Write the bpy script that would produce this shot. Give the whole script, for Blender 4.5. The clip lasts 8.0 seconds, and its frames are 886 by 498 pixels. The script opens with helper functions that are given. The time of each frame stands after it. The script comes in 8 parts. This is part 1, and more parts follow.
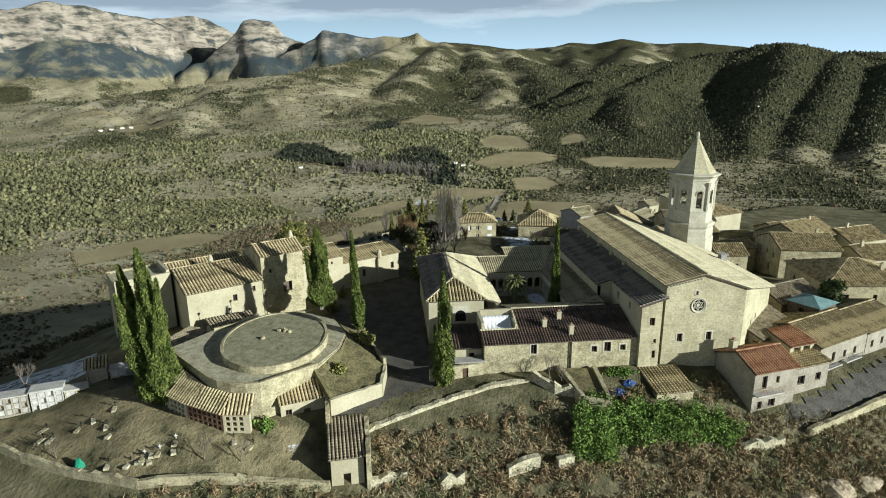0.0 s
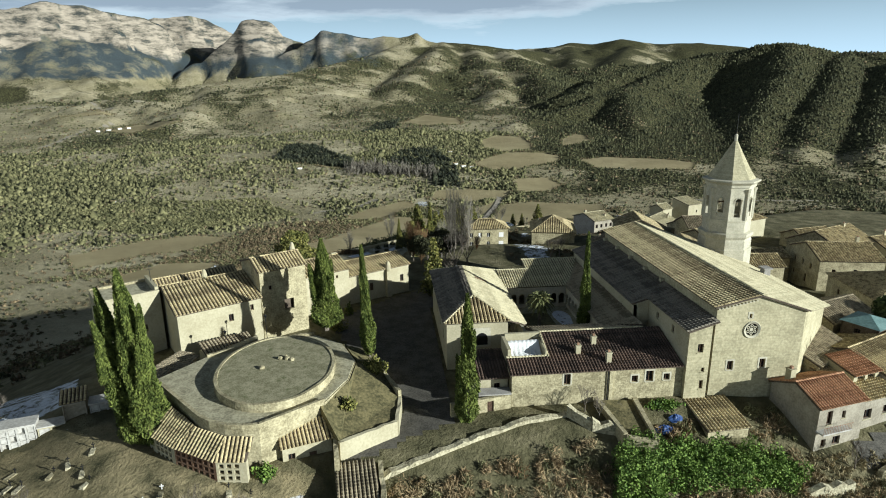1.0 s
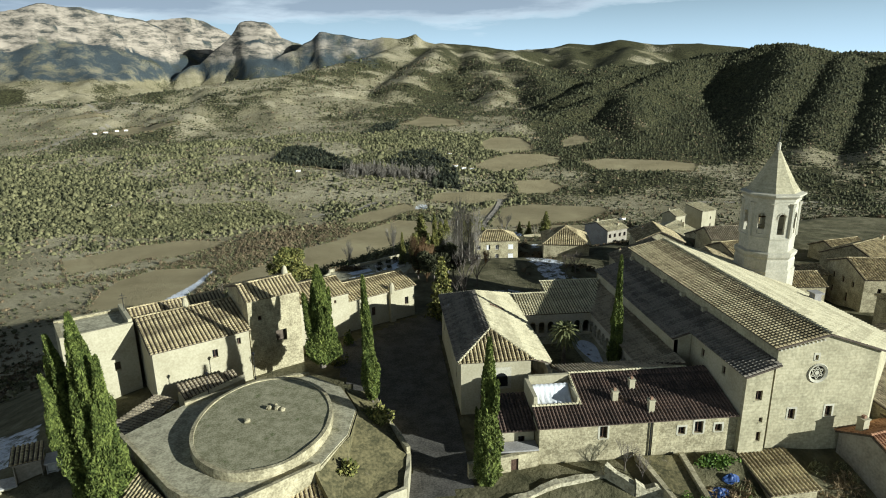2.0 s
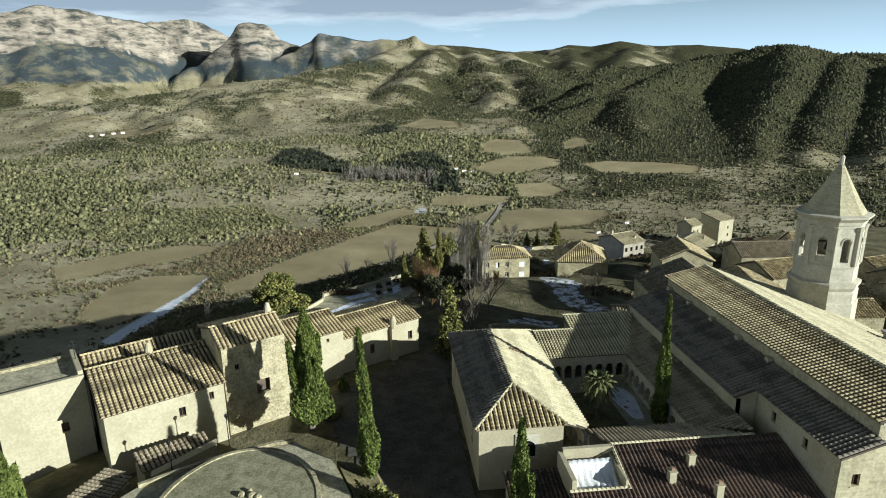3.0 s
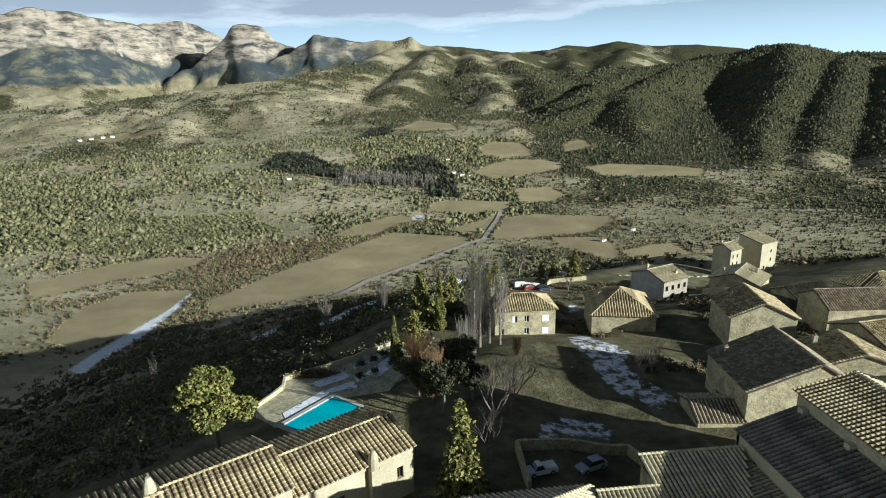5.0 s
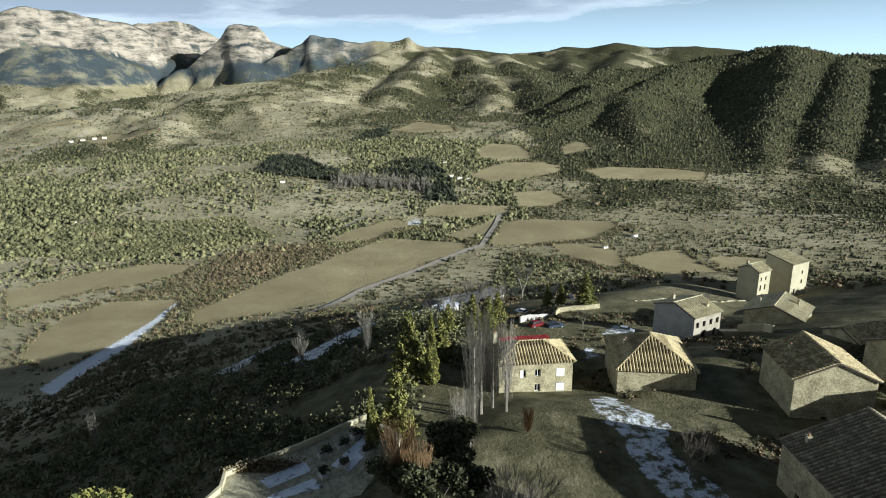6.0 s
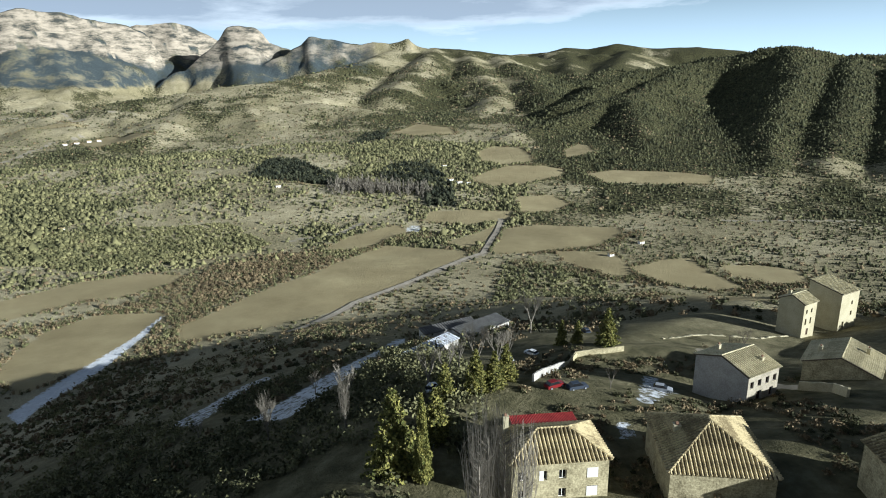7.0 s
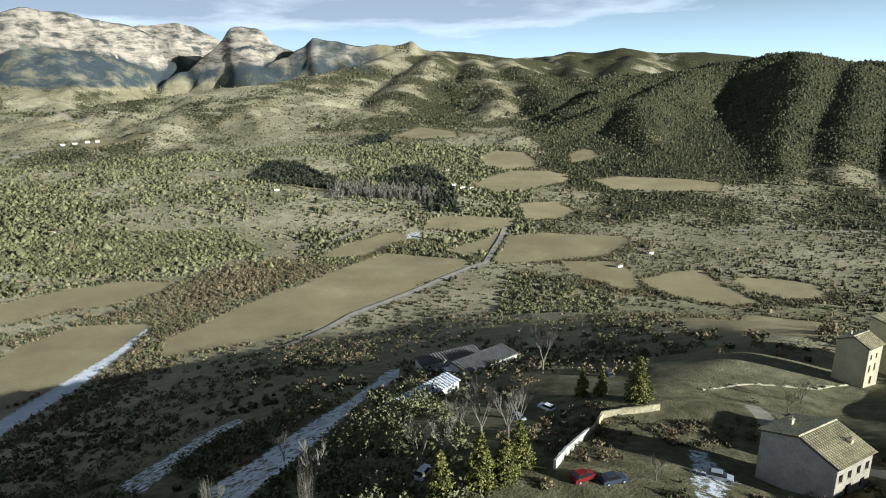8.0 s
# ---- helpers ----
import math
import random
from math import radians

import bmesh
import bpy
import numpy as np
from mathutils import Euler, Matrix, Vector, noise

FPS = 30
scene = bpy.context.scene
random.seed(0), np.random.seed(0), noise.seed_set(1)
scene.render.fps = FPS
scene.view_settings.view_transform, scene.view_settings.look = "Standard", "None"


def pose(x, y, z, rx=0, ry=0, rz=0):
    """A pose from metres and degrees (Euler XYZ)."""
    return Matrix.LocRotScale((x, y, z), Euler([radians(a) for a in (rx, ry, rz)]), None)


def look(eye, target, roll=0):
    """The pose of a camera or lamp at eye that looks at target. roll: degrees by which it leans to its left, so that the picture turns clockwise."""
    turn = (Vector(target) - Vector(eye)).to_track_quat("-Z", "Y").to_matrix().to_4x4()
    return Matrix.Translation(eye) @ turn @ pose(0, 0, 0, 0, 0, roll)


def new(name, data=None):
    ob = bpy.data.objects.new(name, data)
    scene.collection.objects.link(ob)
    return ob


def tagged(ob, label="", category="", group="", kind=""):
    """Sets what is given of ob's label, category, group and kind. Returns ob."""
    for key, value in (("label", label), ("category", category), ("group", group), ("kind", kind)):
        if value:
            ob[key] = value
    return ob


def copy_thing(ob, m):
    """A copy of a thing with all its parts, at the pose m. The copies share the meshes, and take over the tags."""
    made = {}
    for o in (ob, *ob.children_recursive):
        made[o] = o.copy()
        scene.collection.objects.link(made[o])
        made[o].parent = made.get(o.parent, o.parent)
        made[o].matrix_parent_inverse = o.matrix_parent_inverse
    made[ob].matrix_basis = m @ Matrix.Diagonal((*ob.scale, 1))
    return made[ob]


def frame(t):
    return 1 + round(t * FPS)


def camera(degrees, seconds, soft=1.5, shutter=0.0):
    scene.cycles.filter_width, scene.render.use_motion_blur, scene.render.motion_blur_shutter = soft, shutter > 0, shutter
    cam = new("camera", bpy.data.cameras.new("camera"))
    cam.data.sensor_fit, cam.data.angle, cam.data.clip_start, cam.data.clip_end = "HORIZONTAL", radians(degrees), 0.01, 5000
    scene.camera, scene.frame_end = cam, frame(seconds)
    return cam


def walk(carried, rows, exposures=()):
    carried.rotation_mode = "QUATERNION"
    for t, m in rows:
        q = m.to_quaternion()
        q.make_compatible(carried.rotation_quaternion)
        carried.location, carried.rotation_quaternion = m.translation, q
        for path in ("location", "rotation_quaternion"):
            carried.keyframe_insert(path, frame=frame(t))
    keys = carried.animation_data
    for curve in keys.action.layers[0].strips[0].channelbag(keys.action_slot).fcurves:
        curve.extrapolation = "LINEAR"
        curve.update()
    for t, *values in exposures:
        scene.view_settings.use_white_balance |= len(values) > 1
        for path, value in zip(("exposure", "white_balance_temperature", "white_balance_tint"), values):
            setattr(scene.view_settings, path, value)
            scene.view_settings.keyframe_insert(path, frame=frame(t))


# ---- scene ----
cam = camera(72.0, 8.0, soft=1.0)
PATH = [
    (0, (6.943, 18.535, 39.693), (7.125, 20.451, 39.149), -0.5),
    (0.5, (5.679, 24.231, 39.273), (5.865, 26.147, 38.729), -0.5),
    (1, (4.642, 30.559, 39.088), (4.828, 32.475, 38.545), -0.5),
    (1.5, (4.037, 36.876, 39.21), (4.224, 38.792, 38.668), -0.6),
    (3, (3.889, 60.815, 39.683), (4.081, 62.732, 39.148), -0.7),
    (3.5, (4.21, 69.279, 39.83), (4.404, 71.196, 39.296), -0.8),
    (4, (4.83, 79.025, 40.053), (5.025, 80.942, 39.52), -0.9),
    (4.5, (5.667, 88.974, 40.304), (5.863, 90.892, 39.771), -1.0),
    (6, (10.673, 126.149, 40.49), (10.882, 128.066, 39.961), -0.8),
    (6.5, (12.761, 140.019, 40.764), (12.97, 141.937, 40.237), -0.8),
    (7, (14.936, 155.206, 41.066), (15.144, 157.125, 40.541), -0.9),
    (7.5, (17.145, 169.574, 40.968), (17.35, 171.494, 40.446), -0.8),
    (8, (18.958, 183.953, 40.426), (19.159, 185.875, 39.91), -0.4),
]
walk(cam, [(t, look(eye, target, roll)) for t, eye, target, roll in PATH], [(0.0, 0.58, 5700, 2.0), (4.5, 0.78, 5620, 3.5), (8.0, 0.94, 5580, 5.5)])

# ---------------------------------------------------------------- sky and sun
SUN_AZ = radians(124.0)      # compass direction of the sun, clockwise from +y
SUN_EL = radians(16.5)
world = bpy.data.worlds.new("sky")
scene.world = world
world.use_nodes = True
wn, wl = world.node_tree.nodes, world.node_tree.links
wn.clear()
w_out = wn.new("ShaderNodeOutputWorld")
w_bg = wn.new("ShaderNodeBackground")
w_sky = wn.new("ShaderNodeTexSky")
w_sky.sky_type = "NISHITA"
w_sky.sun_disc = False
w_sky.sun_elevation = SUN_EL
w_sky.sun_rotation = SUN_AZ
w_sky.air_density = 1.0
w_sky.dust_density = 1.0
w_co = wn.new("ShaderNodeTexCoord")
w_sep = wn.new("ShaderNodeSeparateXYZ")
w_up = wn.new("ShaderNodeMath")
w_up.operation = "ADD"
w_up.inputs[1].default_value = 0.10
w_div = wn.new("ShaderNodeVectorMath")     # a flat cloud layer seen from below
w_div.operation = "DIVIDE"
w_all = wn.new("ShaderNodeCombineXYZ")
w_map = wn.new("ShaderNodeMapping")
w_map.inputs["Location"].default_value = (1.7, 0.6, 0.0)
wl.new(w_co.outputs["Generated"], w_sep.inputs[0])
wl.new(w_sep.outputs["Z"], w_up.inputs[0])
for k in range(3):
    wl.new(w_up.outputs[0], w_all.inputs[k])
wl.new(w_co.outputs["Generated"], w_div.inputs[0])
wl.new(w_all.outputs[0], w_div.inputs[1])
w_noise = wn.new("ShaderNodeTexNoise")
w_noise.inputs["Scale"].default_value = 0.62
w_noise.inputs["Detail"].default_value = 8.0
w_noise.inputs["Roughness"].default_value = 0.60
w_rise = wn.new("ShaderNodeValToRGB")    # the cloud base stands clear of the horizon
for w_at, w_grey in ((0.0, 0.30), (0.070, 0.36), (0.105, 0.62), (0.20, 0.56), (0.40, 0.28)):
    w_el = w_rise.color_ramp.elements[0] if w_at == 0.0 else w_rise.color_ramp.elements[-1] if w_at == 0.40 else w_rise.color_ramp.elements.new(w_at)
    w_el.position, w_el.color = w_at, (w_grey, w_grey, w_grey, 1)
wl.new(w_sep.outputs["Z"], w_rise.inputs["Fac"])
w_sum = wn.new("ShaderNodeMath")
w_sum.operation = "ADD"
w_ramp = wn.new("ShaderNodeValToRGB")
w_ramp.color_ramp.elements[0].position = 0.44
w_ramp.color_ramp.elements[1].position = 0.56
w_core = wn.new("ShaderNodeMapRange")    # thick cloud is grey below, its thin edges are bright
w_core.inputs["From Min"].default_value = 0.66
w_core.inputs["From Max"].default_value = 0.48
w_tone = wn.new("ShaderNodeTexNoise")
w_tone.inputs["Scale"].default_value = 1.8
w_tone.inputs["Detail"].default_value = 6.0
w_shade = wn.new("ShaderNodeMath")
w_shade.operation = "MULTIPLY"
w_cloud = wn.new("ShaderNodeMix")
w_cloud.data_type = "RGBA"
w_cloud.inputs[6].default_value = (10.5, 11.5, 13.2, 1)
w_cloud.inputs[7].default_value = (38.0, 38.5, 38.0, 1)
w_mix = wn.new("ShaderNodeMix")
w_bias = wn.new("ShaderNodeMath")       # clouds gather over the western mountains
w_bias.operation = "MULTIPLY_ADD"
w_bias.inputs[1].default_value = -0.26
wl.new(w_sep.outputs["X"], w_bias.inputs[0])
w_mix.data_type = "RGBA"
wl.new(w_div.outputs[0], w_map.inputs["Vector"])
wl.new(w_map.outputs["Vector"], w_noise.inputs["Vector"])
wl.new(w_map.outputs["Vector"], w_tone.inputs["Vector"])
wl.new(w_rise.outputs["Color"], w_sum.inputs[1])
wl.new(w_bias.outputs[0], w_sum.inputs[0])
w_less = wn.new("ShaderNodeMath")
w_less.operation = "SUBTRACT"
w_less.inputs[1].default_value = 0.5
wl.new(w_sum.outputs[0], w_less.inputs[0])
wl.new(w_less.outputs[0], w_core.inputs["Value"])
wl.new(w_core.outputs["Result"], w_shade.inputs[0])
wl.new(w_tone.outputs["Fac"], w_shade.inputs[1])
wl.new(w_noise.outputs["Fac"], w_bias.inputs[2])
wl.new(w_less.outputs[0], w_ramp.inputs["Fac"])
wl.new(w_shade.outputs[0], w_cloud.inputs[0])
wl.new(w_ramp.outputs["Color"], w_mix.inputs[0])
wl.new(w_cloud.outputs[2], w_mix.inputs[7])
# bright haze low over the horizon, all the way round
w_low = wn.new("ShaderNodeMapRange")
w_low.inputs["From Min"].default_value = 0.22
w_low.inputs["From Max"].default_value = 0.0
w_pow = wn.new("ShaderNodeMath")
w_pow.operation = "POWER"
w_pow.inputs[1].default_value = 1.6
w_haze = wn.new("ShaderNodeMix")
w_haze.data_type = "RGBA"
w_haze.inputs[7].default_value = (24.0, 30.0, 34.5, 1)
wl.new(w_sep.outputs["Z"], w_low.inputs["Value"])
wl.new(w_low.outputs["Result"], w_pow.inputs[0])
wl.new(w_pow.outputs[0], w_haze.inputs[0])
wl.new(w_sky.outputs["Color"], w_haze.inputs[6])
wl.new(w_haze.outputs[2], w_mix.inputs[6])
w_veil = wn.new("ShaderNodeMix")         # the haze veils the lowest clouds too
w_veil.data_type = "RGBA"
w_veil.inputs[7].default_value = (24.0, 30.0, 34.5, 1)
w_part = wn.new("ShaderNodeMath")
w_part.operation = "MULTIPLY"
w_part.inputs[1].default_value = 0.4
wl.new(w_pow.outputs[0], w_part.inputs[0])
wl.new(w_part.outputs[0], w_veil.inputs[0])
wl.new(w_mix.outputs[2], w_veil.inputs[6])
wl.new(w_veil.outputs[2], w_bg.inputs["Color"])
w_bg.inputs["Strength"].default_value = 0.020
wl.new(w_bg.outputs["Background"], w_out.inputs["Surface"])

sun_data = bpy.data.lights.new("sun", "SUN")
sun_data.energy = 5.0
sun_data.angle = radians(0.5)
sun_data.color = (1.0, 0.95, 0.86)
sun = new("sun", sun_data)
to_sun = Vector((math.sin(SUN_AZ) * math.cos(SUN_EL), math.cos(SUN_AZ) * math.cos(SUN_EL), math.sin(SUN_EL)))
sun.matrix_world = look(to_sun * 300, (0, 0, 0))


# ---------------------------------------------------------------- materials
def material(name, low, high, scale=1.0, fine=12.0, rough=0.9, bump=0.3, depth=0.05, islands=0.0, objects=0.0, blotch=None, stretch=(1, 1, 1), metal=0.0, courses=None):
    """Two-scale noise between two colours, with a fine relief; islands and objects vary the tone piece by piece."""
    m = bpy.data.materials.new(name)
    m.use_nodes = True
    n, l = m.node_tree.nodes, m.node_tree.links
    bsdf = n["Principled BSDF"]
    bsdf.inputs["Roughness"].default_value = rough
    bsdf.inputs["Metallic"].default_value = metal
    bsdf.inputs["Specular IOR Level"].default_value = 0.25
    co = n.new("ShaderNodeNewGeometry")
    mp = n.new("ShaderNodeMapping")
    mp.inputs["Scale"].default_value = stretch
    l.new(co.outputs["Position"], mp.inputs["Vector"])
    big = n.new("ShaderNodeTexNoise")
    big.inputs["Scale"].default_value = scale
    big.inputs["Detail"].default_value = 6
    big.inputs["Roughness"].default_value = 0.65
    small = n.new("ShaderNodeTexNoise")
    small.inputs["Scale"].default_value = fine
    small.inputs["Detail"].default_value = 4
    for t in (big, small):
        l.new(mp.outputs["Vector"], t.inputs["Vector"])
    ramp = n.new("ShaderNodeValToRGB")
    ramp.color_ramp.elements[0].position = 0.32
    ramp.color_ramp.elements[1].position = 0.68
    ramp.color_ramp.elements[0].color = (*low, 1)
    ramp.color_ramp.elements[1].color = (*high, 1)
    add = n.new("ShaderNodeMath")
    add.operation = "ADD"
    half = n.new("ShaderNodeMath")
    half.operation = "MULTIPLY_ADD"
    half.inputs[1].default_value = 0.8
    half.inputs[2].default_value = -0.4
    l.new(small.outputs["Fac"], half.inputs[0])
    l.new(big.outputs["Fac"], add.inputs[0])
    l.new(half.outputs[0], add.inputs[1])
    last = add
    for amount, node, out in ((islands, "ShaderNodeNewGeometry", "Random Per Island"), (objects, "ShaderNodeObjectInfo", "Random")):
        if amount:
            src = n.new(node)
            sc = n.new("ShaderNodeMath")
            sc.operation = "MULTIPLY_ADD"
            sc.inputs[1].default_value = amount
            sc.inputs[2].default_value = -amount / 2
            l.new(src.outputs[out], sc.inputs[0])
            more = n.new("ShaderNodeMath")
            more.operation = "ADD"
            l.new(last.outputs[0], more.inputs[0])
            l.new(sc.outputs[0], more.inputs[1])
            last = more
    l.new(last.outputs[0], ramp.inputs["Fac"])
    colour = ramp.outputs["Color"]
    if blotch:
        b_col, b_scale, b_edge = blotch
        bn = n.new("ShaderNodeTexNoise")
        bn.inputs["Scale"].default_value = b_scale
        bn.inputs["Detail"].default_value = 8
        bn.inputs["Roughness"].default_value = 0.7
        l.new(mp.outputs["Vector"], bn.inputs["Vector"])
        br = n.new("ShaderNodeValToRGB")
        br.color_ramp.elements[0].position = b_edge
        br.color_ramp.elements[1].position = b_edge + 0.08
        l.new(bn.outputs["Fac"], br.inputs["Fac"])
        mx = n.new("ShaderNodeMix")
        mx.data_type = "RGBA"
        mx.inputs[7].default_value = (*b_col, 1)
        l.new(br.outputs["Color"], mx.inputs[0])
        l.new(colour, mx.inputs[6])
        colour = mx.outputs[2]
    height = add.outputs[0]
    if courses:
        # coursed masonry: the run along the wall is x + y, the rise is z
        sp = n.new("ShaderNodeSeparateXYZ")
        l.new(co.outputs["Position"], sp.inputs[0])
        run = n.new("ShaderNodeMath")
        run.operation = "ADD"
        l.new(sp.outputs["X"], run.inputs[0])
        l.new(sp.outputs["Y"], run.inputs[1])
        cb = n.new("ShaderNodeCombineXYZ")
        l.new(run.outputs[0], cb.inputs[0])
        l.new(sp.outputs["Z"], cb.inputs[1])
        bk = n.new("ShaderNodeTexBrick")
        bk.inputs["Scale"].default_value = 1.0
        bk.inputs["Brick Width"].default_value = courses[0]
        bk.inputs["Row Height"].default_value = courses[1]
        bk.inputs["Mortar Size"].default_value = 0.03
        bk.inputs["Mortar Smooth"].default_value = 0.6
        bk.inputs["Color1"].default_value = (1.0, 1.0, 1.0, 1)
        bk.inputs["Color2"].default_value = (0.74, 0.73, 0.70, 1)
        bk.inputs["Mortar"].default_value = (0.62, 0.60, 0.55, 1)
        l.new(cb.outputs[0], bk.inputs["Vector"])
        mu = n.new("ShaderNodeMix")
        mu.data_type = "RGBA"
        mu.blend_type = "MULTIPLY"
        mu.inputs[0].default_value = 0.55
        l.new(colour, mu.inputs[6])
        l.new(bk.outputs["Color"], mu.inputs[7])
        colour = mu.outputs[2]
    l.new(colour, bsdf.inputs["Base Color"])
    if bump:
        bp = n.new("ShaderNodeBump")
        bp.inputs["Strength"].default_value = bump
        bp.inputs["Distance"].default_value = depth
        l.new(height, bp.inputs["Height"])
        l.new(bp.outputs["Normal"], bsdf.inputs["Normal"])
    return m


STONE = material("limestone rubble", (0.248, 0.216, 0.127), (0.534, 0.474, 0.297), 0.5, 3.4, 0.95, 0.6, 0.12, blotch=((0.280, 0.250, 0.155), 0.9, 0.70), courses=(0.75, 0.34))
ASHLAR = material("dressed limestone", (0.331, 0.299, 0.186), (0.552, 0.497, 0.320), 0.22, 2.6, 0.92, 0.35, 0.06, blotch=((0.360, 0.320, 0.206), 0.5, 0.70), courses=(1.0, 0.42))
PLASTER = material("lime plaster", (0.360, 0.321, 0.205), (0.470, 0.427, 0.287), 0.25, 3.4, 0.9, 0.25, 0.04, blotch=((0.360, 0.320, 0.206), 0.4, 0.75))
TOWER_STONE = material("pale tower stone", (0.401, 0.373, 0.275), (0.553, 0.515, 0.389), 0.5, 3.0, 0.85, 0.2, 0.03, blotch=((0.420, 0.380, 0.270), 0.8, 0.70))
PINE_WOOD = material("dark pine wood", (0.014, 0.018, 0.012), (0.060, 0.064, 0.036), 0.02, 0.12, 0.95, 0, islands=0.5)
GREY_RENDER = material("grey render", (0.30, 0.28, 0.25), (0.42, 0.40, 0.36), 0.5, 4.0, 0.9, 0.2, 0.03)
RUIN = material("ruined masonry", (0.260, 0.230, 0.146), (0.560, 0.510, 0.344), 0.8, 3.0, 0.95, 0.9, 0.2, blotch=((0.160, 0.150, 0.077), 0.7, 0.60))
TILE = material("weathered clay tile", (0.231, 0.183, 0.097), (0.558, 0.462, 0.258), 0.7, 3.5, 0.92, 0.3, 0.03, islands=0.40, objects=0.18, blotch=((0.170, 0.150, 0.084), 0.9, 0.63))
# grey tile; on the cloister pitches its darkness stands in for shade
DARK_TILE = material("grey lichen tile with shade tone", (0.185, 0.155, 0.100), (0.42, 0.355, 0.235), 0.7, 3.5, 0.92, 0.3, 0.03, islands=0.35, objects=0.18)
RED_TILE = material("brown red tile", (0.060, 0.044, 0.034), (0.165, 0.112, 0.082), 0.7, 3.5, 0.9, 0.3, 0.03, islands=0.35, objects=0.18)
ORANGE_TILE = material("orange clay tile", (0.25, 0.125, 0.065), (0.46, 0.26, 0.145), 0.7, 3.5, 0.9, 0.3, 0.03, islands=0.40, objects=0.18)
CRIMSON = material("red roofing sheet", (0.30, 0.03, 0.03), (0.46, 0.06, 0.05), 0.8, 3.5, 0.6, 0.2, 0.02)
BED = material("mortar bed", (0.07, 0.055, 0.04), (0.14, 0.11, 0.08), 0.9, 5.0, 0.95, 0.3, 0.03)
PAVING = material("cobbled terrace", (0.240, 0.220, 0.143), (0.500, 0.460, 0.311), 0.8, 3.4, 0.95, 0.6, 0.06, blotch=((0.170, 0.160, 0.084), 0.45, 0.60))
GRAVEL = material("mossy gravel", (0.180, 0.170, 0.092), (0.360, 0.330, 0.210), 0.9, 5.0, 0.98, 0.6, 0.06, blotch=((0.130, 0.140, 0.059), 0.6, 0.58))
STREET = material("worn street paving", (0.055, 0.051, 0.042), (0.125, 0.115, 0.095), 0.5, 4.0, 0.95, 0.4, 0.04, blotch=((0.12, 0.12, 0.08), 0.4, 0.62))
LANE = material("pale dirt lane", (0.30, 0.26, 0.20), (0.44, 0.39, 0.31), 0.1, 0.8, 0.95, 0.2, 0.05)
SNOW = material("thin old snow", (0.62, 0.65, 0.70), (0.85, 0.87, 0.90), 0.6, 4.0, 0.8, 0.5, 0.08, blotch=((0.12, 0.10, 0.07), 0.75, 0.55))
WOOD = material("dark stained wood", (0.05, 0.03, 0.02), (0.13, 0.08, 0.05), 2.0, 14.0, 0.7, 0.2, 0.01)
IRON = material("dark iron", (0.03, 0.03, 0.03), (0.06, 0.06, 0.06), 2.0, 12.0, 0.5, 0.1, 0.01, metal=0.8)
WHITE = material("white cloth", (0.72, 0.72, 0.70), (0.85, 0.85, 0.83), 1.2, 4.0, 0.8, 0.5, 0.1)
WHITE_PAINT = material("white paint", (0.66, 0.64, 0.60), (0.80, 0.78, 0.74), 1.0, 6.0, 0.7, 0.1, 0.01)
BARK = material("grey bark", (0.10, 0.08, 0.06), (0.22, 0.19, 0.15), 1.5, 9.0, 0.95, 0.5, 0.03)
PALE_BARK = material("pale poplar bark", (0.13, 0.115, 0.09), (0.25, 0.225, 0.18), 1.5, 9.0, 0.9, 0.3, 0.02)
RED_TWIG = material("russet twigs", (0.11, 0.068, 0.032), (0.21, 0.13, 0.062), 1.5, 9.0, 0.9, 0.2, 0.02, islands=0.4)
CYPRESS_LEAF = material("cypress foliage", (0.045, 0.064, 0.012), (0.175, 0.205, 0.045), 0.6, 3.0, 0.9, 0, islands=0.3)
FIR_LEAF = material("fir foliage", (0.025, 0.040, 0.014), (0.115, 0.14, 0.045), 0.6, 3.0, 0.9, 0, islands=0.5)
PINE_LEAF = material("light pine foliage", (0.07, 0.08, 0.02), (0.27, 0.25, 0.07), 0.6, 3.0, 0.9, 0, islands=0.5)
IVY_LEAF = material("bright ivy foliage", (0.06, 0.105, 0.018), (0.21, 0.30, 0.06), 0.5, 2.0, 0.8, 0, islands=0.5)
STRAW = material("dry winter grass", (0.17, 0.14, 0.07), (0.40, 0.335, 0.19), 0.3, 2.0, 0.95, 0, islands=0.5)
OUTCROP = material("ochre rock", (0.20, 0.15, 0.09), (0.46, 0.38, 0.26), 0.4, 2.4, 0.95, 0.8, 0.2, blotch=((0.14, 0.12, 0.07), 0.5, 0.58))
PALM_LEAF = material("palm frond", (0.05, 0.06, 0.02), (0.16, 0.16, 0.06), 0.8, 3.0, 0.7, 0, islands=0.4)
DRY_BRUSH = material("dry brush", (0.16, 0.115, 0.060), (0.37, 0.275, 0.150), 0.3, 1.2, 0.95, 0, islands=0.5)
SCRUB_LEAF = material("winter scrub", (0.070, 0.073, 0.034), (0.200, 0.192, 0.090), 0.02, 0.12, 0.95, 0, islands=0.35, blotch=((0.16, 0.13, 0.08), 0.008, 0.60))
BUSH_LEAF = material("green bushes of the plain", (0.082, 0.082, 0.036), (0.235, 0.220, 0.102), 0.02, 0.12, 0.95, 0, islands=0.35)
BROWN_SCRUB = material("leafless brown scrub", (0.105, 0.080, 0.045), (0.235, 0.180, 0.100), 0.03, 0.2, 0.95, 0, islands=0.4)
OAK_LEAF = material("evergreen oak wood", (0.034, 0.037, 0.018), (0.105, 0.104, 0.048), 0.02, 0.12, 0.95, 0, islands=0.3)
WATER = material("pool water", (0.02, 0.35, 0.42), (0.03, 0.45, 0.52), 0.3, 2.0, 0.08, 0.05, 0.02)
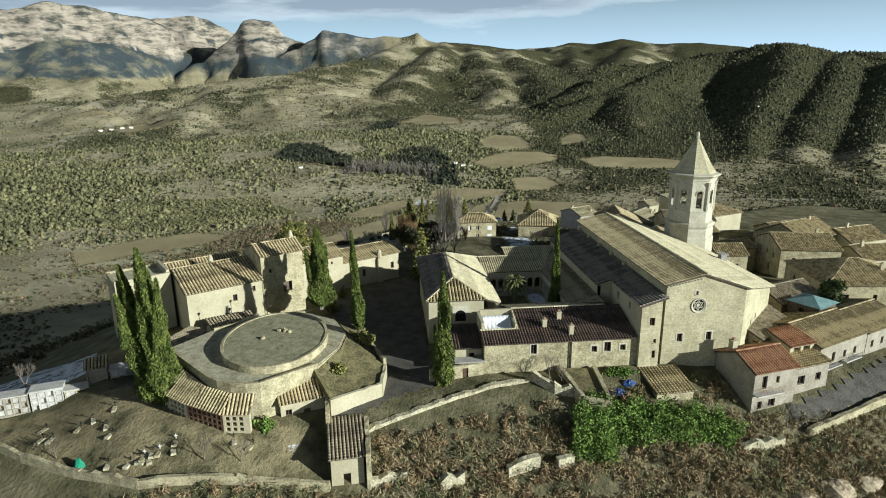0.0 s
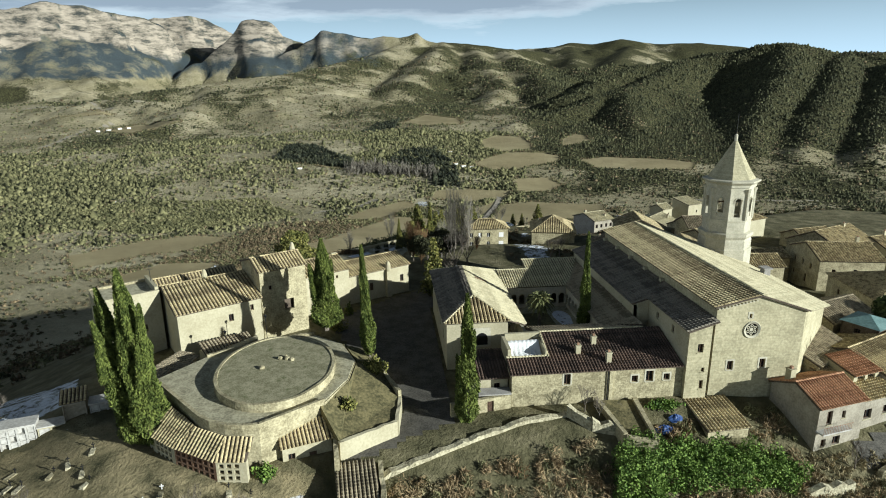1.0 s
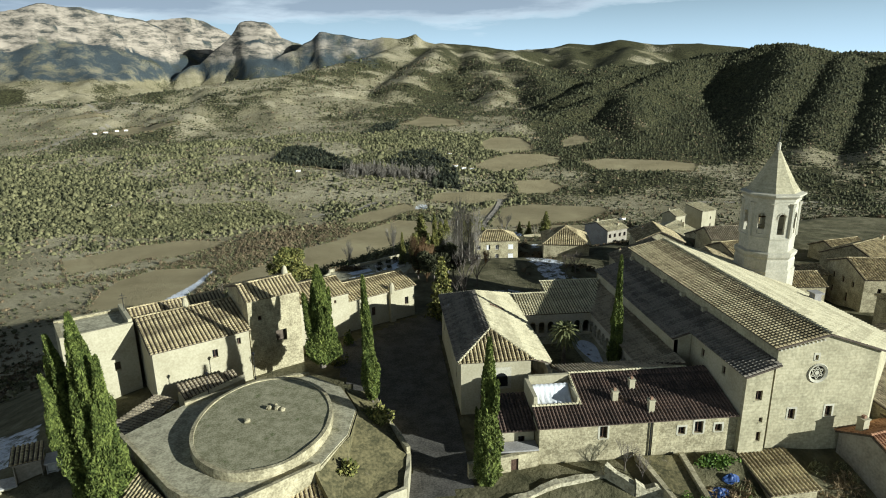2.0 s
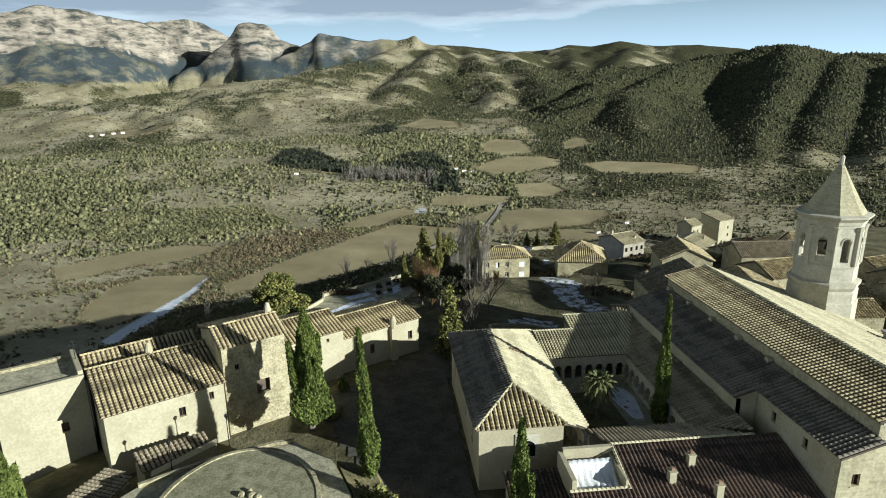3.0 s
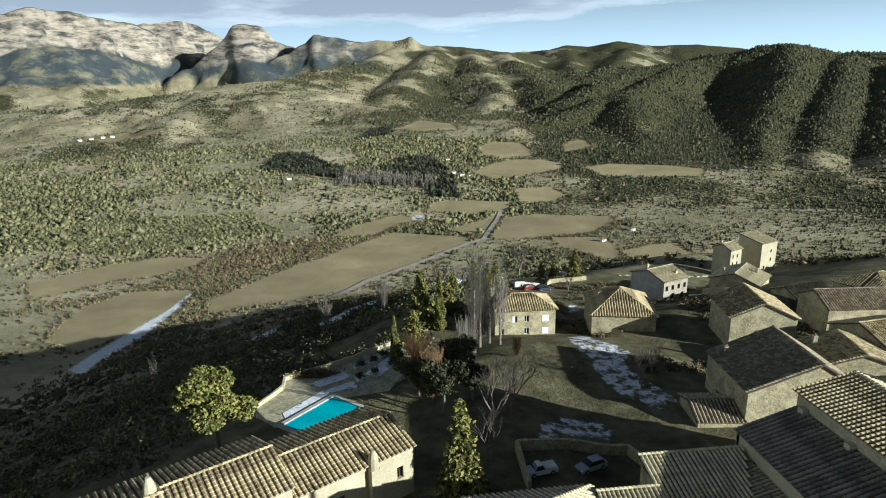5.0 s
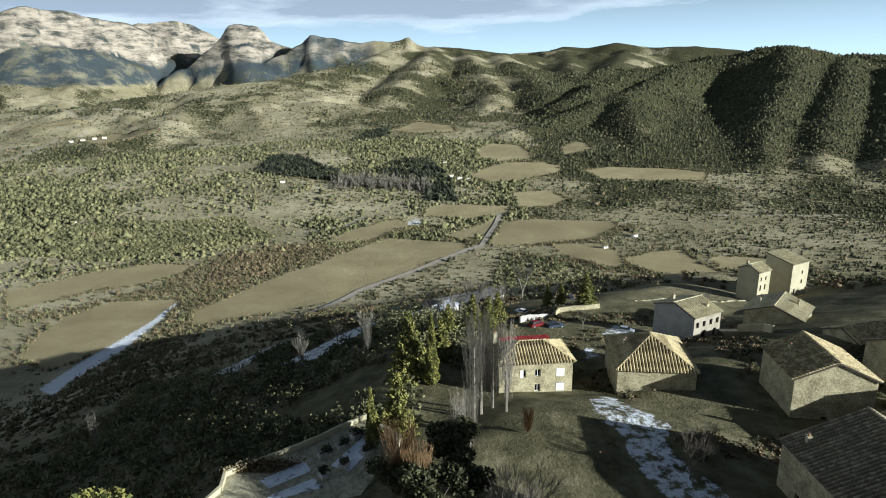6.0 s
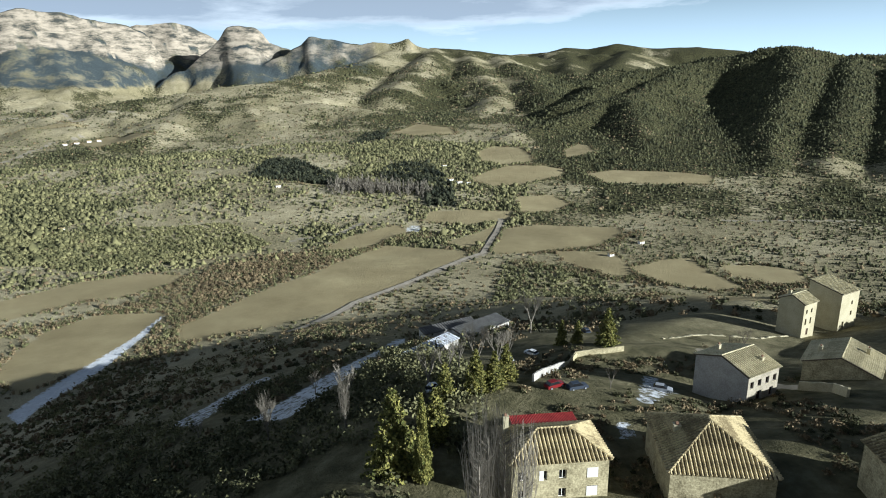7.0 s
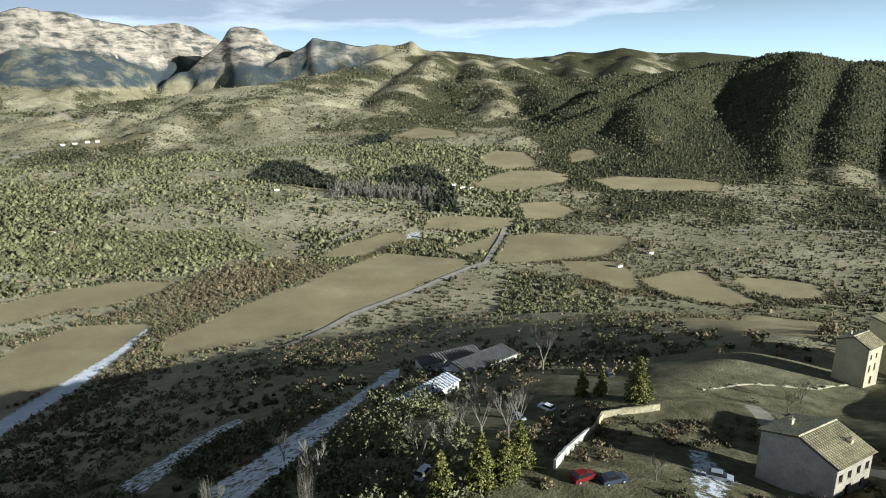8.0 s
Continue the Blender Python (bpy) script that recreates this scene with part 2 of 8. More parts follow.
BLUE = material("blue tarpaulin", (0.02, 0.045, 0.15), (0.05, 0.10, 0.26), 0.8, 3.0, 0.5, 0.4, 0.05)
TERRACOTTA = material("terracotta", (0.20, 0.12, 0.075), (0.33, 0.205, 0.13), 2.0, 9.0, 0.8, 0.2, 0.01)
COPPER = material("green sheet roofing", (0.12, 0.20, 0.19), (0.22, 0.33, 0.31), 0.6, 3.0, 0.6, 0.2, 0.02)
GREEN_BIN = material("green plastic sheet", (0.02, 0.18, 0.10), (0.04, 0.30, 0.16), 1.0, 5.0, 0.6, 0.2, 0.02)
SHEET = material("dull sheet roofing", (0.13, 0.13, 0.125), (0.24, 0.235, 0.225), 0.4, 2.0, 0.8, 0.2, 0.03)
CONCRETE = material("weathered concrete", (0.34, 0.32, 0.28), (0.52, 0.50, 0.45), 0.5, 3.0, 0.9, 0.3, 0.03)


def glassy(name, colour, rough):
    m = bpy.data.materials.new(name)
    m.use_nodes = True
    b = m.node_tree.nodes["Principled BSDF"]
    b.inputs["Base Color"].default_value = (*colour, 1)
    b.inputs["Roughness"].default_value = rough
    return m


GLASS = glassy("dark window glass", (0.012, 0.013, 0.015), 0.12)
CAR_WHITE = glassy("white car paint", (0.75, 0.75, 0.75), 0.25)
CAR_GREY = glassy("silver car paint", (0.32, 0.34, 0.37), 0.3)
CAR_RED = glassy("red car paint", (0.16, 0.012, 0.014), 0.3)
CAR_DARK = glassy("dark car paint", (0.04, 0.05, 0.07), 0.3)
RUBBER = glassy("tyre rubber", (0.02, 0.02, 0.02), 0.9)


# ---------------------------------------------------------------- the lie of the land
#TERRAIN-BEGIN
AX = radians(5.6)                       # the valley's axis, clockwise from +y
EYE_X, EYE_Y, EYE_Z = 6.0, 89.0, 40.0    # vantage above the monastery
_lattice = [np.random.RandomState(k).rand(128, 128) for k in range(8)]


def value_noise(x, y, k):
    g = _lattice[k % 8]
    c, s = math.cos(0.7 + 1.1 * k), math.sin(0.7 + 1.1 * k)
    x, y = x * c - y * s, x * s + y * c
    xi, yi = np.floor(x).astype(int), np.floor(y).astype(int)
    fx, fy = x - xi, y - yi
    fx, fy = fx * fx * (3 - 2 * fx), fy * fy * (3 - 2 * fy)
    a, b = g[xi % 128, yi % 128], g[(xi + 1) % 128, yi % 128]
    c, d = g[xi % 128, (yi + 1) % 128], g[(xi + 1) % 128, (yi + 1) % 128]
    return (a * (1 - fx) + b * fx) * (1 - fy) + (c * (1 - fx) + d * fx) * fy


def fbm(x, y, size, octaves=4, k=0):
    """Noise about 0, between -1 and 1, whose largest lumps are size across."""
    total, amp, norm = 0.0, 1.0, 0.0
    for o in range(octaves):
        f = 2.0 ** o / size
        total = total + amp * (value_noise(x * f + 17.3 * o, y * f - 9.1 * o, k + o) * 2 - 1)
        norm, amp = norm + amp, amp * 0.5
    return total / norm


def ridged(x, y, size, octaves=4, k=0):
    total, amp, norm = 0.0, 1.0, 0.0
    for o in range(octaves):
        f = 2.0 ** o / size
        total = total + amp * (1 - np.abs(value_noise(x * f + 7.7 * o, y * f + 3.3 * o, k + o) * 2 - 1))
        norm, amp = norm + amp, amp * 0.5
    return total / norm


def step(a, b, x):
    t = np.clip((x - a) / (b - a), 0, 1)
    return t * t * (3 - 2 * t)


def soft_max(a, b, k):
    h = np.clip(0.5 + 0.5 * (a - b) / k, 0, 1)
    return b * (1 - h) + a * h + k * h * (1 - h)


# crest of the village hill: from and to as (x, y, height, half width)
CREST = [
    ((-62, 112, -13, 8), (-18, 122, -8.6, 22)),
    ((-18, 122, -8.6, 22), (45, 131, -8.6, 20.5)),
    ((-14, 140, -8.6, 22), (8, 170, -9.2, 22)),
    ((45, 131, -8.6, 20.5), (40, 190, -11.5, 20)),
    ((40, 190, -11.5, 20), (42, 232, -17, 27)),
    ((42, 232, -17, 27), (78, 272, -28, 27)),
    ((78, 272, -28, 27), (150, 325, -37, 24)),
    ((45, 131, -8.6, 20.5), (110, 138, -12, 24)),
    ((110, 138, -12, 24), (170, 190, -18, 34)),
    ((78, 205, -14.5, 24), (130, 220, -16, 26)),
    ((130, 220, -16, 26), (200, 250, -20, 30)),
]
# ranges: depth, roughness, and the crest as (right of axis / depth, rise / depth)
RANGES = [
    (4450, 60, [(-0.864, 0.0981), (-0.753, 0.1088), (-0.677, 0.108), (-0.633, 0.1178), (-0.599, 0.1174), (-0.558, 0.1154), (-0.509, 0.1036), (-0.46, 0.0934), (-0.434, 0.0785), (-0.418, 0.052), (-0.409, 0.0269), (-0.393, 0.0098)]),
    (4700, 40, [(-0.487, 0.0856), (-0.447, 0.0949), (-0.391, 0.0958), (-0.362, 0.0882), (-0.338, 0.0757), (-0.318, 0.0631), (-0.276, 0.0502)]),
    (4150, 45, [(-0.382, 0.0265), (-0.363, 0.043), (-0.342, 0.0576), (-0.323, 0.0738), (-0.313, 0.0867), (-0.293, 0.0913), (-0.268, 0.0878), (-0.259, 0.0812), (-0.25, 0.068), (-0.231, 0.0579), (-0.21, 0.0526), (-0.194, 0.0408)]),
    (3950, 35, [(-0.228, 0.0454), (-0.214, 0.056), (-0.201, 0.0624), (-0.189, 0.0737), (-0.182, 0.0745), (-0.168, 0.0702), (-0.144, 0.0666), (-0.125, 0.0631), (-0.11, 0.0613), (-0.09, 0.066), (-0.066, 0.0624), (-0.052, 0.0638), (-0.038, 0.0694), (-0.027, 0.0602), (-0.006, 0.0517)]),
]
# hills on both sides of the valley
RIGHT_HILLS = [  # steepness of the flanks, and the crest line as (x, y, height)
    (0.42, [(2171, 2621, 129), (2092, 2751, 130), (1974, 2779, 157), (1872, 2791, 177), (1779, 2853, 169), (1709, 2956, 145), (1629, 3116, 136)]),
    (0.44, [(1684, 2913, 138), (1467, 2863, 106), (1169, 2785, 84), (895, 2518, 21), (737, 2309, -19), (670, 2225, -35)]),
    (0.47, [(1413, 2835, 106), (1050, 2400, 20), (861, 2155, -6), (763, 1871, -54), (682, 1622, -97), (594, 1432, -132)]),
    (0.44, [(837, 2219, -15), (660, 2018, -52), (504, 1909, -76), (388, 1804, -93)]),
    (0.47, [(1844, 2749, 166), (1453, 2168, 34), (1205, 1854, -29), (991, 1576, -79), (794, 1287, -129)]),
    (0.47, [(2015, 2620, 121), (1482, 1958, -2), (1158, 1577, -69), (885, 1245, -126)]),
    (0.47, [(2055, 2322, 99), (1438, 1667, -43), (1001, 1185, -122)]),
]
MIDDLE_HILLS = [  # steepness of the flanks, and the crest line as (x, y, height)
    (0.35, [(413, 4106, 255), (641, 3975, 227), (776, 3950, 205), (1024, 4099, 195)]),
    (0.30, [(1013, 4718, 229), (1295, 4595, 244), (1374, 4519, 270), (1522, 4471, 252), (1699, 4405, 284), (1907, 4317, 248), (2164, 4191, 247), (2375, 4072, 218)]),
    (0.35, [(582, 3933, 218), (556, 3279, 93), (542, 2773, 2), (432, 2438, -54), (294, 2207, -83)]),
    (0.35, [(756, 3852, 194), (753, 3136, 75), (723, 2627, 1), (636, 2391, -45)]),
    (0.32, [(238, 4120, 270), (-39, 3626, 156), (-250, 3215, 93), (-382, 2999, 62)]),
    (0.35, [(403, 4006, 243), (246, 3318, 111), (115, 2924, 31), (86, 2825, 9)]),
    (0.30, [(1316, 4328, 231), (1111, 3554, 106), (1017, 3164, 45)]),
    (0.30, [(1657, 4099, 225), (1275, 3390, 101), (1094, 3137, 57)]),
]
LEFT_HILLS = [  # steepness of the flanks, and the crest line as (x, y, height)
    (0.22, [(-376, 2950, 57), (-597, 2859, 41), (-714, 2779, 21), (-825, 2641, 3)]),
    (0.34, [(-600, 2083, -59), (-600, 1925, -85), (-682, 1787, -105)]),
    (0.26, [(-606, 2290, -39), (-431, 2332, -34), (-253, 2260, -53)]),
    (0.4, [(-263, 1723, -109), (-189, 1693, -108), (-107, 1601, -124), (-83, 1523, -134)]),
    (0.34, [(79, 2075, -99), (-9, 1946, -108)]),
    (0.34, [(46, 1606, -139), (108, 1523, -142), (140, 1450, -150)]),
    (0.2, [(-199, 2517, -25), (-30, 2426, -45), (-61, 2075, -91)]),
]


def uplands(x, y, z, a, b):
    """The far plain, the hills and the mountain ranges."""
    far = step(900, 1500, y)
    z = z + np.interp(x, [-3000, -900, -200, 400, 900, 2500], [-30, -12, 0, 0, 12, 60]) * far + 7 * fbm(x, y, 420, 4, 1) * far
    z = z + 16 * (ridged(x, y, 300, 4, 2) - 0.62) * step(1150, 1700, y) * step(150, -500, x)
    warp, gully, small = 0.50 * fbm(x, y, 300, 4, 6), 34 * (ridged(x, y, 260, 4, 3) - 0.66), 5.0 * fbm(x, y, 70, 3, 4)
    for flank, line in RIGHT_HILLS + MIDDLE_HILLS + LEFT_HILLS:
        best = np.full(x.shape, -400.0)
        for (x0, y0, z0), (x1, y1, z1) in zip(line, line[1:]):
            ux, uy = x1 - x0, y1 - y0
            t = np.clip(((x - x0) * ux + (y - y0) * uy) / (ux * ux + uy * uy), 0, 1)
            d = np.hypot(x - x0 - t * ux, y - y0 - t * uy)
            d = d * (1 + warp * step(40, 260, d))
            best = np.maximum(best, z0 + t * (z1 - z0) - flank * d * d / (d + 34.0) + gully * step(20, 240, d))
        z = np.where(best > z - 60, soft_max(best + small, z, 12), z)
    s_flat = b / np.maximum(a, 1.0)
    reach = np.hypot(a, b)
    swing, cut, lumps, fine = 0.05 * fbm(x, y, 520, 3, 5), ridged(x, y, 330, 4, 7) - 0.55, fbm(x, y, 90, 3, 2), fbm(x, y, 90, 4, 4)
    broad = ridged(x, y, 420, 5, 3) - 0.62
    for depth, rough, crest in RANGES:
        px, py = [c[0] for c in crest], [c[1] for c in crest]
        near = step(60, 700, np.abs(reach - depth))
        s = s_flat + near * swing
        rise = (1 - near) * np.interp(s, px, py) + near * sum(np.interp(s + o, px, py) for o in (-.06, -.03, 0, .03, .06)) / 5
        inside = step(px[0] - 0.12, px[0], s) * (1 - step(px[-1], px[-1] + 0.12, s))
        off = reach - depth
        top = EYE_Z + rise * depth / np.sqrt(1 + s * s) + (inside - 1) * 260
        slip = -off + 80 * cut * step(10, 120, -off) + 40 * lumps * step(10, 80, -off)
        drop = np.interp(slip, [0, 30, 60, 120, 160, 240, 500, 900, 1500], [0, 20, 120, 145, 225, 260, 390, 520, 640])
        body = top - np.where(off < 0, drop, off * 0.35) + rough * broad * step(30, 420, np.abs(off)) + rough * 0.30 * fine
        z = np.where(a > 2300, soft_max(z, body, 25), z)
    return z


def terrain(x, y):
    x, y = np.asarray(x, float), np.asarray(y, float)
    dx, dy = x - EYE_X, y - EYE_Y
    a = dx * math.sin(AX) + dy * math.cos(AX)
    b = dx * math.cos(AX) - dy * math.sin(AX)
    z = np.interp(y, [-1500, -300, 0, 300, 700, 1010, 1250, 1530, 2400, 3400, 5000], [-150, -120, -110, -140, -160, -164, -146, -120, -72, -40, -10])
    z = z + 2.5 * fbm(x, y, 110, 3, 5) * step(250, 500, np.hypot(dx, dy))
    sel = y > 880
    if sel.any():
        z = np.array(z)
        z[sel] = uplands(x[sel], y[sel], z[sel], a[sel], b[sel])
    if not (y < 900).any():
        return z
    hill = np.full(x.shape, -400.0)
    for (x0, y0, z0, w0), (x1, y1, z1, w1) in CREST:
        ux, uy = x1 - x0, y1 - y0
        t = np.clip(((x - x0) * ux + (y - y0) * uy) / (ux * ux + uy * uy), 0, 1)
        ex, ey = x - (x0 + t * ux), y - (y0 + t * uy)
        d = np.hypot(ex, ey)
        slope = 0.36 + 0.30 * step(0.0, 0.7, -ey / np.maximum(d, 0.1)) + 0.05 * step(0.2, 0.9, -ex / np.maximum(d, 0.1))
        out = np.maximum(d - (w0 + t * (w1 - w0)), 0)
        hill = soft_max(hill, z0 + t * (z1 - z0) - slope * out * out / (out + 6.0), 0.6)
    hill = hill + 0.5 * fbm(x, y, 14, 3, 2) * step(-9.5, -13, hill) + 1.6 * fbm(x, y, 40, 3, 3) * step(-22, -40, hill)
    return soft_max(hill, z, 14)


def ground_at(x, y):
    return float(terrain(np.array([float(x)]), np.array([float(y)]))[0])
#TERRAIN-END


# ---------------------------------------------------------------- builders
def mesh_of(verts, faces, mat, smooth=False):
    me = bpy.data.meshes.new("mesh")
    me.from_pydata(verts, [], faces)
    me.materials.append(mat)
    if smooth:
        me.polygons.foreach_set("use_smooth", [True] * len(me.polygons))
    me.update()
    return me


def part(name, data, mat, parent, label=""):
    """data is (verts, faces) or a mesh; it becomes one mesh object under its thing."""
    me = data if isinstance(data, bpy.types.Mesh) else mesh_of(data[0], data[1], mat)
    ob = new(name, me)
    ob.parent = parent
    return tagged(ob, label)


def thing(name, label, category, m=None, group="", kind=""):
    ob = new(name)
    ob.empty_display_size = 0.3
    if m is not None:
        ob.matrix_basis = m
    return tagged(ob, label, category, group, kind)


def merge(*lots):
    verts, faces = [], []
    for v, f in lots:
        o = len(verts)
        verts += [tuple(p) for p in v]
        faces += [tuple(i + o for i in q) for q in f]
    return verts, faces


def box(x0, y0, z0, x1, y1, z1, taper=0.0):
    t = taper
    v = [(x0, y0, z0), (x1, y0, z0), (x1, y1, z0), (x0, y1, z0),
         (x0 + t, y0 + t, z1), (x1 - t, y0 + t, z1), (x1 - t, y1 - t, z1), (x0 + t, y1 - t, z1)]
    return v, [(3, 2, 1, 0), (4, 5, 6, 7), (0, 1, 5, 4), (1, 2, 6, 5), (2, 3, 7, 6), (3, 0, 4, 7)]


def prism(outline, z0, z1):
    """An upright prism over an outline of (x, y), counter-clockwise; z1 may be a list of heights."""
    n = len(outline)
    tops = z1 if isinstance(z1, (list, tuple)) else [z1] * n
    v = [(x, y, z0) for x, y in outline] + [(x, y, t) for (x, y), t in zip(outline, tops)]
    return v, [tuple(range(n - 1, -1, -1)), tuple(range(n, 2 * n))] + [(i, (i + 1) % n, n + (i + 1) % n, n + i) for i in range(n)]


def drum(r0, r1, z0, z1, n=12, cx=0.0, cy=0.0, turn=0.0):
    v = []
    for r, z in ((r0, z0), (r1, z1)):
        v += [(cx + r * math.cos(turn + 2 * math.pi * i / n), cy + r * math.sin(turn + 2 * math.pi * i / n), z) for i in range(n)]
    return v, [tuple(range(n - 1, -1, -1)), tuple(range(n, 2 * n))] + [(i, (i + 1) % n, n + (i + 1) % n, n + i) for i in range(n)]


def lathe(profile, n=12, cx=0.0, cy=0.0, turn=0.0):
    """profile: (radius, height) from the bottom up."""
    v, f = [], []
    for r, z in profile:
        v += [(cx + r * math.cos(turn + 2 * math.pi * i / n), cy + r * math.sin(turn + 2 * math.pi * i / n), z) for i in range(n)]
    for k in range(len(profile) - 1):
        f += [(k * n + i, k * n + (i + 1) % n, (k + 1) * n + (i + 1) % n, (k + 1) * n + i) for i in range(n)]
    f += [tuple(range(n - 1, -1, -1)), tuple(range((len(profile) - 1) * n, len(profile) * n))]
    return v, f


def pierced(length, height, openings, thick=0.5):
    """A wall along +x, its outer face at y = 0, with rectangular openings (u0, v0, u1, v1) through it."""
    us = sorted({0.0, length, *[o[0] for o in openings], *[o[2] for o in openings]})
    vs = sorted({0.0, height, *[o[1] for o in openings], *[o[3] for o in openings]})
    us, vs = [u for u in us if 0 <= u <= length], [v for v in vs if 0 <= v <= height]

    def solid(i, j):
        if not (0 <= i < len(us) - 1 and 0 <= j < len(vs) - 1):
            return False
        u, v = (us[i] + us[i + 1]) / 2, (vs[j] + vs[j + 1]) / 2
        return not any(o[0] < u < o[2] and o[1] < v < o[3] for o in openings)

    verts, faces = [], []

    def quad(a, b, c, d):
        o = len(verts)
        verts.extend((a, b, c, d))
        faces.append((o, o + 1, o + 2, o + 3))

    for i in range(len(us) - 1):
        for j in range(len(vs) - 1):
            if not solid(i, j):
                continue
            u0, u1, v0, v1 = us[i], us[i + 1], vs[j], vs[j + 1]
            quad((u0, 0, v0), (u1, 0, v0), (u1, 0, v1), (u0, 0, v1))
            quad((u1, thick, v0), (u0, thick, v0), (u0, thick, v1), (u1, thick, v1))
            if not solid(i - 1, j):
                quad((u0, thick, v0), (u0, 0, v0), (u0, 0, v1), (u0, thick, v1))
            if not solid(i + 1, j):
                quad((u1, 0, v0), (u1, thick, v0), (u1, thick, v1), (u1, 0, v1))
            if not solid(i, j - 1):
                quad((u0, thick, v0), (u1, thick, v0), (u1, 0, v0), (u0, 0, v0))
            if not solid(i, j + 1):
                quad((u0, 0, v1), (u1, 0, v1), (u1, thick, v1), (u0, thick, v1))
    return verts, faces


def shifted(lot, m):
    return [tuple(m @ Vector(p)) for p in lot[0]], lot[1]


def tile_row(length, width, course=0.55):
    """One row of overlapping half-round tiles running up +y."""
    v, f = [], []
    n = max(1, round(length / course))
    c = length / n
    for k in range(n):
        o = len(v)
        for y, r, lift in ((k * c - 0.05, width * 0.36, 0.06), ((k + 1) * c, width * 0.29, 0.0)):
            v += [(r * math.cos(math.pi * (1 - i / 4)), y, r * 1.05 * math.sin(math.pi * i / 4) + lift) for i in range(5)]
        f += [(o + i, o + i + 1, o + 6 + i, o + 5 + i) for i in range(4)]
        f.append((o, o + 4, o + 3, o + 2, o + 1))
    return v, f


def roof_slope(parent, corners, mat, spacing=0.55, thick=0.22, rows=True, name="roof_slope"):
    """One pitch of a tiled roof. corners: eave left, eave right, then the upper corners from right to left, in the parent's frame.
    rows: the tile rows are parts of their own; otherwise they are one joined part."""
    pts = [Vector(c) for c in corners]
    ex = (pts[1] - pts[0]).normalized()
    nz = ex.cross(pts[2] - pts[0]).normalized()
    if nz.z < 0:
        nz = -nz
    ey = nz.cross(ex)
    m = Matrix((ex, ey, nz)).transposed().to_4x4()
    m.translation = pts[0]
    inv = m.inverted()
    flat = [inv @ p for p in pts]
    low = [(p.x, p.y, -thick) for p in flat]
    high = [(p.x, p.y, 0.0) for p in flat]
    n = len(flat)
    slab = (low + high, [tuple(range(n - 1, -1, -1)), tuple(range(n, 2 * n))] + [(i, (i + 1) % n, n + (i + 1) % n, n + i) for i in range(n)])
    ob = part(name, slab, BED, parent)
    ob.matrix_basis = m
    width = max(p.x for p in flat) - min(p.x for p in flat)
    x0 = min(p.x for p in flat)
    count = max(2, round(width / spacing))
    shared, lots = {}, []
    for k in range(count):
        x = x0 + (k + 0.5) * width / count
        ys = []
        for i in range(n):
            p, q = flat[i], flat[(i + 1) % n]
            if (p.x - x) * (q.x - x) < 0:
                ys.append(p.y + (q.y - p.y) * (x - p.x) / (q.x - p.x))
        if len(ys) < 2 or max(ys) - min(ys) < 0.3:
            continue
        y0, length = min(ys) - 0.12, max(ys) - min(ys) + 0.12
        key = round(length, 1)
        if rows:
            if key not in shared:
                v, f = tile_row(key, width / count)
                shared[key] = mesh_of(v, f, mat)
            r = new("cover_tile", shared[key])
            r.parent = ob
            r.matrix_basis = Matrix.Translation((x, y0, 0.004)) @ pose(0, 0, 0, 0, 0, random.uniform(-0.25, 0.25))
        else:
            lots.append(shifted(tile_row(key, width / count), Matrix.Translation((x, y0, 0.004))))
    if lots:
        tagged(part("tiles", merge(*lots), mat, ob), kind="stuff")
    return ob


def ridge_cap(parent, a, b, mat, r=0.22):
    a, b = Vector(a), Vector(b)
    m = (b - a).to_track_quat("Y", "Z").to_matrix().to_4x4()
    m.translation = a
    v, f = tile_row((b - a).length, r * 2.4, 0.5)
    ob = part("ridge_tile", (v, f), mat, parent)
    ob.matrix_basis = m
    return ob


def window(parent, m, w, h, frame_mat=WOOD, surround=None, bars=True, depth=0.28, name="window"):
    """A window set back in its opening: m puts x along the wall, y inwards, z up, at the opening's lower left."""
    win = part(name, merge(box(0, depth, 0, 0.09, depth + 0.08, h), box(w - 0.09, depth, 0, w, depth + 0.08, h), box(0.09, depth, 0, w - 0.09, depth + 0.08, 0.09),
                           box(0.09, depth, h - 0.09, w - 0.09, depth + 0.08, h), *([box(w / 2 - 0.04, depth, 0.09, w / 2 + 0.04, depth + 0.08, h - 0.09)] if bars else [])), frame_mat, parent)
    win.matrix_basis = m
    part("pane", box(0.05, depth + 0.09, 0.05, w - 0.05, depth + 0.11, h - 0.05), GLASS, win)
    part("sill", box(-0.12, -0.08, -0.12, w + 0.12, depth, -0.004), surround or ASHLAR, win)
    if surround:
        part("surround", merge(box(-0.25, -0.04, -0.05, -0.005, 0.10, h + 0.28), box(w + 0.005, -0.04, -0.05, w + 0.25, 0.10, h + 0.28), box(-0.005, -0.04, h + 0.005, w + 0.005, 0.10, h + 0.28)), surround, win)
    return win


def chimney(parent, x, y, z, h=1.6, w=0.7, mat=PLASTER, conical=False):
    if conical:
        stack = part("chimney", lathe([(w * 0.62, -0.5), (w * 0.60, h * 0.45), (w * 0.42, h * 0.8), (w * 0.22, h)], 10), mat, parent)
    else:
        stack = part("chimney", merge(box(-w / 2, -w / 2, -0.8, w / 2, w / 2, h), box(-w / 2 - 0.08, -w / 2 - 0.08, h + 0.002, w / 2 + 0.08, w / 2 + 0.08, h + 0.14)), mat, parent)
        part("flue", box(-w * 0.22, -w * 0.22, h + 0.144, w * 0.22, w * 0.22, h + 0.5), TERRACOTTA, stack)
    stack.location = (x, y, z)
    return stack


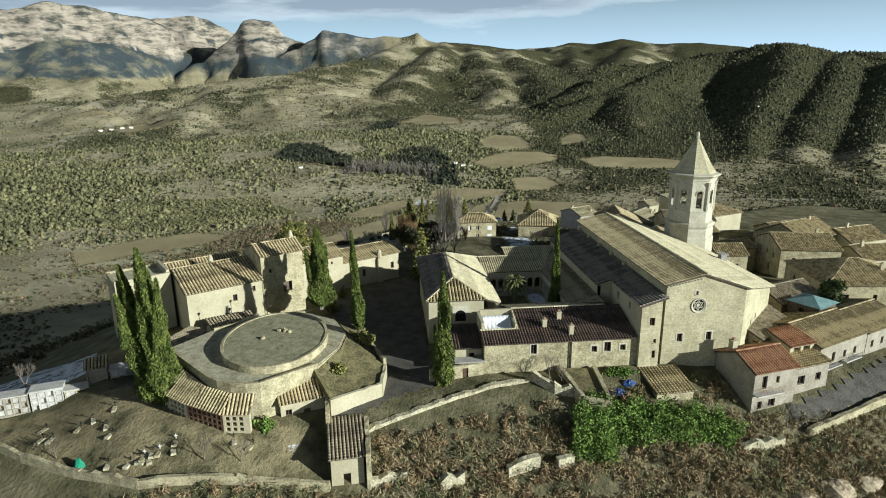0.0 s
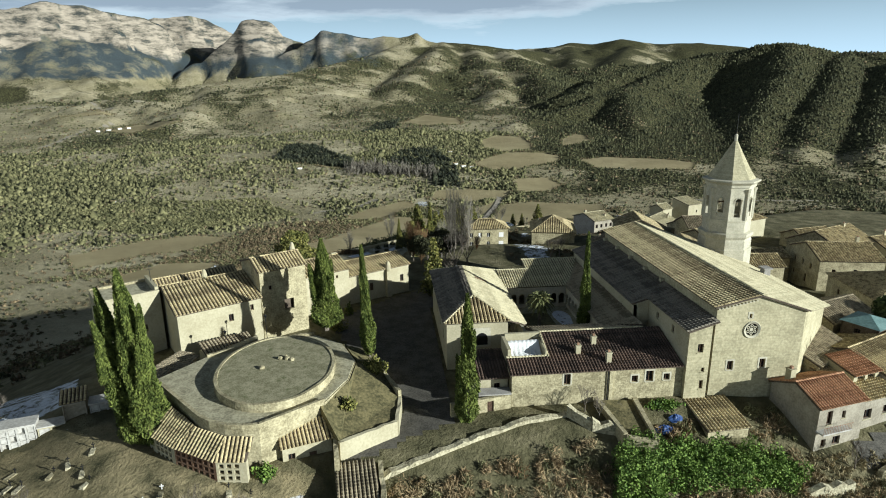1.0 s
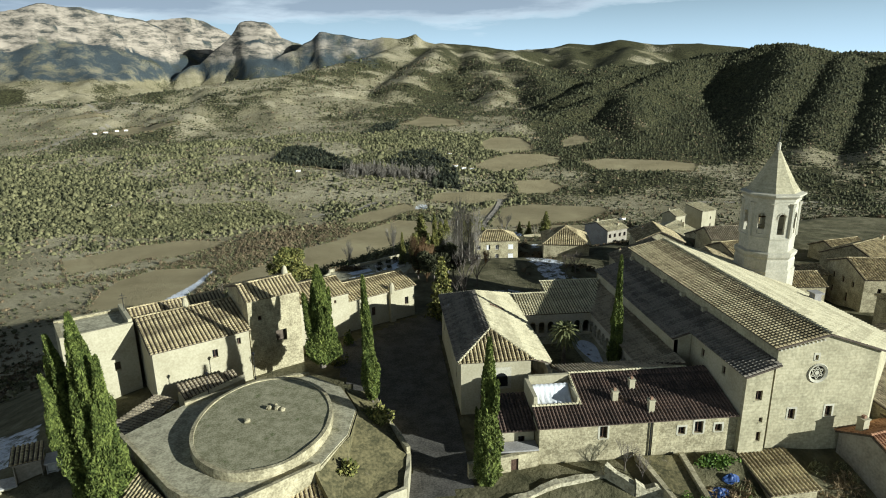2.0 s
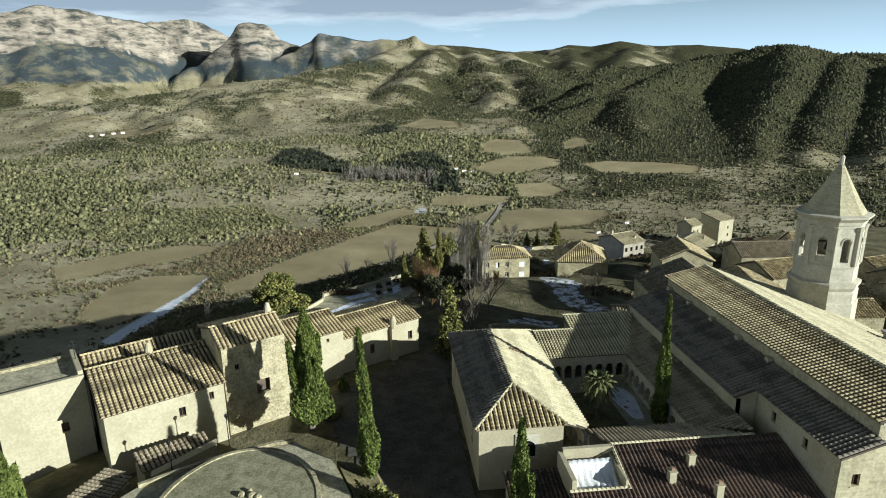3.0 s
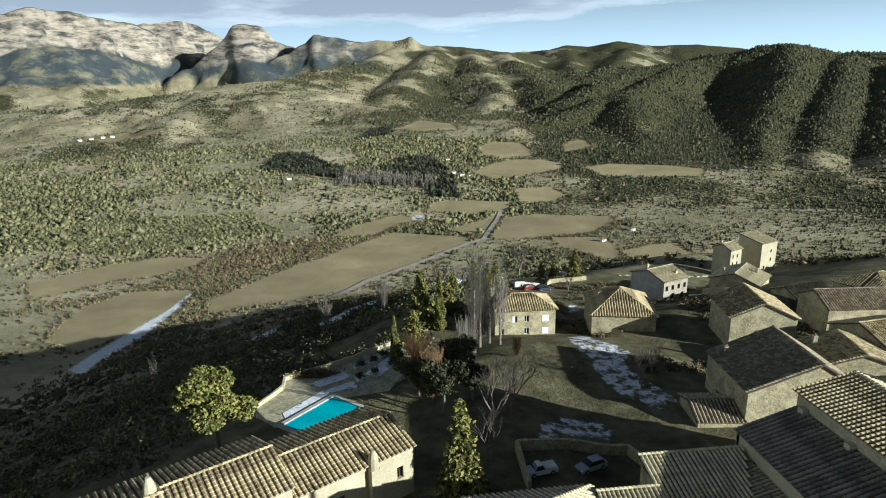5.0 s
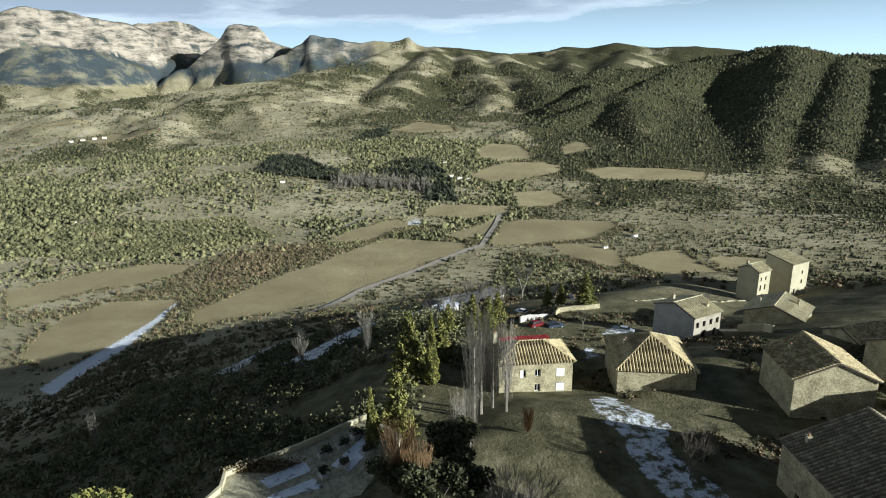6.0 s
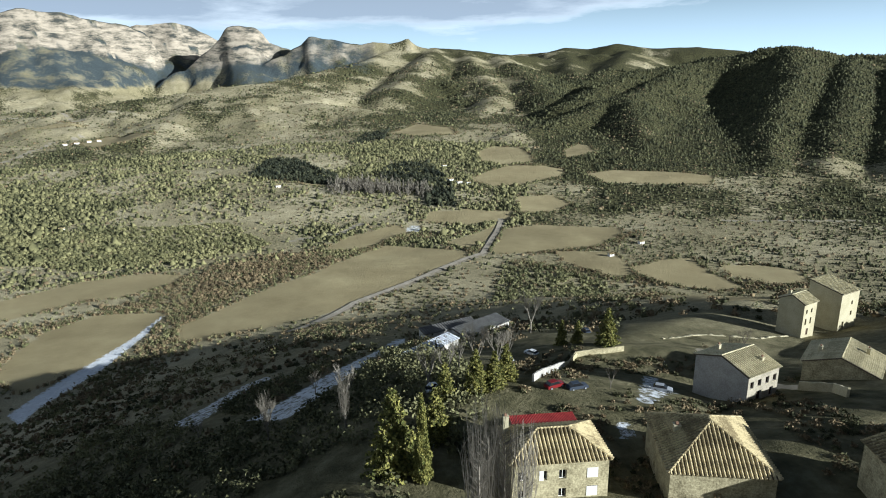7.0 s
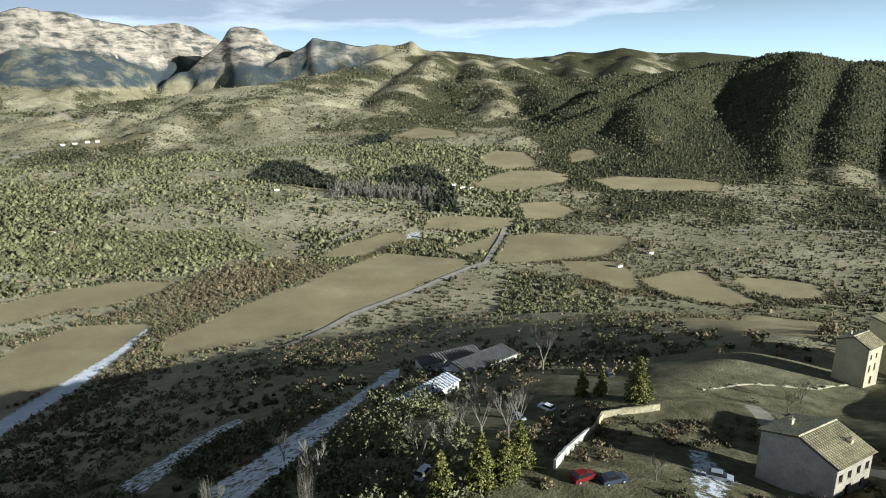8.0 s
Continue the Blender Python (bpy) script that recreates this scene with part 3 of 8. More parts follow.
def wall_side(parent, a, b, z0, z1, openings, mat, thick=0.5, framed=WOOD, surround=None, name="wall"):
    """A wall from a to b in the parent's frame, its outer side to the right of the way; openings (u, v, w, h[, is_door])."""
    a, b = Vector((*a, z0)), Vector((*b, z0))
    e = (b - a).normalized()
    m = Matrix((e, Vector((0, 0, 1)).cross(e), Vector((0, 0, 1)))).transposed().to_4x4()
    m.translation = a
    length = (b - a).length
    holes = [(o[0], o[1], o[0] + o[2], o[1] + o[3]) for o in openings]
    ob = part(name, pierced(length, z1 - z0, holes, thick), mat, parent)
    ob.matrix_basis = m
    for o in openings:
        place = Matrix.Translation((o[0], 0, o[1]))
        if len(o) > 4 and o[4] == "door":
            leaf = part("door", merge(box(0, 0.22, 0, o[2], 0.30, o[3]), *[box(o[2] * k / 4 + 0.02, 0.19, 0.05, o[2] * (k + 1) / 4 - 0.02, 0.22, o[3] - 0.05) for k in range(4)]), framed, ob)
            leaf.matrix_basis = place
        elif len(o) > 4 and o[4] == "open":
            leaf = part("recess", box(0, thick + 0.3, 0, o[2], thick + 0.36, o[3]), BED, ob)
            leaf.matrix_basis = place
        else:
            window(ob, place, o[2], o[3], framed, surround)
    return ob


def house(name, label, x, y, turn, w, d, z0, ze, rise, mat=STONE, tile=TILE, kind="gable", openings=None, over=0.35, rows=False, chimneys=(), ridge_at=0.5, spacing=0.6, group="", category="house", surround=None, framed=WOOD):
    """A house with its front left corner at (x, y), front along the turned x axis. kind: gable (ridge along the front), cross (ridge
    front to back), hip, pent (rising to the back). openings: side letter f, r, b, l -> list of (u, v, w, h)."""
    openings = openings or {}
    ob = thing(name, label, category, pose(x, y, 0, 0, 0, turn), group)
    sides = {"f": ((0, 0), (w, 0)), "r": ((w, 0), (w, d)), "b": ((w, d), (0, d)), "l": ((0, d), (0, 0))}
    inset = 0.52
    for key, (a, b) in sides.items():
        if key == "f" or key == "b":
            wall_side(ob, a, b, z0, ze, openings.get(key, ()), mat, surround=surround, framed=framed)
        else:
            e = Vector(b) - Vector(a)
            e = e.normalized() * inset
            wall_side(ob, tuple(Vector(a) + e), tuple(Vector(b) - e), z0, ze, [(o[0] - inset, *o[1:]) for o in openings.get(key, ())], mat, surround=surround, framed=framed)
    part("floor_slab", box(0.5, 0.5, z0 + 0.1, w - 0.5, d - 0.5, z0 + 0.3), CONCRETE, ob)
    o = over
    if kind == "gable":
        yr = d * ridge_at
        s1, s2 = rise / yr, rise / (d - yr)
        zr = ze + rise
        for x0 in (0.0, w - 0.5):
            part("gable", ([(x0, 0.02, ze), (x0, d - 0.02, ze), (x0, yr, zr), (x0 + 0.5, 0.02, ze), (x0 + 0.5, d - 0.02, ze), (x0 + 0.5, yr, zr)],
                           [(0, 2, 1), (3, 4, 5), (0, 3, 5, 2), (1, 2, 5, 4), (0, 1, 4, 3)]), mat, ob)
        up = 0.24
        roof_slope(ob, [(-o, -o, ze - s1 * o + up), (w + o, -o, ze - s1 * o + up), (w + o, yr, zr + up), (-o, yr, zr + up)], tile, spacing, rows=rows)
        roof_slope(ob, [(w + o, d + o, ze - s2 * o + up), (-o, d + o, ze - s2 * o + up), (-o, yr, zr + up), (w + o, yr, zr + up)], tile, spacing, rows=False)
        ridge_cap(ob, (-o, yr, zr + up + 0.05), (w + o, yr, zr + up + 0.05), tile)
    elif kind == "cross":
        xr = w * ridge_at
        s1, s2 = rise / xr, rise / (w - xr)
        zr = ze + rise
        for y0 in (0.0, d - 0.5):
            part("gable", ([(0.02, y0, ze), (w - 0.02, y0, ze), (xr, y0, zr), (0.02, y0 + 0.5, ze), (w - 0.02, y0 + 0.5, ze), (xr, y0 + 0.5, zr)],
                           [(0, 1, 2), (3, 5, 4), (0, 2, 5, 3), (1, 4, 5, 2), (0, 3, 4, 1)]), mat, ob)
        up = 0.24
        roof_slope(ob, [(-o, d + o, ze - s1 * o + up), (-o, -o, ze - s1 * o + up), (xr, -o, zr + up), (xr, d + o, zr + up)], tile, spacing, rows=rows)
        roof_slope(ob, [(w + o, -o, ze - s2 * o + up), (w + o, d + o, ze - s2 * o + up), (xr, d + o, zr + up), (xr, -o, zr + up)], tile, spacing, rows=rows)
        ridge_cap(ob, (xr, -o, zr + up + 0.05), (xr, d + o, zr + up + 0.05), tile)
    elif kind == "hip":
        run = min(w, d) / 2
        up = 0.24
        zr, zl = ze + rise + up, ze - rise / run * o + up
        if w >= d:
            ra, rb = (run, d / 2, zr), (w - run, d / 2, zr)
        else:
            ra, rb = (w / 2, run, zr), (w / 2, d - run, zr)
        c = [(-o, -o, zl), (w + o, -o, zl), (w + o, d + o, zl), (-o, d + o, zl)]
        if w >= d:
            lots = [[c[0], c[1], rb, ra], [c[1], c[2], rb], [c[2], c[3], ra, rb], [c[3], c[0], ra]]
        else:
            lots = [[c[0], c[1], ra], [c[1], c[2], rb, ra], [c[2], c[3], rb], [c[3], c[0], ra, rb]]
        for q in lots:
            roof_slope(ob, q, tile, spacing, rows=rows)
        for q, r in zip(c, (ra, rb if w >= d else ra, rb, ra if w >= d else rb)):
            ridge_cap(ob, q, r, tile)
        if abs(w - d) > 0.5:
            ridge_cap(ob, ra, rb, tile)
    else:
        up = 0.24
        s1 = rise / d
        roof_slope(ob, [(-o, -o, ze - s1 * o + up), (w + o, -o, ze - s1 * o + up), (w + o, d + 0.1, ze + rise + up), (-o, d + 0.1, ze + rise + up)], tile, spacing, rows=rows)
        part("wall", box(0.02, d - 0.5, ze, w - 0.02, d, ze + rise), mat, ob)
        for x0 in (0.0, w - 0.5):
            part("gable", ([(x0, 0.02, ze), (x0, d - 0.51, ze), (x0, d - 0.51, ze + rise * (d - 0.51) / d), (x0 + 0.5, 0.02, ze), (x0 + 0.5, d - 0.51, ze), (x0 + 0.5, d - 0.51, ze + rise * (d - 0.51) / d)],
                           [(0, 2, 1), (3, 4, 5), (0, 3, 5, 2), (1, 2, 5, 4), (0, 1, 4, 3)]), mat, ob)
    for c in chimneys:
        chimney(ob, *c[:3], **(c[3] if len(c) > 3 else {}))
    return ob


# ---------------------------------------------------------------- the ground
# ploughed fields, lying snow and tracks, as outlines in plan
FIELD_A = [(-146, 619), (-156, 664), (-114, 753), (-62, 813), (-6, 900), (30, 933), (128, 877), (112, 839), (56, 786), (25, 745), (-22, 688), (-87, 642)]
FIELD_B = [(-334, 704), (-367, 762), (-353, 773), (-310, 828), (-248, 847), (-202, 835), (-204, 803), (-244, 761), (-276, 753), (-301, 731), (-322, 716)]
FIELD_C = [(-255, 572), (-269, 622), (-269, 669), (-247, 708), (-193, 713), (-179, 700), (-181, 659), (-188, 610), (-212, 558), (-225, 544)]
FIELD_D = [(195, 1002), (253, 1012), (356, 976), (334, 914), (288, 877), (211, 860), (150, 860)]
FIELD_E = [(228, 858), (290, 854), (296, 809), (280, 749), (259, 748), (230, 808)]
FIELD_F = [(289, 778), (338, 798), (381, 802), (371, 755), (380, 694), (343, 690), (305, 717), (289, 747)]
FIELD_G = [(195, 1306), (246, 1375), (292, 1425), (365, 1425), (404, 1384), (367, 1309), (287, 1257), (221, 1243)]
FIELD_H = [(263, 1611), (318, 1679), (370, 1657), (381, 1561), (355, 1460), (281, 1433), (242, 1483)]
FIELD_I = [(469, 1592), (527, 1674), (547, 1628), (529, 1541), (474, 1497), (443, 1489)]
FIELD_J = [(431, 1334), (497, 1354), (588, 1319), (667, 1268), (627, 1215), (543, 1225), (446, 1252)]
FIELD_M = [(396, 771), (443, 771), (467, 740), (450, 701), (407, 700), (387, 733)]
FIELD_N = [(102, 925), (163, 999), (190, 1031), (166, 941), (130, 890)]
FIELD_O = [(79, 1056), (97, 1111), (160, 1111), (232, 1085), (214, 1042), (132, 1035)]
FIELD_P = [(-805, 1987), (-784, 2130), (-591, 1948), (-630, 1866), (-688, 1799)]
FIELD_Q = [(160, 458), (342, 657), (397, 625), (154.3, 347.5), (135, 364.7)]
FIELD_S = [(260, 1179), (324, 1184), (336, 1126), (294, 1081), (238, 1074)]
SNOW_A = [(-217, 512), (-212, 558), (-200, 602), (-190, 659), (-192, 705), (-183, 711), (-175, 657), (-181, 584), (-186, 547), (-193, 514), (-182, 467)]
SNOW_B = [(-22.5, 296.6), (-14.4, 305.9), (-6.6, 319.6), (5.4, 343.8), (18.5, 409.3), (26.5, 412.5), (25, 389.1), (12.2, 333.1), (3.4, 304), (-1.8, 290.9), (-8.2, 280.6)]
SNOW_C = [(-49.3, 320), (-44.9, 336.8), (-35.6, 357.4), (-27, 365), (-23.2, 356), (-31.8, 334.1), (-35.1, 305.2)]
SNOW_D = [(75.2, 282.5), (80.7, 280.9), (75.6, 264.1), (64.9, 250.4), (60.1, 253.5)]
SNOW_E = [(45, 220.1), (52, 224.6), (53, 213.2), (57.7, 207.9), (53.1, 201.4), (47.5, 202.2), (42.6, 208.5)]
SNOW_F = [(54.1, 248.9), (59.2, 247.4), (57.5, 240.4), (52.3, 241.3)]
SNOW_G = [(28.1, 180), (36, 185.1), (43.1, 179.2), (39.2, 174.1), (27, 173.6)]
SNOW_H = [(46.2, 211), (52.4, 210.2), (53.2, 193.7), (46.6, 185.5), (44.4, 191.2), (44.1, 200.6)]
SNOW_I = [(46, 1018), (59, 1046), (78, 1044), (80, 996), (51, 991)]
SNOW_L = [(31.7, 403.4), (61, 416.3), (62.2, 387.3), (42.1, 377.8)]
SNOW_M = [(28.5, 290.3), (31.1, 288.3), (25.2, 248.7), (21, 235), (19.3, 235.2)]
SNOW_N = [(79.9, 283.9), (77.6, 265), (65.4, 253.5), (67.5, 267.5)]
TRACK_A = [(-42, 651), (-11, 708), (31, 754), (74, 799), (118, 847), (141, 864), (183, 990), (201, 1046)]
TRACK_B = [(-854, 1652), (-846, 1781), (-891, 1999), (-855, 2141)]
TRACK_C = [(-9, 1060), (-39, 1008), (-112, 981)]
TRACK_E = [(527, 994), (723, 950)]
SNOW_J = [(-72, 124), (-60, 117), (-50, 117), (-44, 122), (-50, 136), (-64, 138)]
SNOW_K = [(48, 180), (56, 186), (54, 196), (47, 190)]
TRACK_G = [(102, 300), (96, 285), (100, 268), (104, 262)]
FIELD_T = [(-57, 107), (-46, 100), (-36, 95.6), (-27, 92), (-14, 91.4), (-4, 91), (-3, 99), (-14, 102), (-26, 106), (-36, 114), (-56, 112)]
SNOW_O = [(-9.4, 93.6), (-6.4, 93), (-5.2, 95.4), (-6.4, 97.6), (-8.8, 96.8)]
FIELD_L = [(-62, 916), (-30, 981), (41, 1041), (62, 990), (30, 951), (-6, 920)]
FIELD_R = [(-201, 1381), (-134, 1381), (-45, 1339), (40, 1280), (9, 1257), (-95, 1300)]
FIELD_U = [(-1136, 2224), (-1016, 2287), (-907, 2270), (-978, 2199), (-1068, 2152)]
FIELD_V = [(59, 1962), (156, 2179), (252, 2063), (249, 1905), (134, 1869)]
TRACK_F = [(-1475, 2767), (-1345, 2842), (-971, 2345), (-857, 2429)]
FIELDS = [FIELD_T, FIELD_L, FIELD_R, FIELD_U, FIELD_V, FIELD_A, FIELD_B, FIELD_C, FIELD_D, FIELD_E, FIELD_F, FIELD_G, FIELD_H, FIELD_I, FIELD_J, FIELD_M, FIELD_N, FIELD_O, FIELD_P, FIELD_Q, FIELD_S]
SNOWS = [SNOW_O, SNOW_A, SNOW_B, SNOW_C, SNOW_D, SNOW_E, SNOW_F, SNOW_G, SNOW_H, SNOW_I, SNOW_L, SNOW_M, SNOW_N, SNOW_J, SNOW_K]
TRACKS = [(6.0, TRACK_A), (6, TRACK_B), (4, TRACK_F), (5, TRACK_C), (4, TRACK_E), (2.2, TRACK_G)]


def inside(x, y, poly):
    hit = np.zeros(x.shape, bool)
    n = len(poly)
    for i in range(n):
        (x0, y0), (x1, y1) = poly[i], poly[(i + 1) % n]
        cross = (y0 > y) != (y1 > y)
        with np.errstate(divide="ignore", invalid="ignore"):
            hit ^= cross & (x < (x1 - x0) * (y - y0) / (y1 - y0 + 1e-9) + x0)
    return hit


def off_line(x, y, line):
    best = np.full(x.shape, 1e9)
    for (x0, y0), (x1, y1) in zip(line, line[1:]):
        ux, uy = x1 - x0, y1 - y0
        t = np.clip(((x - x0) * ux + (y - y0) * uy) / (ux * ux + uy * uy), 0, 1)
        best = np.minimum(best, np.hypot(x - x0 - t * ux, y - y0 - t * uy))
    return best


def within(x, y, poly, soft):
    """1 inside an outline, 0 outside, with a soft edge."""
    px, py = [q[0] for q in poly], [q[1] for q in poly]
    share = np.zeros(x.shape)
    box_ = (x > min(px) - soft) & (x < max(px) + soft) & (y > min(py) - soft) & (y < max(py) + soft)
    if box_.any():
        bx, by = x[box_], y[box_]
        d = off_line(bx, by, poly + poly[:1])
        share[box_] = step(-soft, soft, np.where(inside(bx, by, poly), d, -d))
    return share


def land_cover(x, y):
    """Four shares of the ground: ploughed field, pale track, snow, bare rock."""
    wx, wy = x + 6 * fbm(x, y, 60, 2, 1) * step(300, 900, y), y + 6 * fbm(x, y, 60, 2, 4) * step(300, 900, y)
    field = np.zeros(x.shape)
    for p in FIELDS:
        field = np.maximum(field, (0.52 if p is FIELD_T else 1) * within(wx, wy, p, 1.5 if p is FIELD_T else 7.0))
    snow = np.zeros(x.shape)
    for p in SNOWS:
        snow = np.maximum(snow, (1.15 if p is SNOW_A else 1.06 if p in (SNOW_J, SNOW_B, SNOW_M) else 1.02) * within(wx, wy, p, 6.0 if p in (SNOW_A, SNOW_I) else 1.5))
    track = np.zeros(x.shape)
    for half, line in TRACKS:
        track = np.maximum(track, 1 - step(half * 0.7, half * 1.2, off_line(x, y, line)))
    return field, track, snow


GROUND_X, GROUND_Y = 7.0, -40.0
angles = np.concatenate([np.linspace(-52, 58, 480), np.linspace(60, 306, 62)])
radii = np.concatenate([np.linspace(2, 110, 34)[:-1], np.linspace(110, 470, 150)[:-1], np.geomspace(470, 4900, 250)])
ga, gr = np.meshgrid(np.radians(angles), radii)
gx, gy = GROUND_X + gr * np.sin(ga), GROUND_Y + gr * np.cos(ga)
gz = terrain(gx, gy)
rows_n, cols_n = gx.shape
field, track, snow = land_cover(gx, gy)
grad_y = np.gradient(gz, axis=0) / np.gradient(gr, axis=0)
grad_x = np.gradient(gz, axis=1) / np.maximum(gr * np.gradient(ga, axis=1), 0.01)
steepness = np.hypot(grad_x, np.clip(grad_y, -2, 2))
g_ahead = (gx - EYE_X) * math.sin(AX) + (gy - EYE_Y) * math.cos(AX)
g_side = ((gx - EYE_X) * math.cos(AX) - (gy - EYE_Y) * math.sin(AX)) / np.maximum(g_ahead, 1)
far = step(2900, 3400, gr)
rock = (0.5 + 0.5 * step(-0.20, -0.33, g_side)) * far * step(0.72, 1.15, steepness + 0.5 * fbm(gx, gy, 160, 4, 6)) * step(90, 230, gz)
rock = np.maximum(rock, 0.3 * step(0.45, 0.8, steepness) * step(0.25, 0.6, fbm(gx, gy, 70, 3, 2)) * step(600, 900, gr) * (1 - far))
i, j = np.meshgrid(np.arange(rows_n - 1), np.arange(cols_n), indexing="ij")
j2 = (j + 1) % cols_n
quads = np.stack([i * cols_n + j, i * cols_n + j2, (i + 1) * cols_n + j2, (i + 1) * cols_n + j], -1).reshape(-1, 4)[:, ::-1]
ground_mesh = bpy.data.meshes.new("ground")
ground_mesh.vertices.add(gx.size)
ground_mesh.vertices.foreach_set("co", np.stack([gx, gy, gz], -1).astype(np.float32).ravel())
ground_mesh.loops.add(quads.size)
ground_mesh.loops.foreach_set("vertex_index", quads.astype(np.int32).ravel())
ground_mesh.polygons.add(len(quads))
ground_mesh.polygons.foreach_set("loop_start", np.arange(0, quads.size, 4, dtype=np.int32))
ground_mesh.polygons.foreach_set("use_smooth", np.ones(len(quads), bool))
# share of the darker near turf, fading out between 330 and 480 m
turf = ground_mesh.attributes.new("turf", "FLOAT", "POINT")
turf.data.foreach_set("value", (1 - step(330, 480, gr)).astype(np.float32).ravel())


def wooded(x, y, side, ahead):
    """How thickly the ground is covered with trees."""
    patchy = fbm(x, y, 260, 4, 2) + 0.5 * fbm(x, y, 60, 3, 6)
    right = step(0.10, 0.22, side) * step(1180, 1330, ahead)
    middle = step(-0.30, -0.10, side) * step(1700, 2200, ahead)
    plain = step(-0.22, -0.34, side) * step(1500, 1900, ahead)
    return np.clip(0.46 + 0.55 * patchy + 0.55 * right * (1 - 0.8 * step(3300, 3700, ahead)) + 0.12 * middle - 0.04 * plain, 0, 1) * step(560, 900, ahead)


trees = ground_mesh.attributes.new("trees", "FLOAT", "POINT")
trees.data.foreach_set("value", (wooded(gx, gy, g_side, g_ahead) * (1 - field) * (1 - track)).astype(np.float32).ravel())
# far mountain forest, where haze and cloud shade are put into the colour
hazed_pines = ground_mesh.attributes.new("hazed_pines", "FLOAT", "POINT")
hazed_pines.data.foreach_set("value", (step(3150, 3500, gr) * step(-20, 60, gz) * step(-0.02, -0.12, g_side)).astype(np.float32).ravel())
cover = ground_mesh.attributes.new("cover", "FLOAT_COLOR", "POINT")
cover.data.foreach_set("color", np.stack([field, track, snow, rock], -1).astype(np.float32).ravel())
ground_mesh.update(calc_edges=True)
ground_mesh.validate()
tagged(new("ground", ground_mesh), "winter hillside and valley of dry grass, scrub and ploughed fields", "ground", kind="structure")


def ground_material():
    m = bpy.data.materials.new("valley ground")
    m.use_nodes = True
    n, l = m.node_tree.nodes, m.node_tree.links
    bsdf = n["Principled BSDF"]
    bsdf.inputs["Roughness"].default_value = 0.97
    bsdf.inputs["Specular IOR Level"].default_value = 0.1
    geo = n.new("ShaderNodeNewGeometry")

    def noise_node(scale, detail=8, rough=0.65):
        t = n.new("ShaderNodeTexNoise")
        t.inputs["Scale"].default_value = scale
        t.inputs["Detail"].default_value = detail
        t.inputs["Roughness"].default_value = rough
        l.new(geo.outputs["Position"], t.inputs["Vector"])
        return t.outputs["Fac"]

    def ramp_node(fac, stops):
        r = n.new("ShaderNodeValToRGB")
        e = r.color_ramp.elements
        while len(e) < len(stops):
            e.new(0.5)
        for k, (p, c) in enumerate(stops):
            e[k].position, e[k].color = p, (*c, 1)
        l.new(fac, r.inputs["Fac"])
        return r.outputs["Color"]

    def mix(fac, a, b):
        x = n.new("ShaderNodeMix")
        x.data_type = "RGBA"
        for k, src in ((0, fac), (6, a), (7, b)):
            l.new(src, x.inputs[k])
        return x.outputs[2]

    def ragged(share, noise, sharp=0.25, level=1.0):
        """The share's edge, frayed by noise."""
        s = n.new("ShaderNodeMath")
        s.operation = "ADD"
        l.new(share, s.inputs[0])
        l.new(noise, s.inputs[1])
        r = n.new("ShaderNodeMapRange")
        r.inputs["From Min"].default_value = level - sharp / 2
        r.inputs["From Max"].default_value = level + sharp / 2
        l.new(s.outputs[0], r.inputs["Value"])
        return r.outputs["Result"]

    broad, middle, fine, close = noise_node(0.004), noise_node(0.03), noise_node(0.22), noise_node(1.6)
    grass = ramp_node(middle, [(0.30, (0.33, 0.285, 0.170)), (0.50, (0.49, 0.43, 0.270)), (0.70, (0.62, 0.55, 0.365))])
    heath = ramp_node(fine, [(0.34, (0.20, 0.18, 0.095)), (0.55, (0.36, 0.315, 0.185)), (0.72, (0.50, 0.44, 0.27))])
    patch = ramp_node(broad, [(0.42, (0, 0, 0)), (0.58, (1, 1, 1))])
    colour = mix(patch, grass, heath)
    tufts = ramp_node(close, [(0.42, (0, 0, 0)), (0.62, (1, 1, 1))])
    dark = n.new("ShaderNodeMix")
    dark.data_type = "RGBA"
    dark.blend_type = "MULTIPLY"
    dark.inputs[0].default_value = 0.45
    l.new(colour, dark.inputs[6])
    l.new(tufts, dark.inputs[7])
    colour = dark.outputs[2]
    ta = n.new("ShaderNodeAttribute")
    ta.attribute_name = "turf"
    dark_turf = ramp_node(fine, [(0.32, (0.060, 0.058, 0.030)), (0.52, (0.135, 0.122, 0.066)), (0.72, (0.24, 0.21, 0.125))])
    colour = mix(ta.outputs["Fac"], colour, dark_turf)
    at = n.new("ShaderNodeAttribute")
    at.attribute_name = "cover"
    sep = n.new("ShaderNodeSeparateColor")
    l.new(at.outputs["Color"], sep.inputs["Color"])
    soil = ramp_node(noise_node(0.013, 8, 0.7), [(0.30, (0.25, 0.205, 0.110)), (0.55, (0.335, 0.280, 0.155)), (0.75, (0.42, 0.36, 0.205))])
    colour = mix(ragged(sep.outputs["Red"], fine), colour, soil)
    dirt = ramp_node(fine, [(0.30, (0.24, 0.21, 0.16)), (0.70, (0.40, 0.36, 0.28))])
    colour = mix(ragged(sep.outputs["Green"], fine), colour, dirt)
    wa = n.new("ShaderNodeAttribute")
    wa.attribute_name = "trees"
    # tree crowns as ground colour, the gaps between them darkened like shade
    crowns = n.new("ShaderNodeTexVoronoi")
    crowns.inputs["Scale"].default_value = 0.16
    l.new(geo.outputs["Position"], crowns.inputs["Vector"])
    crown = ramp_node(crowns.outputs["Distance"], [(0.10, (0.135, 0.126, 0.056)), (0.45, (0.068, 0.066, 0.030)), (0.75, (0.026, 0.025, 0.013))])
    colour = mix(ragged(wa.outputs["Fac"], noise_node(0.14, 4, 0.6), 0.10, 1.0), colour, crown)
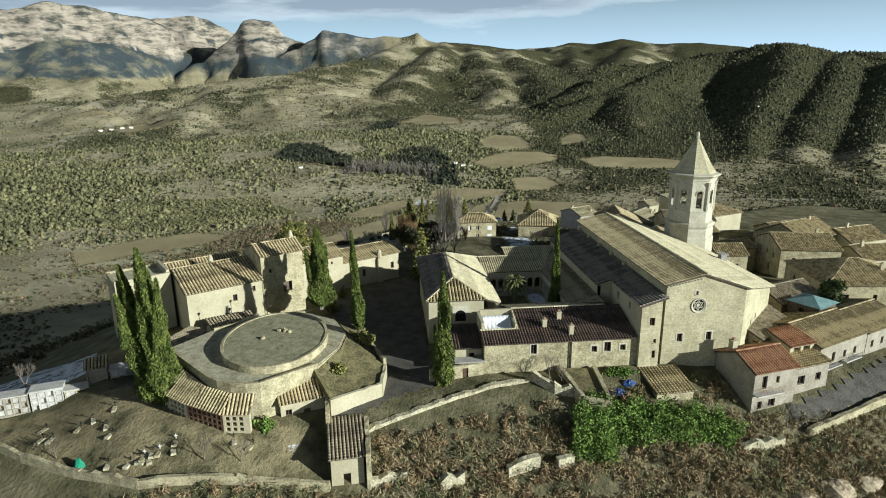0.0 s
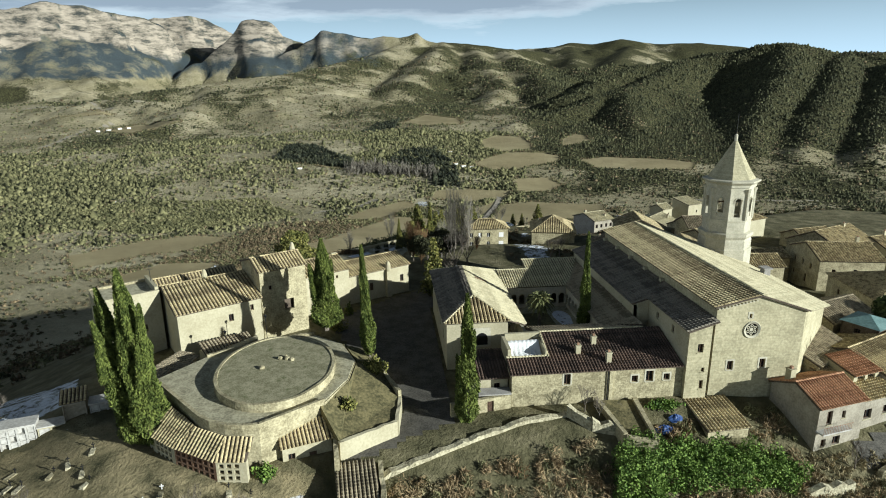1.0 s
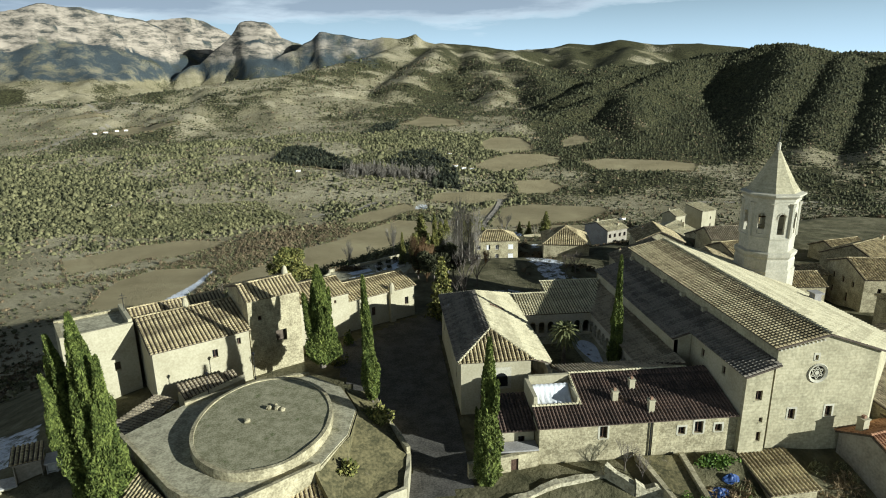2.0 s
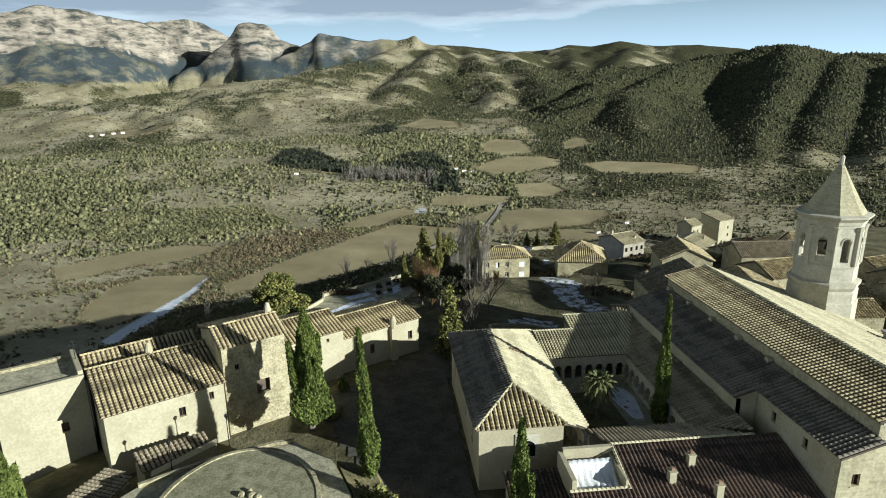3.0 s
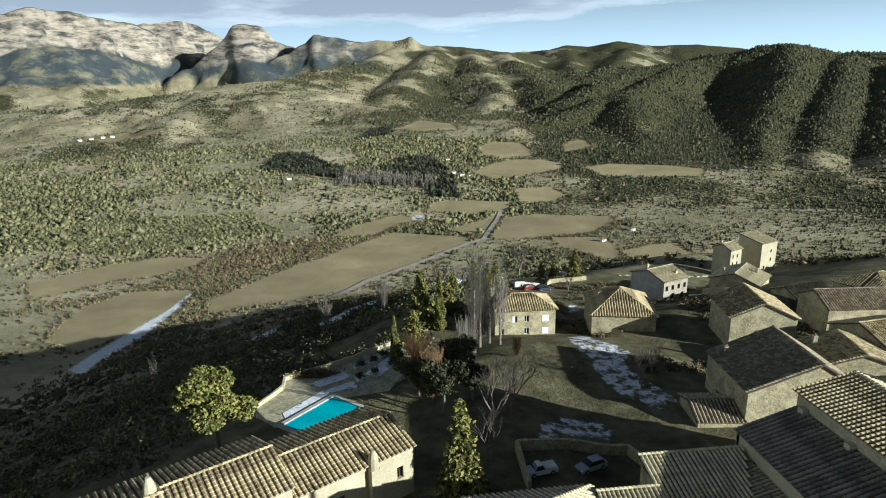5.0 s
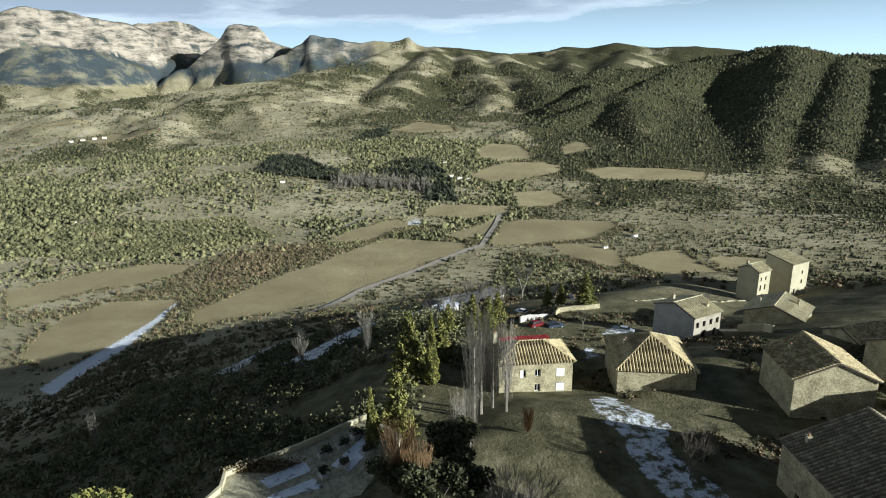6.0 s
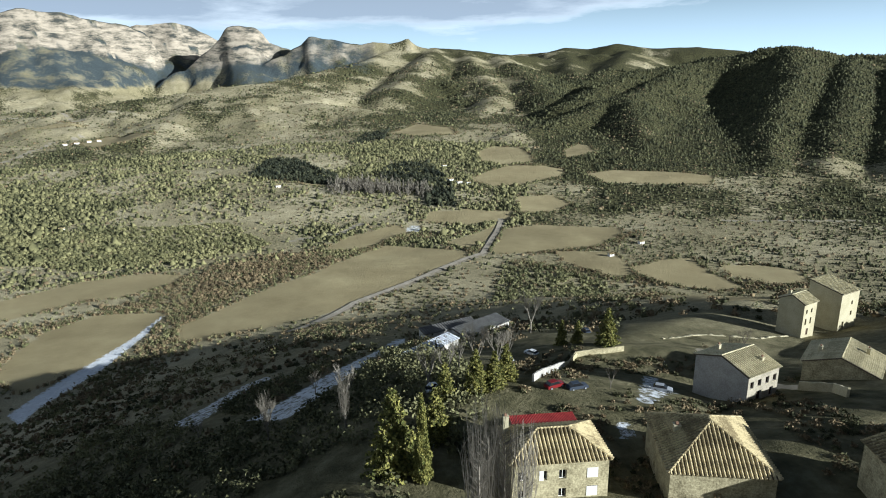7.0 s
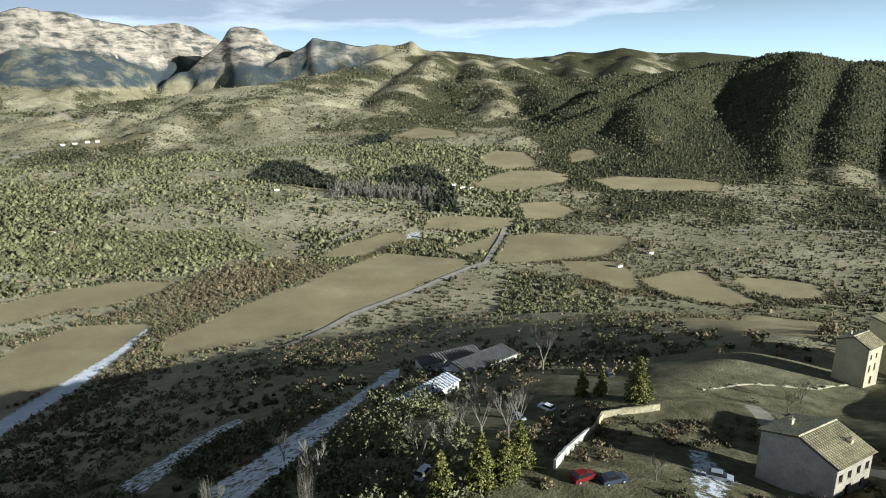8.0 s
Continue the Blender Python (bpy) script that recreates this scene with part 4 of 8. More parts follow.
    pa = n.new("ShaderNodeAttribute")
    pa.attribute_name = "hazed_pines"
    # cool dark forest tone with haze and cloud shade mixed in
    hazed_forest = ramp_node(fine, [(0.34, (0.032, 0.042, 0.046)), (0.55, (0.058, 0.072, 0.076)), (0.72, (0.11, 0.125, 0.125))])
    colour = mix(ragged(pa.outputs["Fac"], noise_node(0.0075, 8, 0.7), 0.22, 1.42), colour, hazed_forest)
    strata = n.new("ShaderNodeMapping")
    strata.inputs["Scale"].default_value = (0.010, 0.010, 0.030)
    l.new(geo.outputs["Position"], strata.inputs["Vector"])
    beds = n.new("ShaderNodeTexNoise")
    beds.inputs["Scale"].default_value = 1.0
    beds.inputs["Detail"].default_value = 10
    beds.inputs["Roughness"].default_value = 0.72
    l.new(strata.outputs["Vector"], beds.inputs["Vector"])
    stone = ramp_node(beds.outputs["Fac"], [(0.40, (0.06, 0.062, 0.055)), (0.47, (0.20, 0.175, 0.135)), (0.58, (0.39, 0.335, 0.26))])
    colour = mix(ragged(at.outputs["Alpha"], noise_node(0.012, 8, 0.7), 0.4), colour, stone)
    white = ramp_node(fine, [(0.30, (0.62, 0.64, 0.68)), (0.70, (0.82, 0.84, 0.86))])
    colour = mix(ragged(sep.outputs["Blue"], noise_node(0.55, 8, 0.75), 0.10, 1.52), colour, white)
    l.new(colour, bsdf.inputs["Base Color"])
    bp = n.new("ShaderNodeBump")
    bp.inputs["Strength"].default_value = 0.7
    bp.inputs["Distance"].default_value = 0.8
    both = n.new("ShaderNodeMath")
    both.operation = "ADD"
    l.new(fine, both.inputs[0])
    l.new(close, both.inputs[1])
    l.new(both.outputs[0], bp.inputs["Height"])
    l.new(bp.outputs["Normal"], bsdf.inputs["Normal"])
    return m


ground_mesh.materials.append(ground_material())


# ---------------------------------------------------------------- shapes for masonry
# pale tile carries sunlit brightness in its colour, snowy tile a shaded grey
PALE_TILE = material("pale lichen tile with sun tone", (0.387, 0.343, 0.212), (0.616, 0.554, 0.356), 0.6, 3.0, 0.92, 0.3, 0.03, islands=0.30, objects=0.12, blotch=((0.30, 0.26, 0.18), 0.7, 0.66))
SNOWY_TILE = material("shade grey tile flecked with snow", (0.13, 0.115, 0.09), (0.30, 0.26, 0.20), 0.7, 3.5, 0.92, 0.3, 0.03, islands=0.30, objects=0.18, blotch=((0.62, 0.65, 0.70), 0.45, 0.66))
CREAM = material("cream house plaster", (0.241, 0.213, 0.159), (0.378, 0.340, 0.262), 0.4, 3.0, 0.9, 0.2, 0.03, blotch=((0.34, 0.30, 0.24), 0.5, 0.66))
GRASS_BANK = material("rough winter grass", (0.07, 0.065, 0.03), (0.20, 0.17, 0.08), 0.5, 2.5, 0.98, 0.8, 0.15, blotch=((0.26, 0.22, 0.14), 0.4, 0.62))


def arch_wall(length, height, arches, thick=0.45, n=8):
    """A wall along +x pierced by round arches (middle, sill, width, height of the springing)."""
    verts, faces = [], []

    def quad(*p):
        o = len(verts)
        verts.extend(p)
        faces.append(tuple(range(o, o + len(p))))

    def plate(u0, v0, u1, v1, w0=None, w1=None):
        """A piece of both faces, between v0 and v1 on its left and w0 and w1 on its right."""
        w0, w1 = (v0 if w0 is None else w0), (v1 if w1 is None else w1)
        quad((u0, 0, v0), (u1, 0, w0), (u1, 0, w1), (u0, 0, v1))
        quad((u1, thick, w0), (u0, thick, v0), (u0, thick, v1), (u1, thick, w1))

    edge = 0.0
    for mid, sill, w, spring in sorted(arches):
        a, b = mid - w / 2, mid + w / 2
        plate(edge, 0, a, height)
        if sill > 0:
            plate(a, 0, b, sill)
            quad((a, 0, sill), (b, 0, sill), (b, thick, sill), (a, thick, sill))
        pts = [(mid - w / 2 * math.cos(math.pi * k / n), spring + w / 2 * math.sin(math.pi * k / n)) for k in range(n + 1)]
        for (p, q), (r, s) in zip(pts, pts[1:]):
            plate(p, q, r, height, s, height)
            quad((p, 0, q), (p, thick, q), (r, thick, s), (r, 0, s))
        quad((a, 0, sill), (a, thick, sill), (a, thick, spring), (a, 0, spring))
        quad((b, thick, sill), (b, 0, sill), (b, 0, spring), (b, thick, spring))
        edge = b
    plate(edge, 0, length, height)
    quad((0, 0, height), (length, 0, height), (length, thick, height), (0, thick, height))
    quad((0, thick, 0), (0, 0, 0), (0, 0, height), (0, thick, height))
    quad((length, 0, 0), (length, thick, 0), (length, thick, height), (length, 0, height))
    return verts, faces


def along(a, b, z):
    a, b = Vector((*a, z)), Vector((*b, z))
    e = (b - a).normalized()
    m = Matrix((e, Vector((0, 0, 1)).cross(e), Vector((0, 0, 1)))).transposed().to_4x4()
    m.translation = a
    return m, (b - a).length


def rough_wall(name, label, line, height, thick=0.6, mat=RUIN, ragged=0.5, sink=1.2, top=None, category="wall"):
    """A weathered wall along a line of (x, y), following the ground, with an uneven top."""
    verts, faces = [], []
    for (ax, ay), (bx, by) in zip(line, line[1:]):
        length = math.hypot(bx - ax, by - ay)
        n = max(2, int(length / 1.1))
        nx, ny = -(by - ay) / length * thick / 2, (bx - ax) / length * thick / 2
        base = len(verts)
        for k in range(n + 1):
            t = k / n
            x, y = ax + (bx - ax) * t, ay + (by - ay) * t
            g = ground_at(x, y)
            z = (top if top is not None else g + height) + random.uniform(-ragged, ragged * 0.4)
            j = random.uniform(-0.08, 0.08)
            for s in (1, -1):
                verts += [(x + nx * s * 1.15, y + ny * s * 1.15, g - sink), (x + nx * s + j, y + ny * s, z + random.uniform(-0.06, 0.06))]
        for k in range(n):
            o = base + 4 * k
            faces += [(o, o + 1, o + 5, o + 4), (o + 3, o + 2, o + 6, o + 7), (o + 1, o + 3, o + 7, o + 5)]
        e = base + 4 * n
        faces += [(base, base + 2, base + 3, base + 1), (e + 1, e + 3, e + 2, e)]
    ob = new(name, mesh_of(verts, faces, mat))
    return tagged(ob, label, category)


# ---------------------------------------------------------------- the church
church = thing("church", "pale limestone abbey church with a tiled nave and rose window", "church")
RX, RZ = 60.0, 7.3
wall_side(church, (53.3, 110.8), (67.5, 110.8), -10.5, 4.6, [(2.6, 6.0, 0.95, 1.5), (7.8, 6.1, 0.95, 1.5), (4.85, 11.5, 2.0, 2.0, "open"), (5.2, 14.4, 0.4, 0.7)], ASHLAR, 0.8, surround=TOWER_STONE)
part("gable", ([(53.3, 110.8, 4.6), (67.5, 110.8, 4.6), (67.5, 110.8, 4.72), (RX, 110.8, RZ - 0.05), (53.3, 110.8, 5.9),
                (53.3, 111.6, 4.6), (67.5, 111.6, 4.6), (67.5, 111.6, 4.72), (RX, 111.6, RZ - 0.05), (53.3, 111.6, 5.9)],
               [(0, 1, 2, 3, 4), (9, 8, 7, 6, 5), (0, 5, 6, 1), (1, 6, 7, 2), (2, 7, 8, 3), (3, 8, 9, 4), (4, 9, 5, 0)]), ASHLAR, church)
wall_side(church, (67.5, 110.8), (79.8, 122.5), -10.5, 0.3, [(5.2, 6.8, 0.5, 1.0), (8.0, 7.3, 0.5, 0.9), (11.8, 4.4, 0.8, 2.4)], ASHLAR, 0.8)
part("gable", ([(67.5, 110.81, 0.3), (79.8, 122.5, 0.3), (79.8, 122.5, 0.5), (67.5, 110.81, 4.7), (67.0, 111.5, 0.3), (79.2, 123.1, 0.3), (79.2, 123.1, 0.55), (67.0, 111.5, 4.75)],
               [(0, 1, 2, 3), (7, 6, 5, 4), (0, 4, 5, 1), (1, 5, 6, 2), (2, 6, 7, 3), (3, 7, 4, 0)]), ASHLAR, church)
wall_side(church, (79.8, 122.5), (79.8, 158.0), -10.5, 0.4, [(6, 5, 0.9, 2.0), (16, 5, 0.9, 2.0), (26, 5, 0.9, 2.0)], STONE, 0.8)
wall_side(church, (79.8, 158.0), (53.3, 158.0), -10.5, 0.4, [], STONE, 0.8)
wall_side(church, (53.3, 157.2), (53.3, 111.6), -10.5, 5.8, [(k, 13.2, 0.7, 1.5) for k in (8.0, 17.0, 26.0, 35.0)], ASHLAR, 0.8)
part("gable", ([(53.3, 157.2, 0.4), (79.8, 157.2, 0.4), (RX, 157.2, RZ), (53.3, 157.2, 5.8), (53.3, 158, 0.4), (79.8, 158, 0.4), (RX, 158, RZ), (53.3, 158, 5.8)],
               [(0, 1, 2, 3), (7, 6, 5, 4), (0, 4, 5, 1), (1, 5, 6, 2), (2, 6, 7, 3), (3, 7, 4, 0)]), STONE, church)
# east pitch coloured paler than the west one for the sun on it
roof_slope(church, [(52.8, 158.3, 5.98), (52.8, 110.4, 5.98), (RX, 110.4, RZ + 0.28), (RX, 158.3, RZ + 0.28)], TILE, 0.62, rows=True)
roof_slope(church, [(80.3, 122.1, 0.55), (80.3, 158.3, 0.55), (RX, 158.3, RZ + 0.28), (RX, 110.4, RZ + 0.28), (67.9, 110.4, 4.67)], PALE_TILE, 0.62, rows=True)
ridge_cap(church, (RX, 110.4, RZ + 0.32), (RX, 158.3, RZ + 0.32), PALE_TILE, 0.3)
part("eaves_course", merge(*[box(53.4 + 0.52 * k, 110.55, 5.5 + 0.2 * 0.52 * k, 53.66 + 0.52 * k, 110.79, 5.7 + 0.2 * 0.52 * k) for k in range(12)]), TOWER_STONE, church)
# rose window: pierced disc of stone over a dark pane
N = 28
rv, rf = [], []
for k in range(N):
    c, s = math.cos(2 * math.pi * k / N), math.sin(2 * math.pi * k / N)
    rv += [(1.02 * c, 0.0, 1.02 * s), (1.32 * c, -0.14, 1.32 * s), (1.42 * c, 0.0, 1.42 * s), (1.0 * c, 0.35, 1.0 * s), (1.42 * c, 0.35, 1.42 * s)]
for k in range(N):
    a, b = 5 * k, 5 * ((k + 1) % N)
    rf += [(a, a + 1, b + 1, b), (a + 1, a + 2, b + 2, b + 1), (a + 3, a, b, b + 3), (a + 2, a + 4, b + 4, b + 2)]
rose = part("rose_window", (rv, rf), TOWER_STONE, church, "carved stone rose window with a six pointed star")
rose.location = (59.15, 110.78, 2.0)
bars = []
for k in range(6):
    m = pose(0, 0.1, 0, 0, 60 * k, 0)
    bars.append(shifted(box(-0.9, 0, 0.42, 0.9, 0.12, 0.52), m))
part("tracery", merge(*bars, shifted(lathe([(0.3, -0.06), (0.3, 0.06)], 12), pose(0, 0.16, 0, 90, 0, 0))), TOWER_STONE, rose)
part("pane", shifted(lathe([(1.01, -0.02), (1.01, 0.02)], 24), pose(0, 0.3, 0, 90, 0, 0)), GLASS, rose)
# side aisle
wall_side(church, (48.9, 109.9), (52.4, 109.9), -10.5, 2.5, [(1.5, 9.6, 0.9, 1.4), (2.4, 6.4, 0.5, 0.7), (2.3, 3.6, 0.6, 1.4)], ASHLAR, 0.6)
part("gable", ([(48.9, 109.9, 2.5), (52.4, 109.9, 2.5), (52.4, 109.9, 3.6), (48.9, 109.9, 2.52), (48.9, 110.5, 2.5), (52.4, 110.5, 2.5), (52.4, 110.5, 3.6), (48.9, 110.5, 2.52)],
               [(0, 1, 2, 3), (7, 6, 5, 4), (0, 4, 5, 1), (1, 5, 6, 2), (2, 6, 7, 3), (3, 7, 4, 0)]), ASHLAR, church)
wall_side(church, (48.9, 124.0), (48.9, 110.5), -10.5, 2.4, [(3.0, 10.8, 0.8, 1.2), (8.5, 10.8, 0.8, 1.2)], PLASTER, 0.6)
wall_side(church, (52.4, 109.95), (52.4, 110.79), -10.5, 3.5, [], ASHLAR, 0.5)
wall_side(church, (46.2, 157.5), (46.2, 124.0), -10.5, 1.55, [(3.0, 9.2, 0.9, 1.2), (10.5, 9.2, 0.9, 1.2), (19.0, 9.2, 0.9, 1.2), (27.5, 9.2, 0.9, 1.2)], PLASTER, 0.6)
wall_side(church, (53.2, 157.6), (46.2, 157.6), -10.5, 1.55, [], STONE, 0.5)
wall_side(church, (46.2, 124.0), (48.85, 124.0), -10.5, 1.6, [], PLASTER, 0.5)
part("gable", prism([(46.2, 124.02), (48.9, 124.02), (48.9, 124.5), (46.2, 124.5)], 1.6, [1.62, 2.46, 2.46, 1.62]), PLASTER, church)
roof_slope(church, [(48.6, 124.2, 2.62), (48.6, 109.6, 2.62), (53.25, 109.6, 4.1), (53.25, 124.2, 4.1)], SNOWY_TILE, 0.6, rows=True)
roof_slope(church, [(45.9, 157.8, 1.75), (45.9, 124.0, 1.75), (53.25, 124.0, 4.1), (53.25, 157.8, 4.1)], SNOWY_TILE, 0.6, rows=True)
for k in range(5):
    part("buttress", box(52.55, 128.0 + 7 * k, -1.0, 53.28, 128.8 + 7 * k, 4.6), PLASTER, church)
part("stone_lantern", merge(box(77.6, 136.6, 0.6, 79.0, 138.2, 2.6, 0.12), box(77.4, 136.4, 2.6, 79.2, 138.4, 2.85)), GREY_RENDER, church)

# the tower stands on the far corner: an octagon with a tall belfry under a stone spire
TX, TY, TR, TURN = 77.9, 152.2, 4.8, radians(242.0)
tower = thing("bell_tower", "tall octagonal pale stone bell tower with arched openings and pyramid spire", "tower", Matrix.Translation((TX, TY, 0)))
part("base", lathe([(5.5, -10.0), (5.5, 3.4), (5.3, 3.5), (5.3, 5.2), (5.15, 5.6), (5.5, 6.2), (5.55, 6.8), (4.9, 7.0)], 8, 0, 0, TURN), TOWER_STONE, tower)
part("shaft_foot", lathe([(TR, 6.9), (TR, 9.4), (TR + 0.12, 9.5), (TR + 0.12, 9.8), (TR - 0.1, 9.9)], 8, 0, 0, TURN), TOWER_STONE, tower)
side = 2 * TR * math.sin(math.pi / 8)
for k in range(8):
    a0, a1 = TURN + k * math.pi / 4, TURN + (k + 1) * math.pi / 4
    m, length = along((TR * math.cos(a0), TR * math.sin(a0)), (TR * math.cos(a1), TR * math.sin(a1)), 9.8)
    panel = part("belfry_wall", arch_wall(length, 6.8, [(length / 2, 0.6, 1.35, 3.9)], 0.5), TOWER_STONE, tower)
    panel.matrix_basis = m
    trim = part("arch_moulding", merge(*[shifted(box(-0.12, -0.1, -0.28, 0.12, 0.02, 0.28), Matrix.Translation((length / 2 + 0.8 * math.cos(math.pi * j / 8), 0, 3.9 + 0.8 * math.sin(math.pi * j / 8))) @ pose(0, 0, 0, 0, -180 * j / 8, 0)) for j in range(9)]), TOWER_STONE, panel)
    if k % 2 == 1:
        part("parapet", box(length / 2 - 0.66, 0.15, 0.61, length / 2 + 0.66, 0.3, 1.5), TOWER_STONE, panel)
    post = part("pilaster", merge(drum(0.42, 0.40, 9.82, 15.6, 6), drum(0.45, 0.62, 15.6, 16.3, 6)), TOWER_STONE, tower)
    post.location = (TR * 0.985 * math.cos(a0), TR * 0.985 * math.sin(a0), 0)
part("belfry_floor", drum(4.3, 4.3, 9.6, 9.85, 8, 0, 0, TURN), BED, tower)
part("cornice", lathe([(4.4, 16.5), (5.0, 16.62), (5.05, 17.1), (5.45, 17.5), (5.75, 17.7), (5.75, 18.0), (4.7, 18.2)], 8, 0, 0, TURN), TOWER_STONE, tower)
part("spire", lathe([(4.75, 18.15), (3.5, 20.0), (1.9, 22.9), (0.75, 25.1), (0.42, 25.7)], 8, 0, 0, TURN), ASHLAR, tower, "smooth stone pyramid spire")
part("finial", lathe([(0.34, 25.5), (0.36, 27.0), (0.2, 27.2)], 8), TOWER_STONE, tower)
part("rod", drum(0.05, 0.04, 27.2, 31.5, 6), IRON, tower)
part("bell", lathe([(0.75, 11.6), (0.6, 12.0), (0.42, 12.6), (0.3, 12.9)], 12), IRON, tower)
part("beam", box(-4.1, -0.12, 12.9, 4.1, 0.12, 13.15), WOOD, tower)

# ---------------------------------------------------------------- priory wing in front of the cloister
priory = thing("priory_wing", "long stone priory wing under dark brown clay tiles", "building")
wall_side(priory, (22.5, 110.7), (48.85, 110.7), -10.5, -3.3, [(7.9, 5.1, 1.0, 1.75), (18.4, 4.9, 0.95, 1.1), (20.6, 4.9, 1.15, 1.75), (23.4, 5.0, 0.95, 1.05)], STONE, 0.7, surround=TOWER_STONE)
wall_side(priory, (22.5, 119.4), (22.5, 111.4), -10.5, -3.3, [(2.5, 4.0, 0.8, 1.2)], STONE, 0.6)
wall_side(priory, (48.85, 119.5), (22.5, 119.5), -10.5, -1.2, [], STONE, 0.5)
part("pilaster_strip", box(37.4, 110.5, -10.5, 37.95, 110.69, -3.4), STONE, priory)
part("downpipe", drum(0.09, 0.09, -10.0, -3.5, 8, 37.1, 110.55), IRON, priory)
zs = lambda y: -3.15 + (y - 110.4) * 0.272
roof_slope(priory, [(28.7, 110.3, zs(110.3)), (48.8, 110.3, zs(110.3)), (48.8, 119.6, zs(119.6)), (28.7, 119.6, zs(119.6))], RED_TILE, 0.48, rows=True)
roof_slope(priory, [(22.2, 110.3, zs(110.3)), (28.7, 110.3, zs(110.3)), (28.7, 113.9, zs(113.9)), (22.2, 113.9, zs(113.9))], RED_TILE, 0.48, rows=True)
ridge_cap(priory, (28.7, 119.6, zs(119.6) + 0.06), (46.0, 119.6, zs(119.6) + 0.06), PALE_TILE)
ridge_cap(priory, (28.7, 113.7, zs(113.7) + 0.15), (28.7, 119.6, zs(119.6) + 0.15), PALE_TILE)
ridge_cap(priory, (22.3, 113.9, zs(113.9) + 0.12), (28.7, 113.9, zs(113.9) + 0.12), PALE_TILE)
part("terrace_floor", box(23.0, 114.0, -3.9, 28.4, 119.0, -3.7), CONCRETE, priory)
part("terrace_wall", box(22.5, 114.0, -3.9, 23.0, 119.4, -0.8), PLASTER, priory)
part("terrace_wall", box(23.0, 118.95, -3.7, 28.6, 119.45, -0.4), PLASTER, priory)
part("terrace_wall", box(28.35, 114.0, -3.7, 28.6, 118.9, -1.2), PLASTER, priory)
for cx, cy, h in ((33.5, 114.3, 1.3), (37.6, 112.1, 1.5), (36.6, 116.3, 1.2)):
    chimney(priory, cx, cy, zs(cy), h, 0.75, PLASTER)
cloth_v, cloth_f = [], []
for a in range(23):
    for b in range(9):
        x, t = 23.2 + 5.0 * a / 22, b / 8
        cloth_v.append((x, 114.3 + 3.6 * t, -2.4 + 1.3 * t - 0.5 * math.sin(math.pi * t) + 0.10 * math.sin(a * 1.9) * (1 - t) + 0.05 * math.sin(a * 4.1 + b)))
        if a and b:
            i1 = len(cloth_v) - 1
            cloth_f.append((i1 - 10, i1 - 1, i1, i1 - 9))
sheet = new("white_sheet", mesh_of(cloth_v, cloth_f, WHITE, True))
sheet.modifiers.new("thickness", "SOLIDIFY").thickness = 0.03
tagged(sheet, "crumpled white plastic sheet hung over a roof terrace", "sheet")

house("annex", "low stone annex with dark red tiles beside the priory", 16.6, 112.6, 0, 5.7, 6.8, -9.5, -4.7, 1.4, PLASTER, RED_TILE, "pent", {"f": [(3.6, 2.6, 0.9, 1.4)]}, rows=True, spacing=0.48, category="building")
yard_wall = thing("yard_wall", "rubble stone yard wall with a small dark doorway", "wall")
wall_side(yard_wall, (13.2, 108.6), (22.4, 110.4), -10.5, -6.4, [(5.6, 1.6, 1.0, 2.0, "door")], STONE, 0.6)
part("lean_to_roof", box(17.5, 110.3, -6.3, 22.4, 112.4, -6.1), GREY_RENDER, yard_wall)

# ---------------------------------------------------------------- cloister
west = thing("cloister_west_wing", "stone cloister wing with a hipped roof of pale tiles", "building")
wall_side(west, (14.2, 123.8), (24.5, 123.8), -10.0, -0.2, [], PLASTER, 0.6, name="wall")
arch = part("arched_window", merge(arch_wall(3.0, 3.4, [(1.5, 0.3, 2.0, 1.5)], 0.12)), TOWER_STONE, west)
arch.matrix_basis = Matrix.Translation((18.6, 123.66, -4.6))
part("pane", box(0.4, 0.10, 0.2, 2.6, 0.13, 3.0), GLASS, arch)
wall_side(west, (14.2, 151.6), (14.2, 124.4), -10.0, -0.2, [(k, 5.2, 1.0, 1.6) for k in (4, 10, 16, 22)], PLASTER, 0.6)
wall_side(west, (27.3, 151.8), (14.2, 151.8), -10.0, -0.6, [], PLASTER, 0.6)
wall_side(west, (24.5, 124.4), (24.5, 151.0), -10.0, -0.2, [], PLASTER, 0.5)
S0, S1 = (19.5, 129.8, 2.35), (19.8, 147.0, 2.35)
# tile tones follow the sun: pale east pitches, shade grey west and north
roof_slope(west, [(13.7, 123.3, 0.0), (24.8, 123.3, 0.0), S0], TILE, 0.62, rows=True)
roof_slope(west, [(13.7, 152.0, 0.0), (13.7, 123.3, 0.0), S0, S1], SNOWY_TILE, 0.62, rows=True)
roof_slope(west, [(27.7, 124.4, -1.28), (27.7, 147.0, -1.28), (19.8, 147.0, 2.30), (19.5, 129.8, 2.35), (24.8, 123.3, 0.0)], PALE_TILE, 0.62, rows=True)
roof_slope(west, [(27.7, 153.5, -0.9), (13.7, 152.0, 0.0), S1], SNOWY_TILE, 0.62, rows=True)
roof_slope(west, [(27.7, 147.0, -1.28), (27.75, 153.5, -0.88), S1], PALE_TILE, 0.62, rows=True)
for a, b in (((13.7, 123.3, 0.05), S0), ((24.8, 123.3, 0.05), S0), (S0, S1), (S1, (13.7, 152.0, 0.05)), (S1, (27.7, 153.5, -0.85))):
    ridge_cap(west, a, b, PALE_TILE)
part("roof_vents", merge(*[box(21.6 + 0.42 * k, 141.2, 1.2 - 0.19 * k, 21.85 + 0.42 * k, 142.0, 1.75 - 0.19 * k) for k in range(6)]), TERRACOTTA, west)

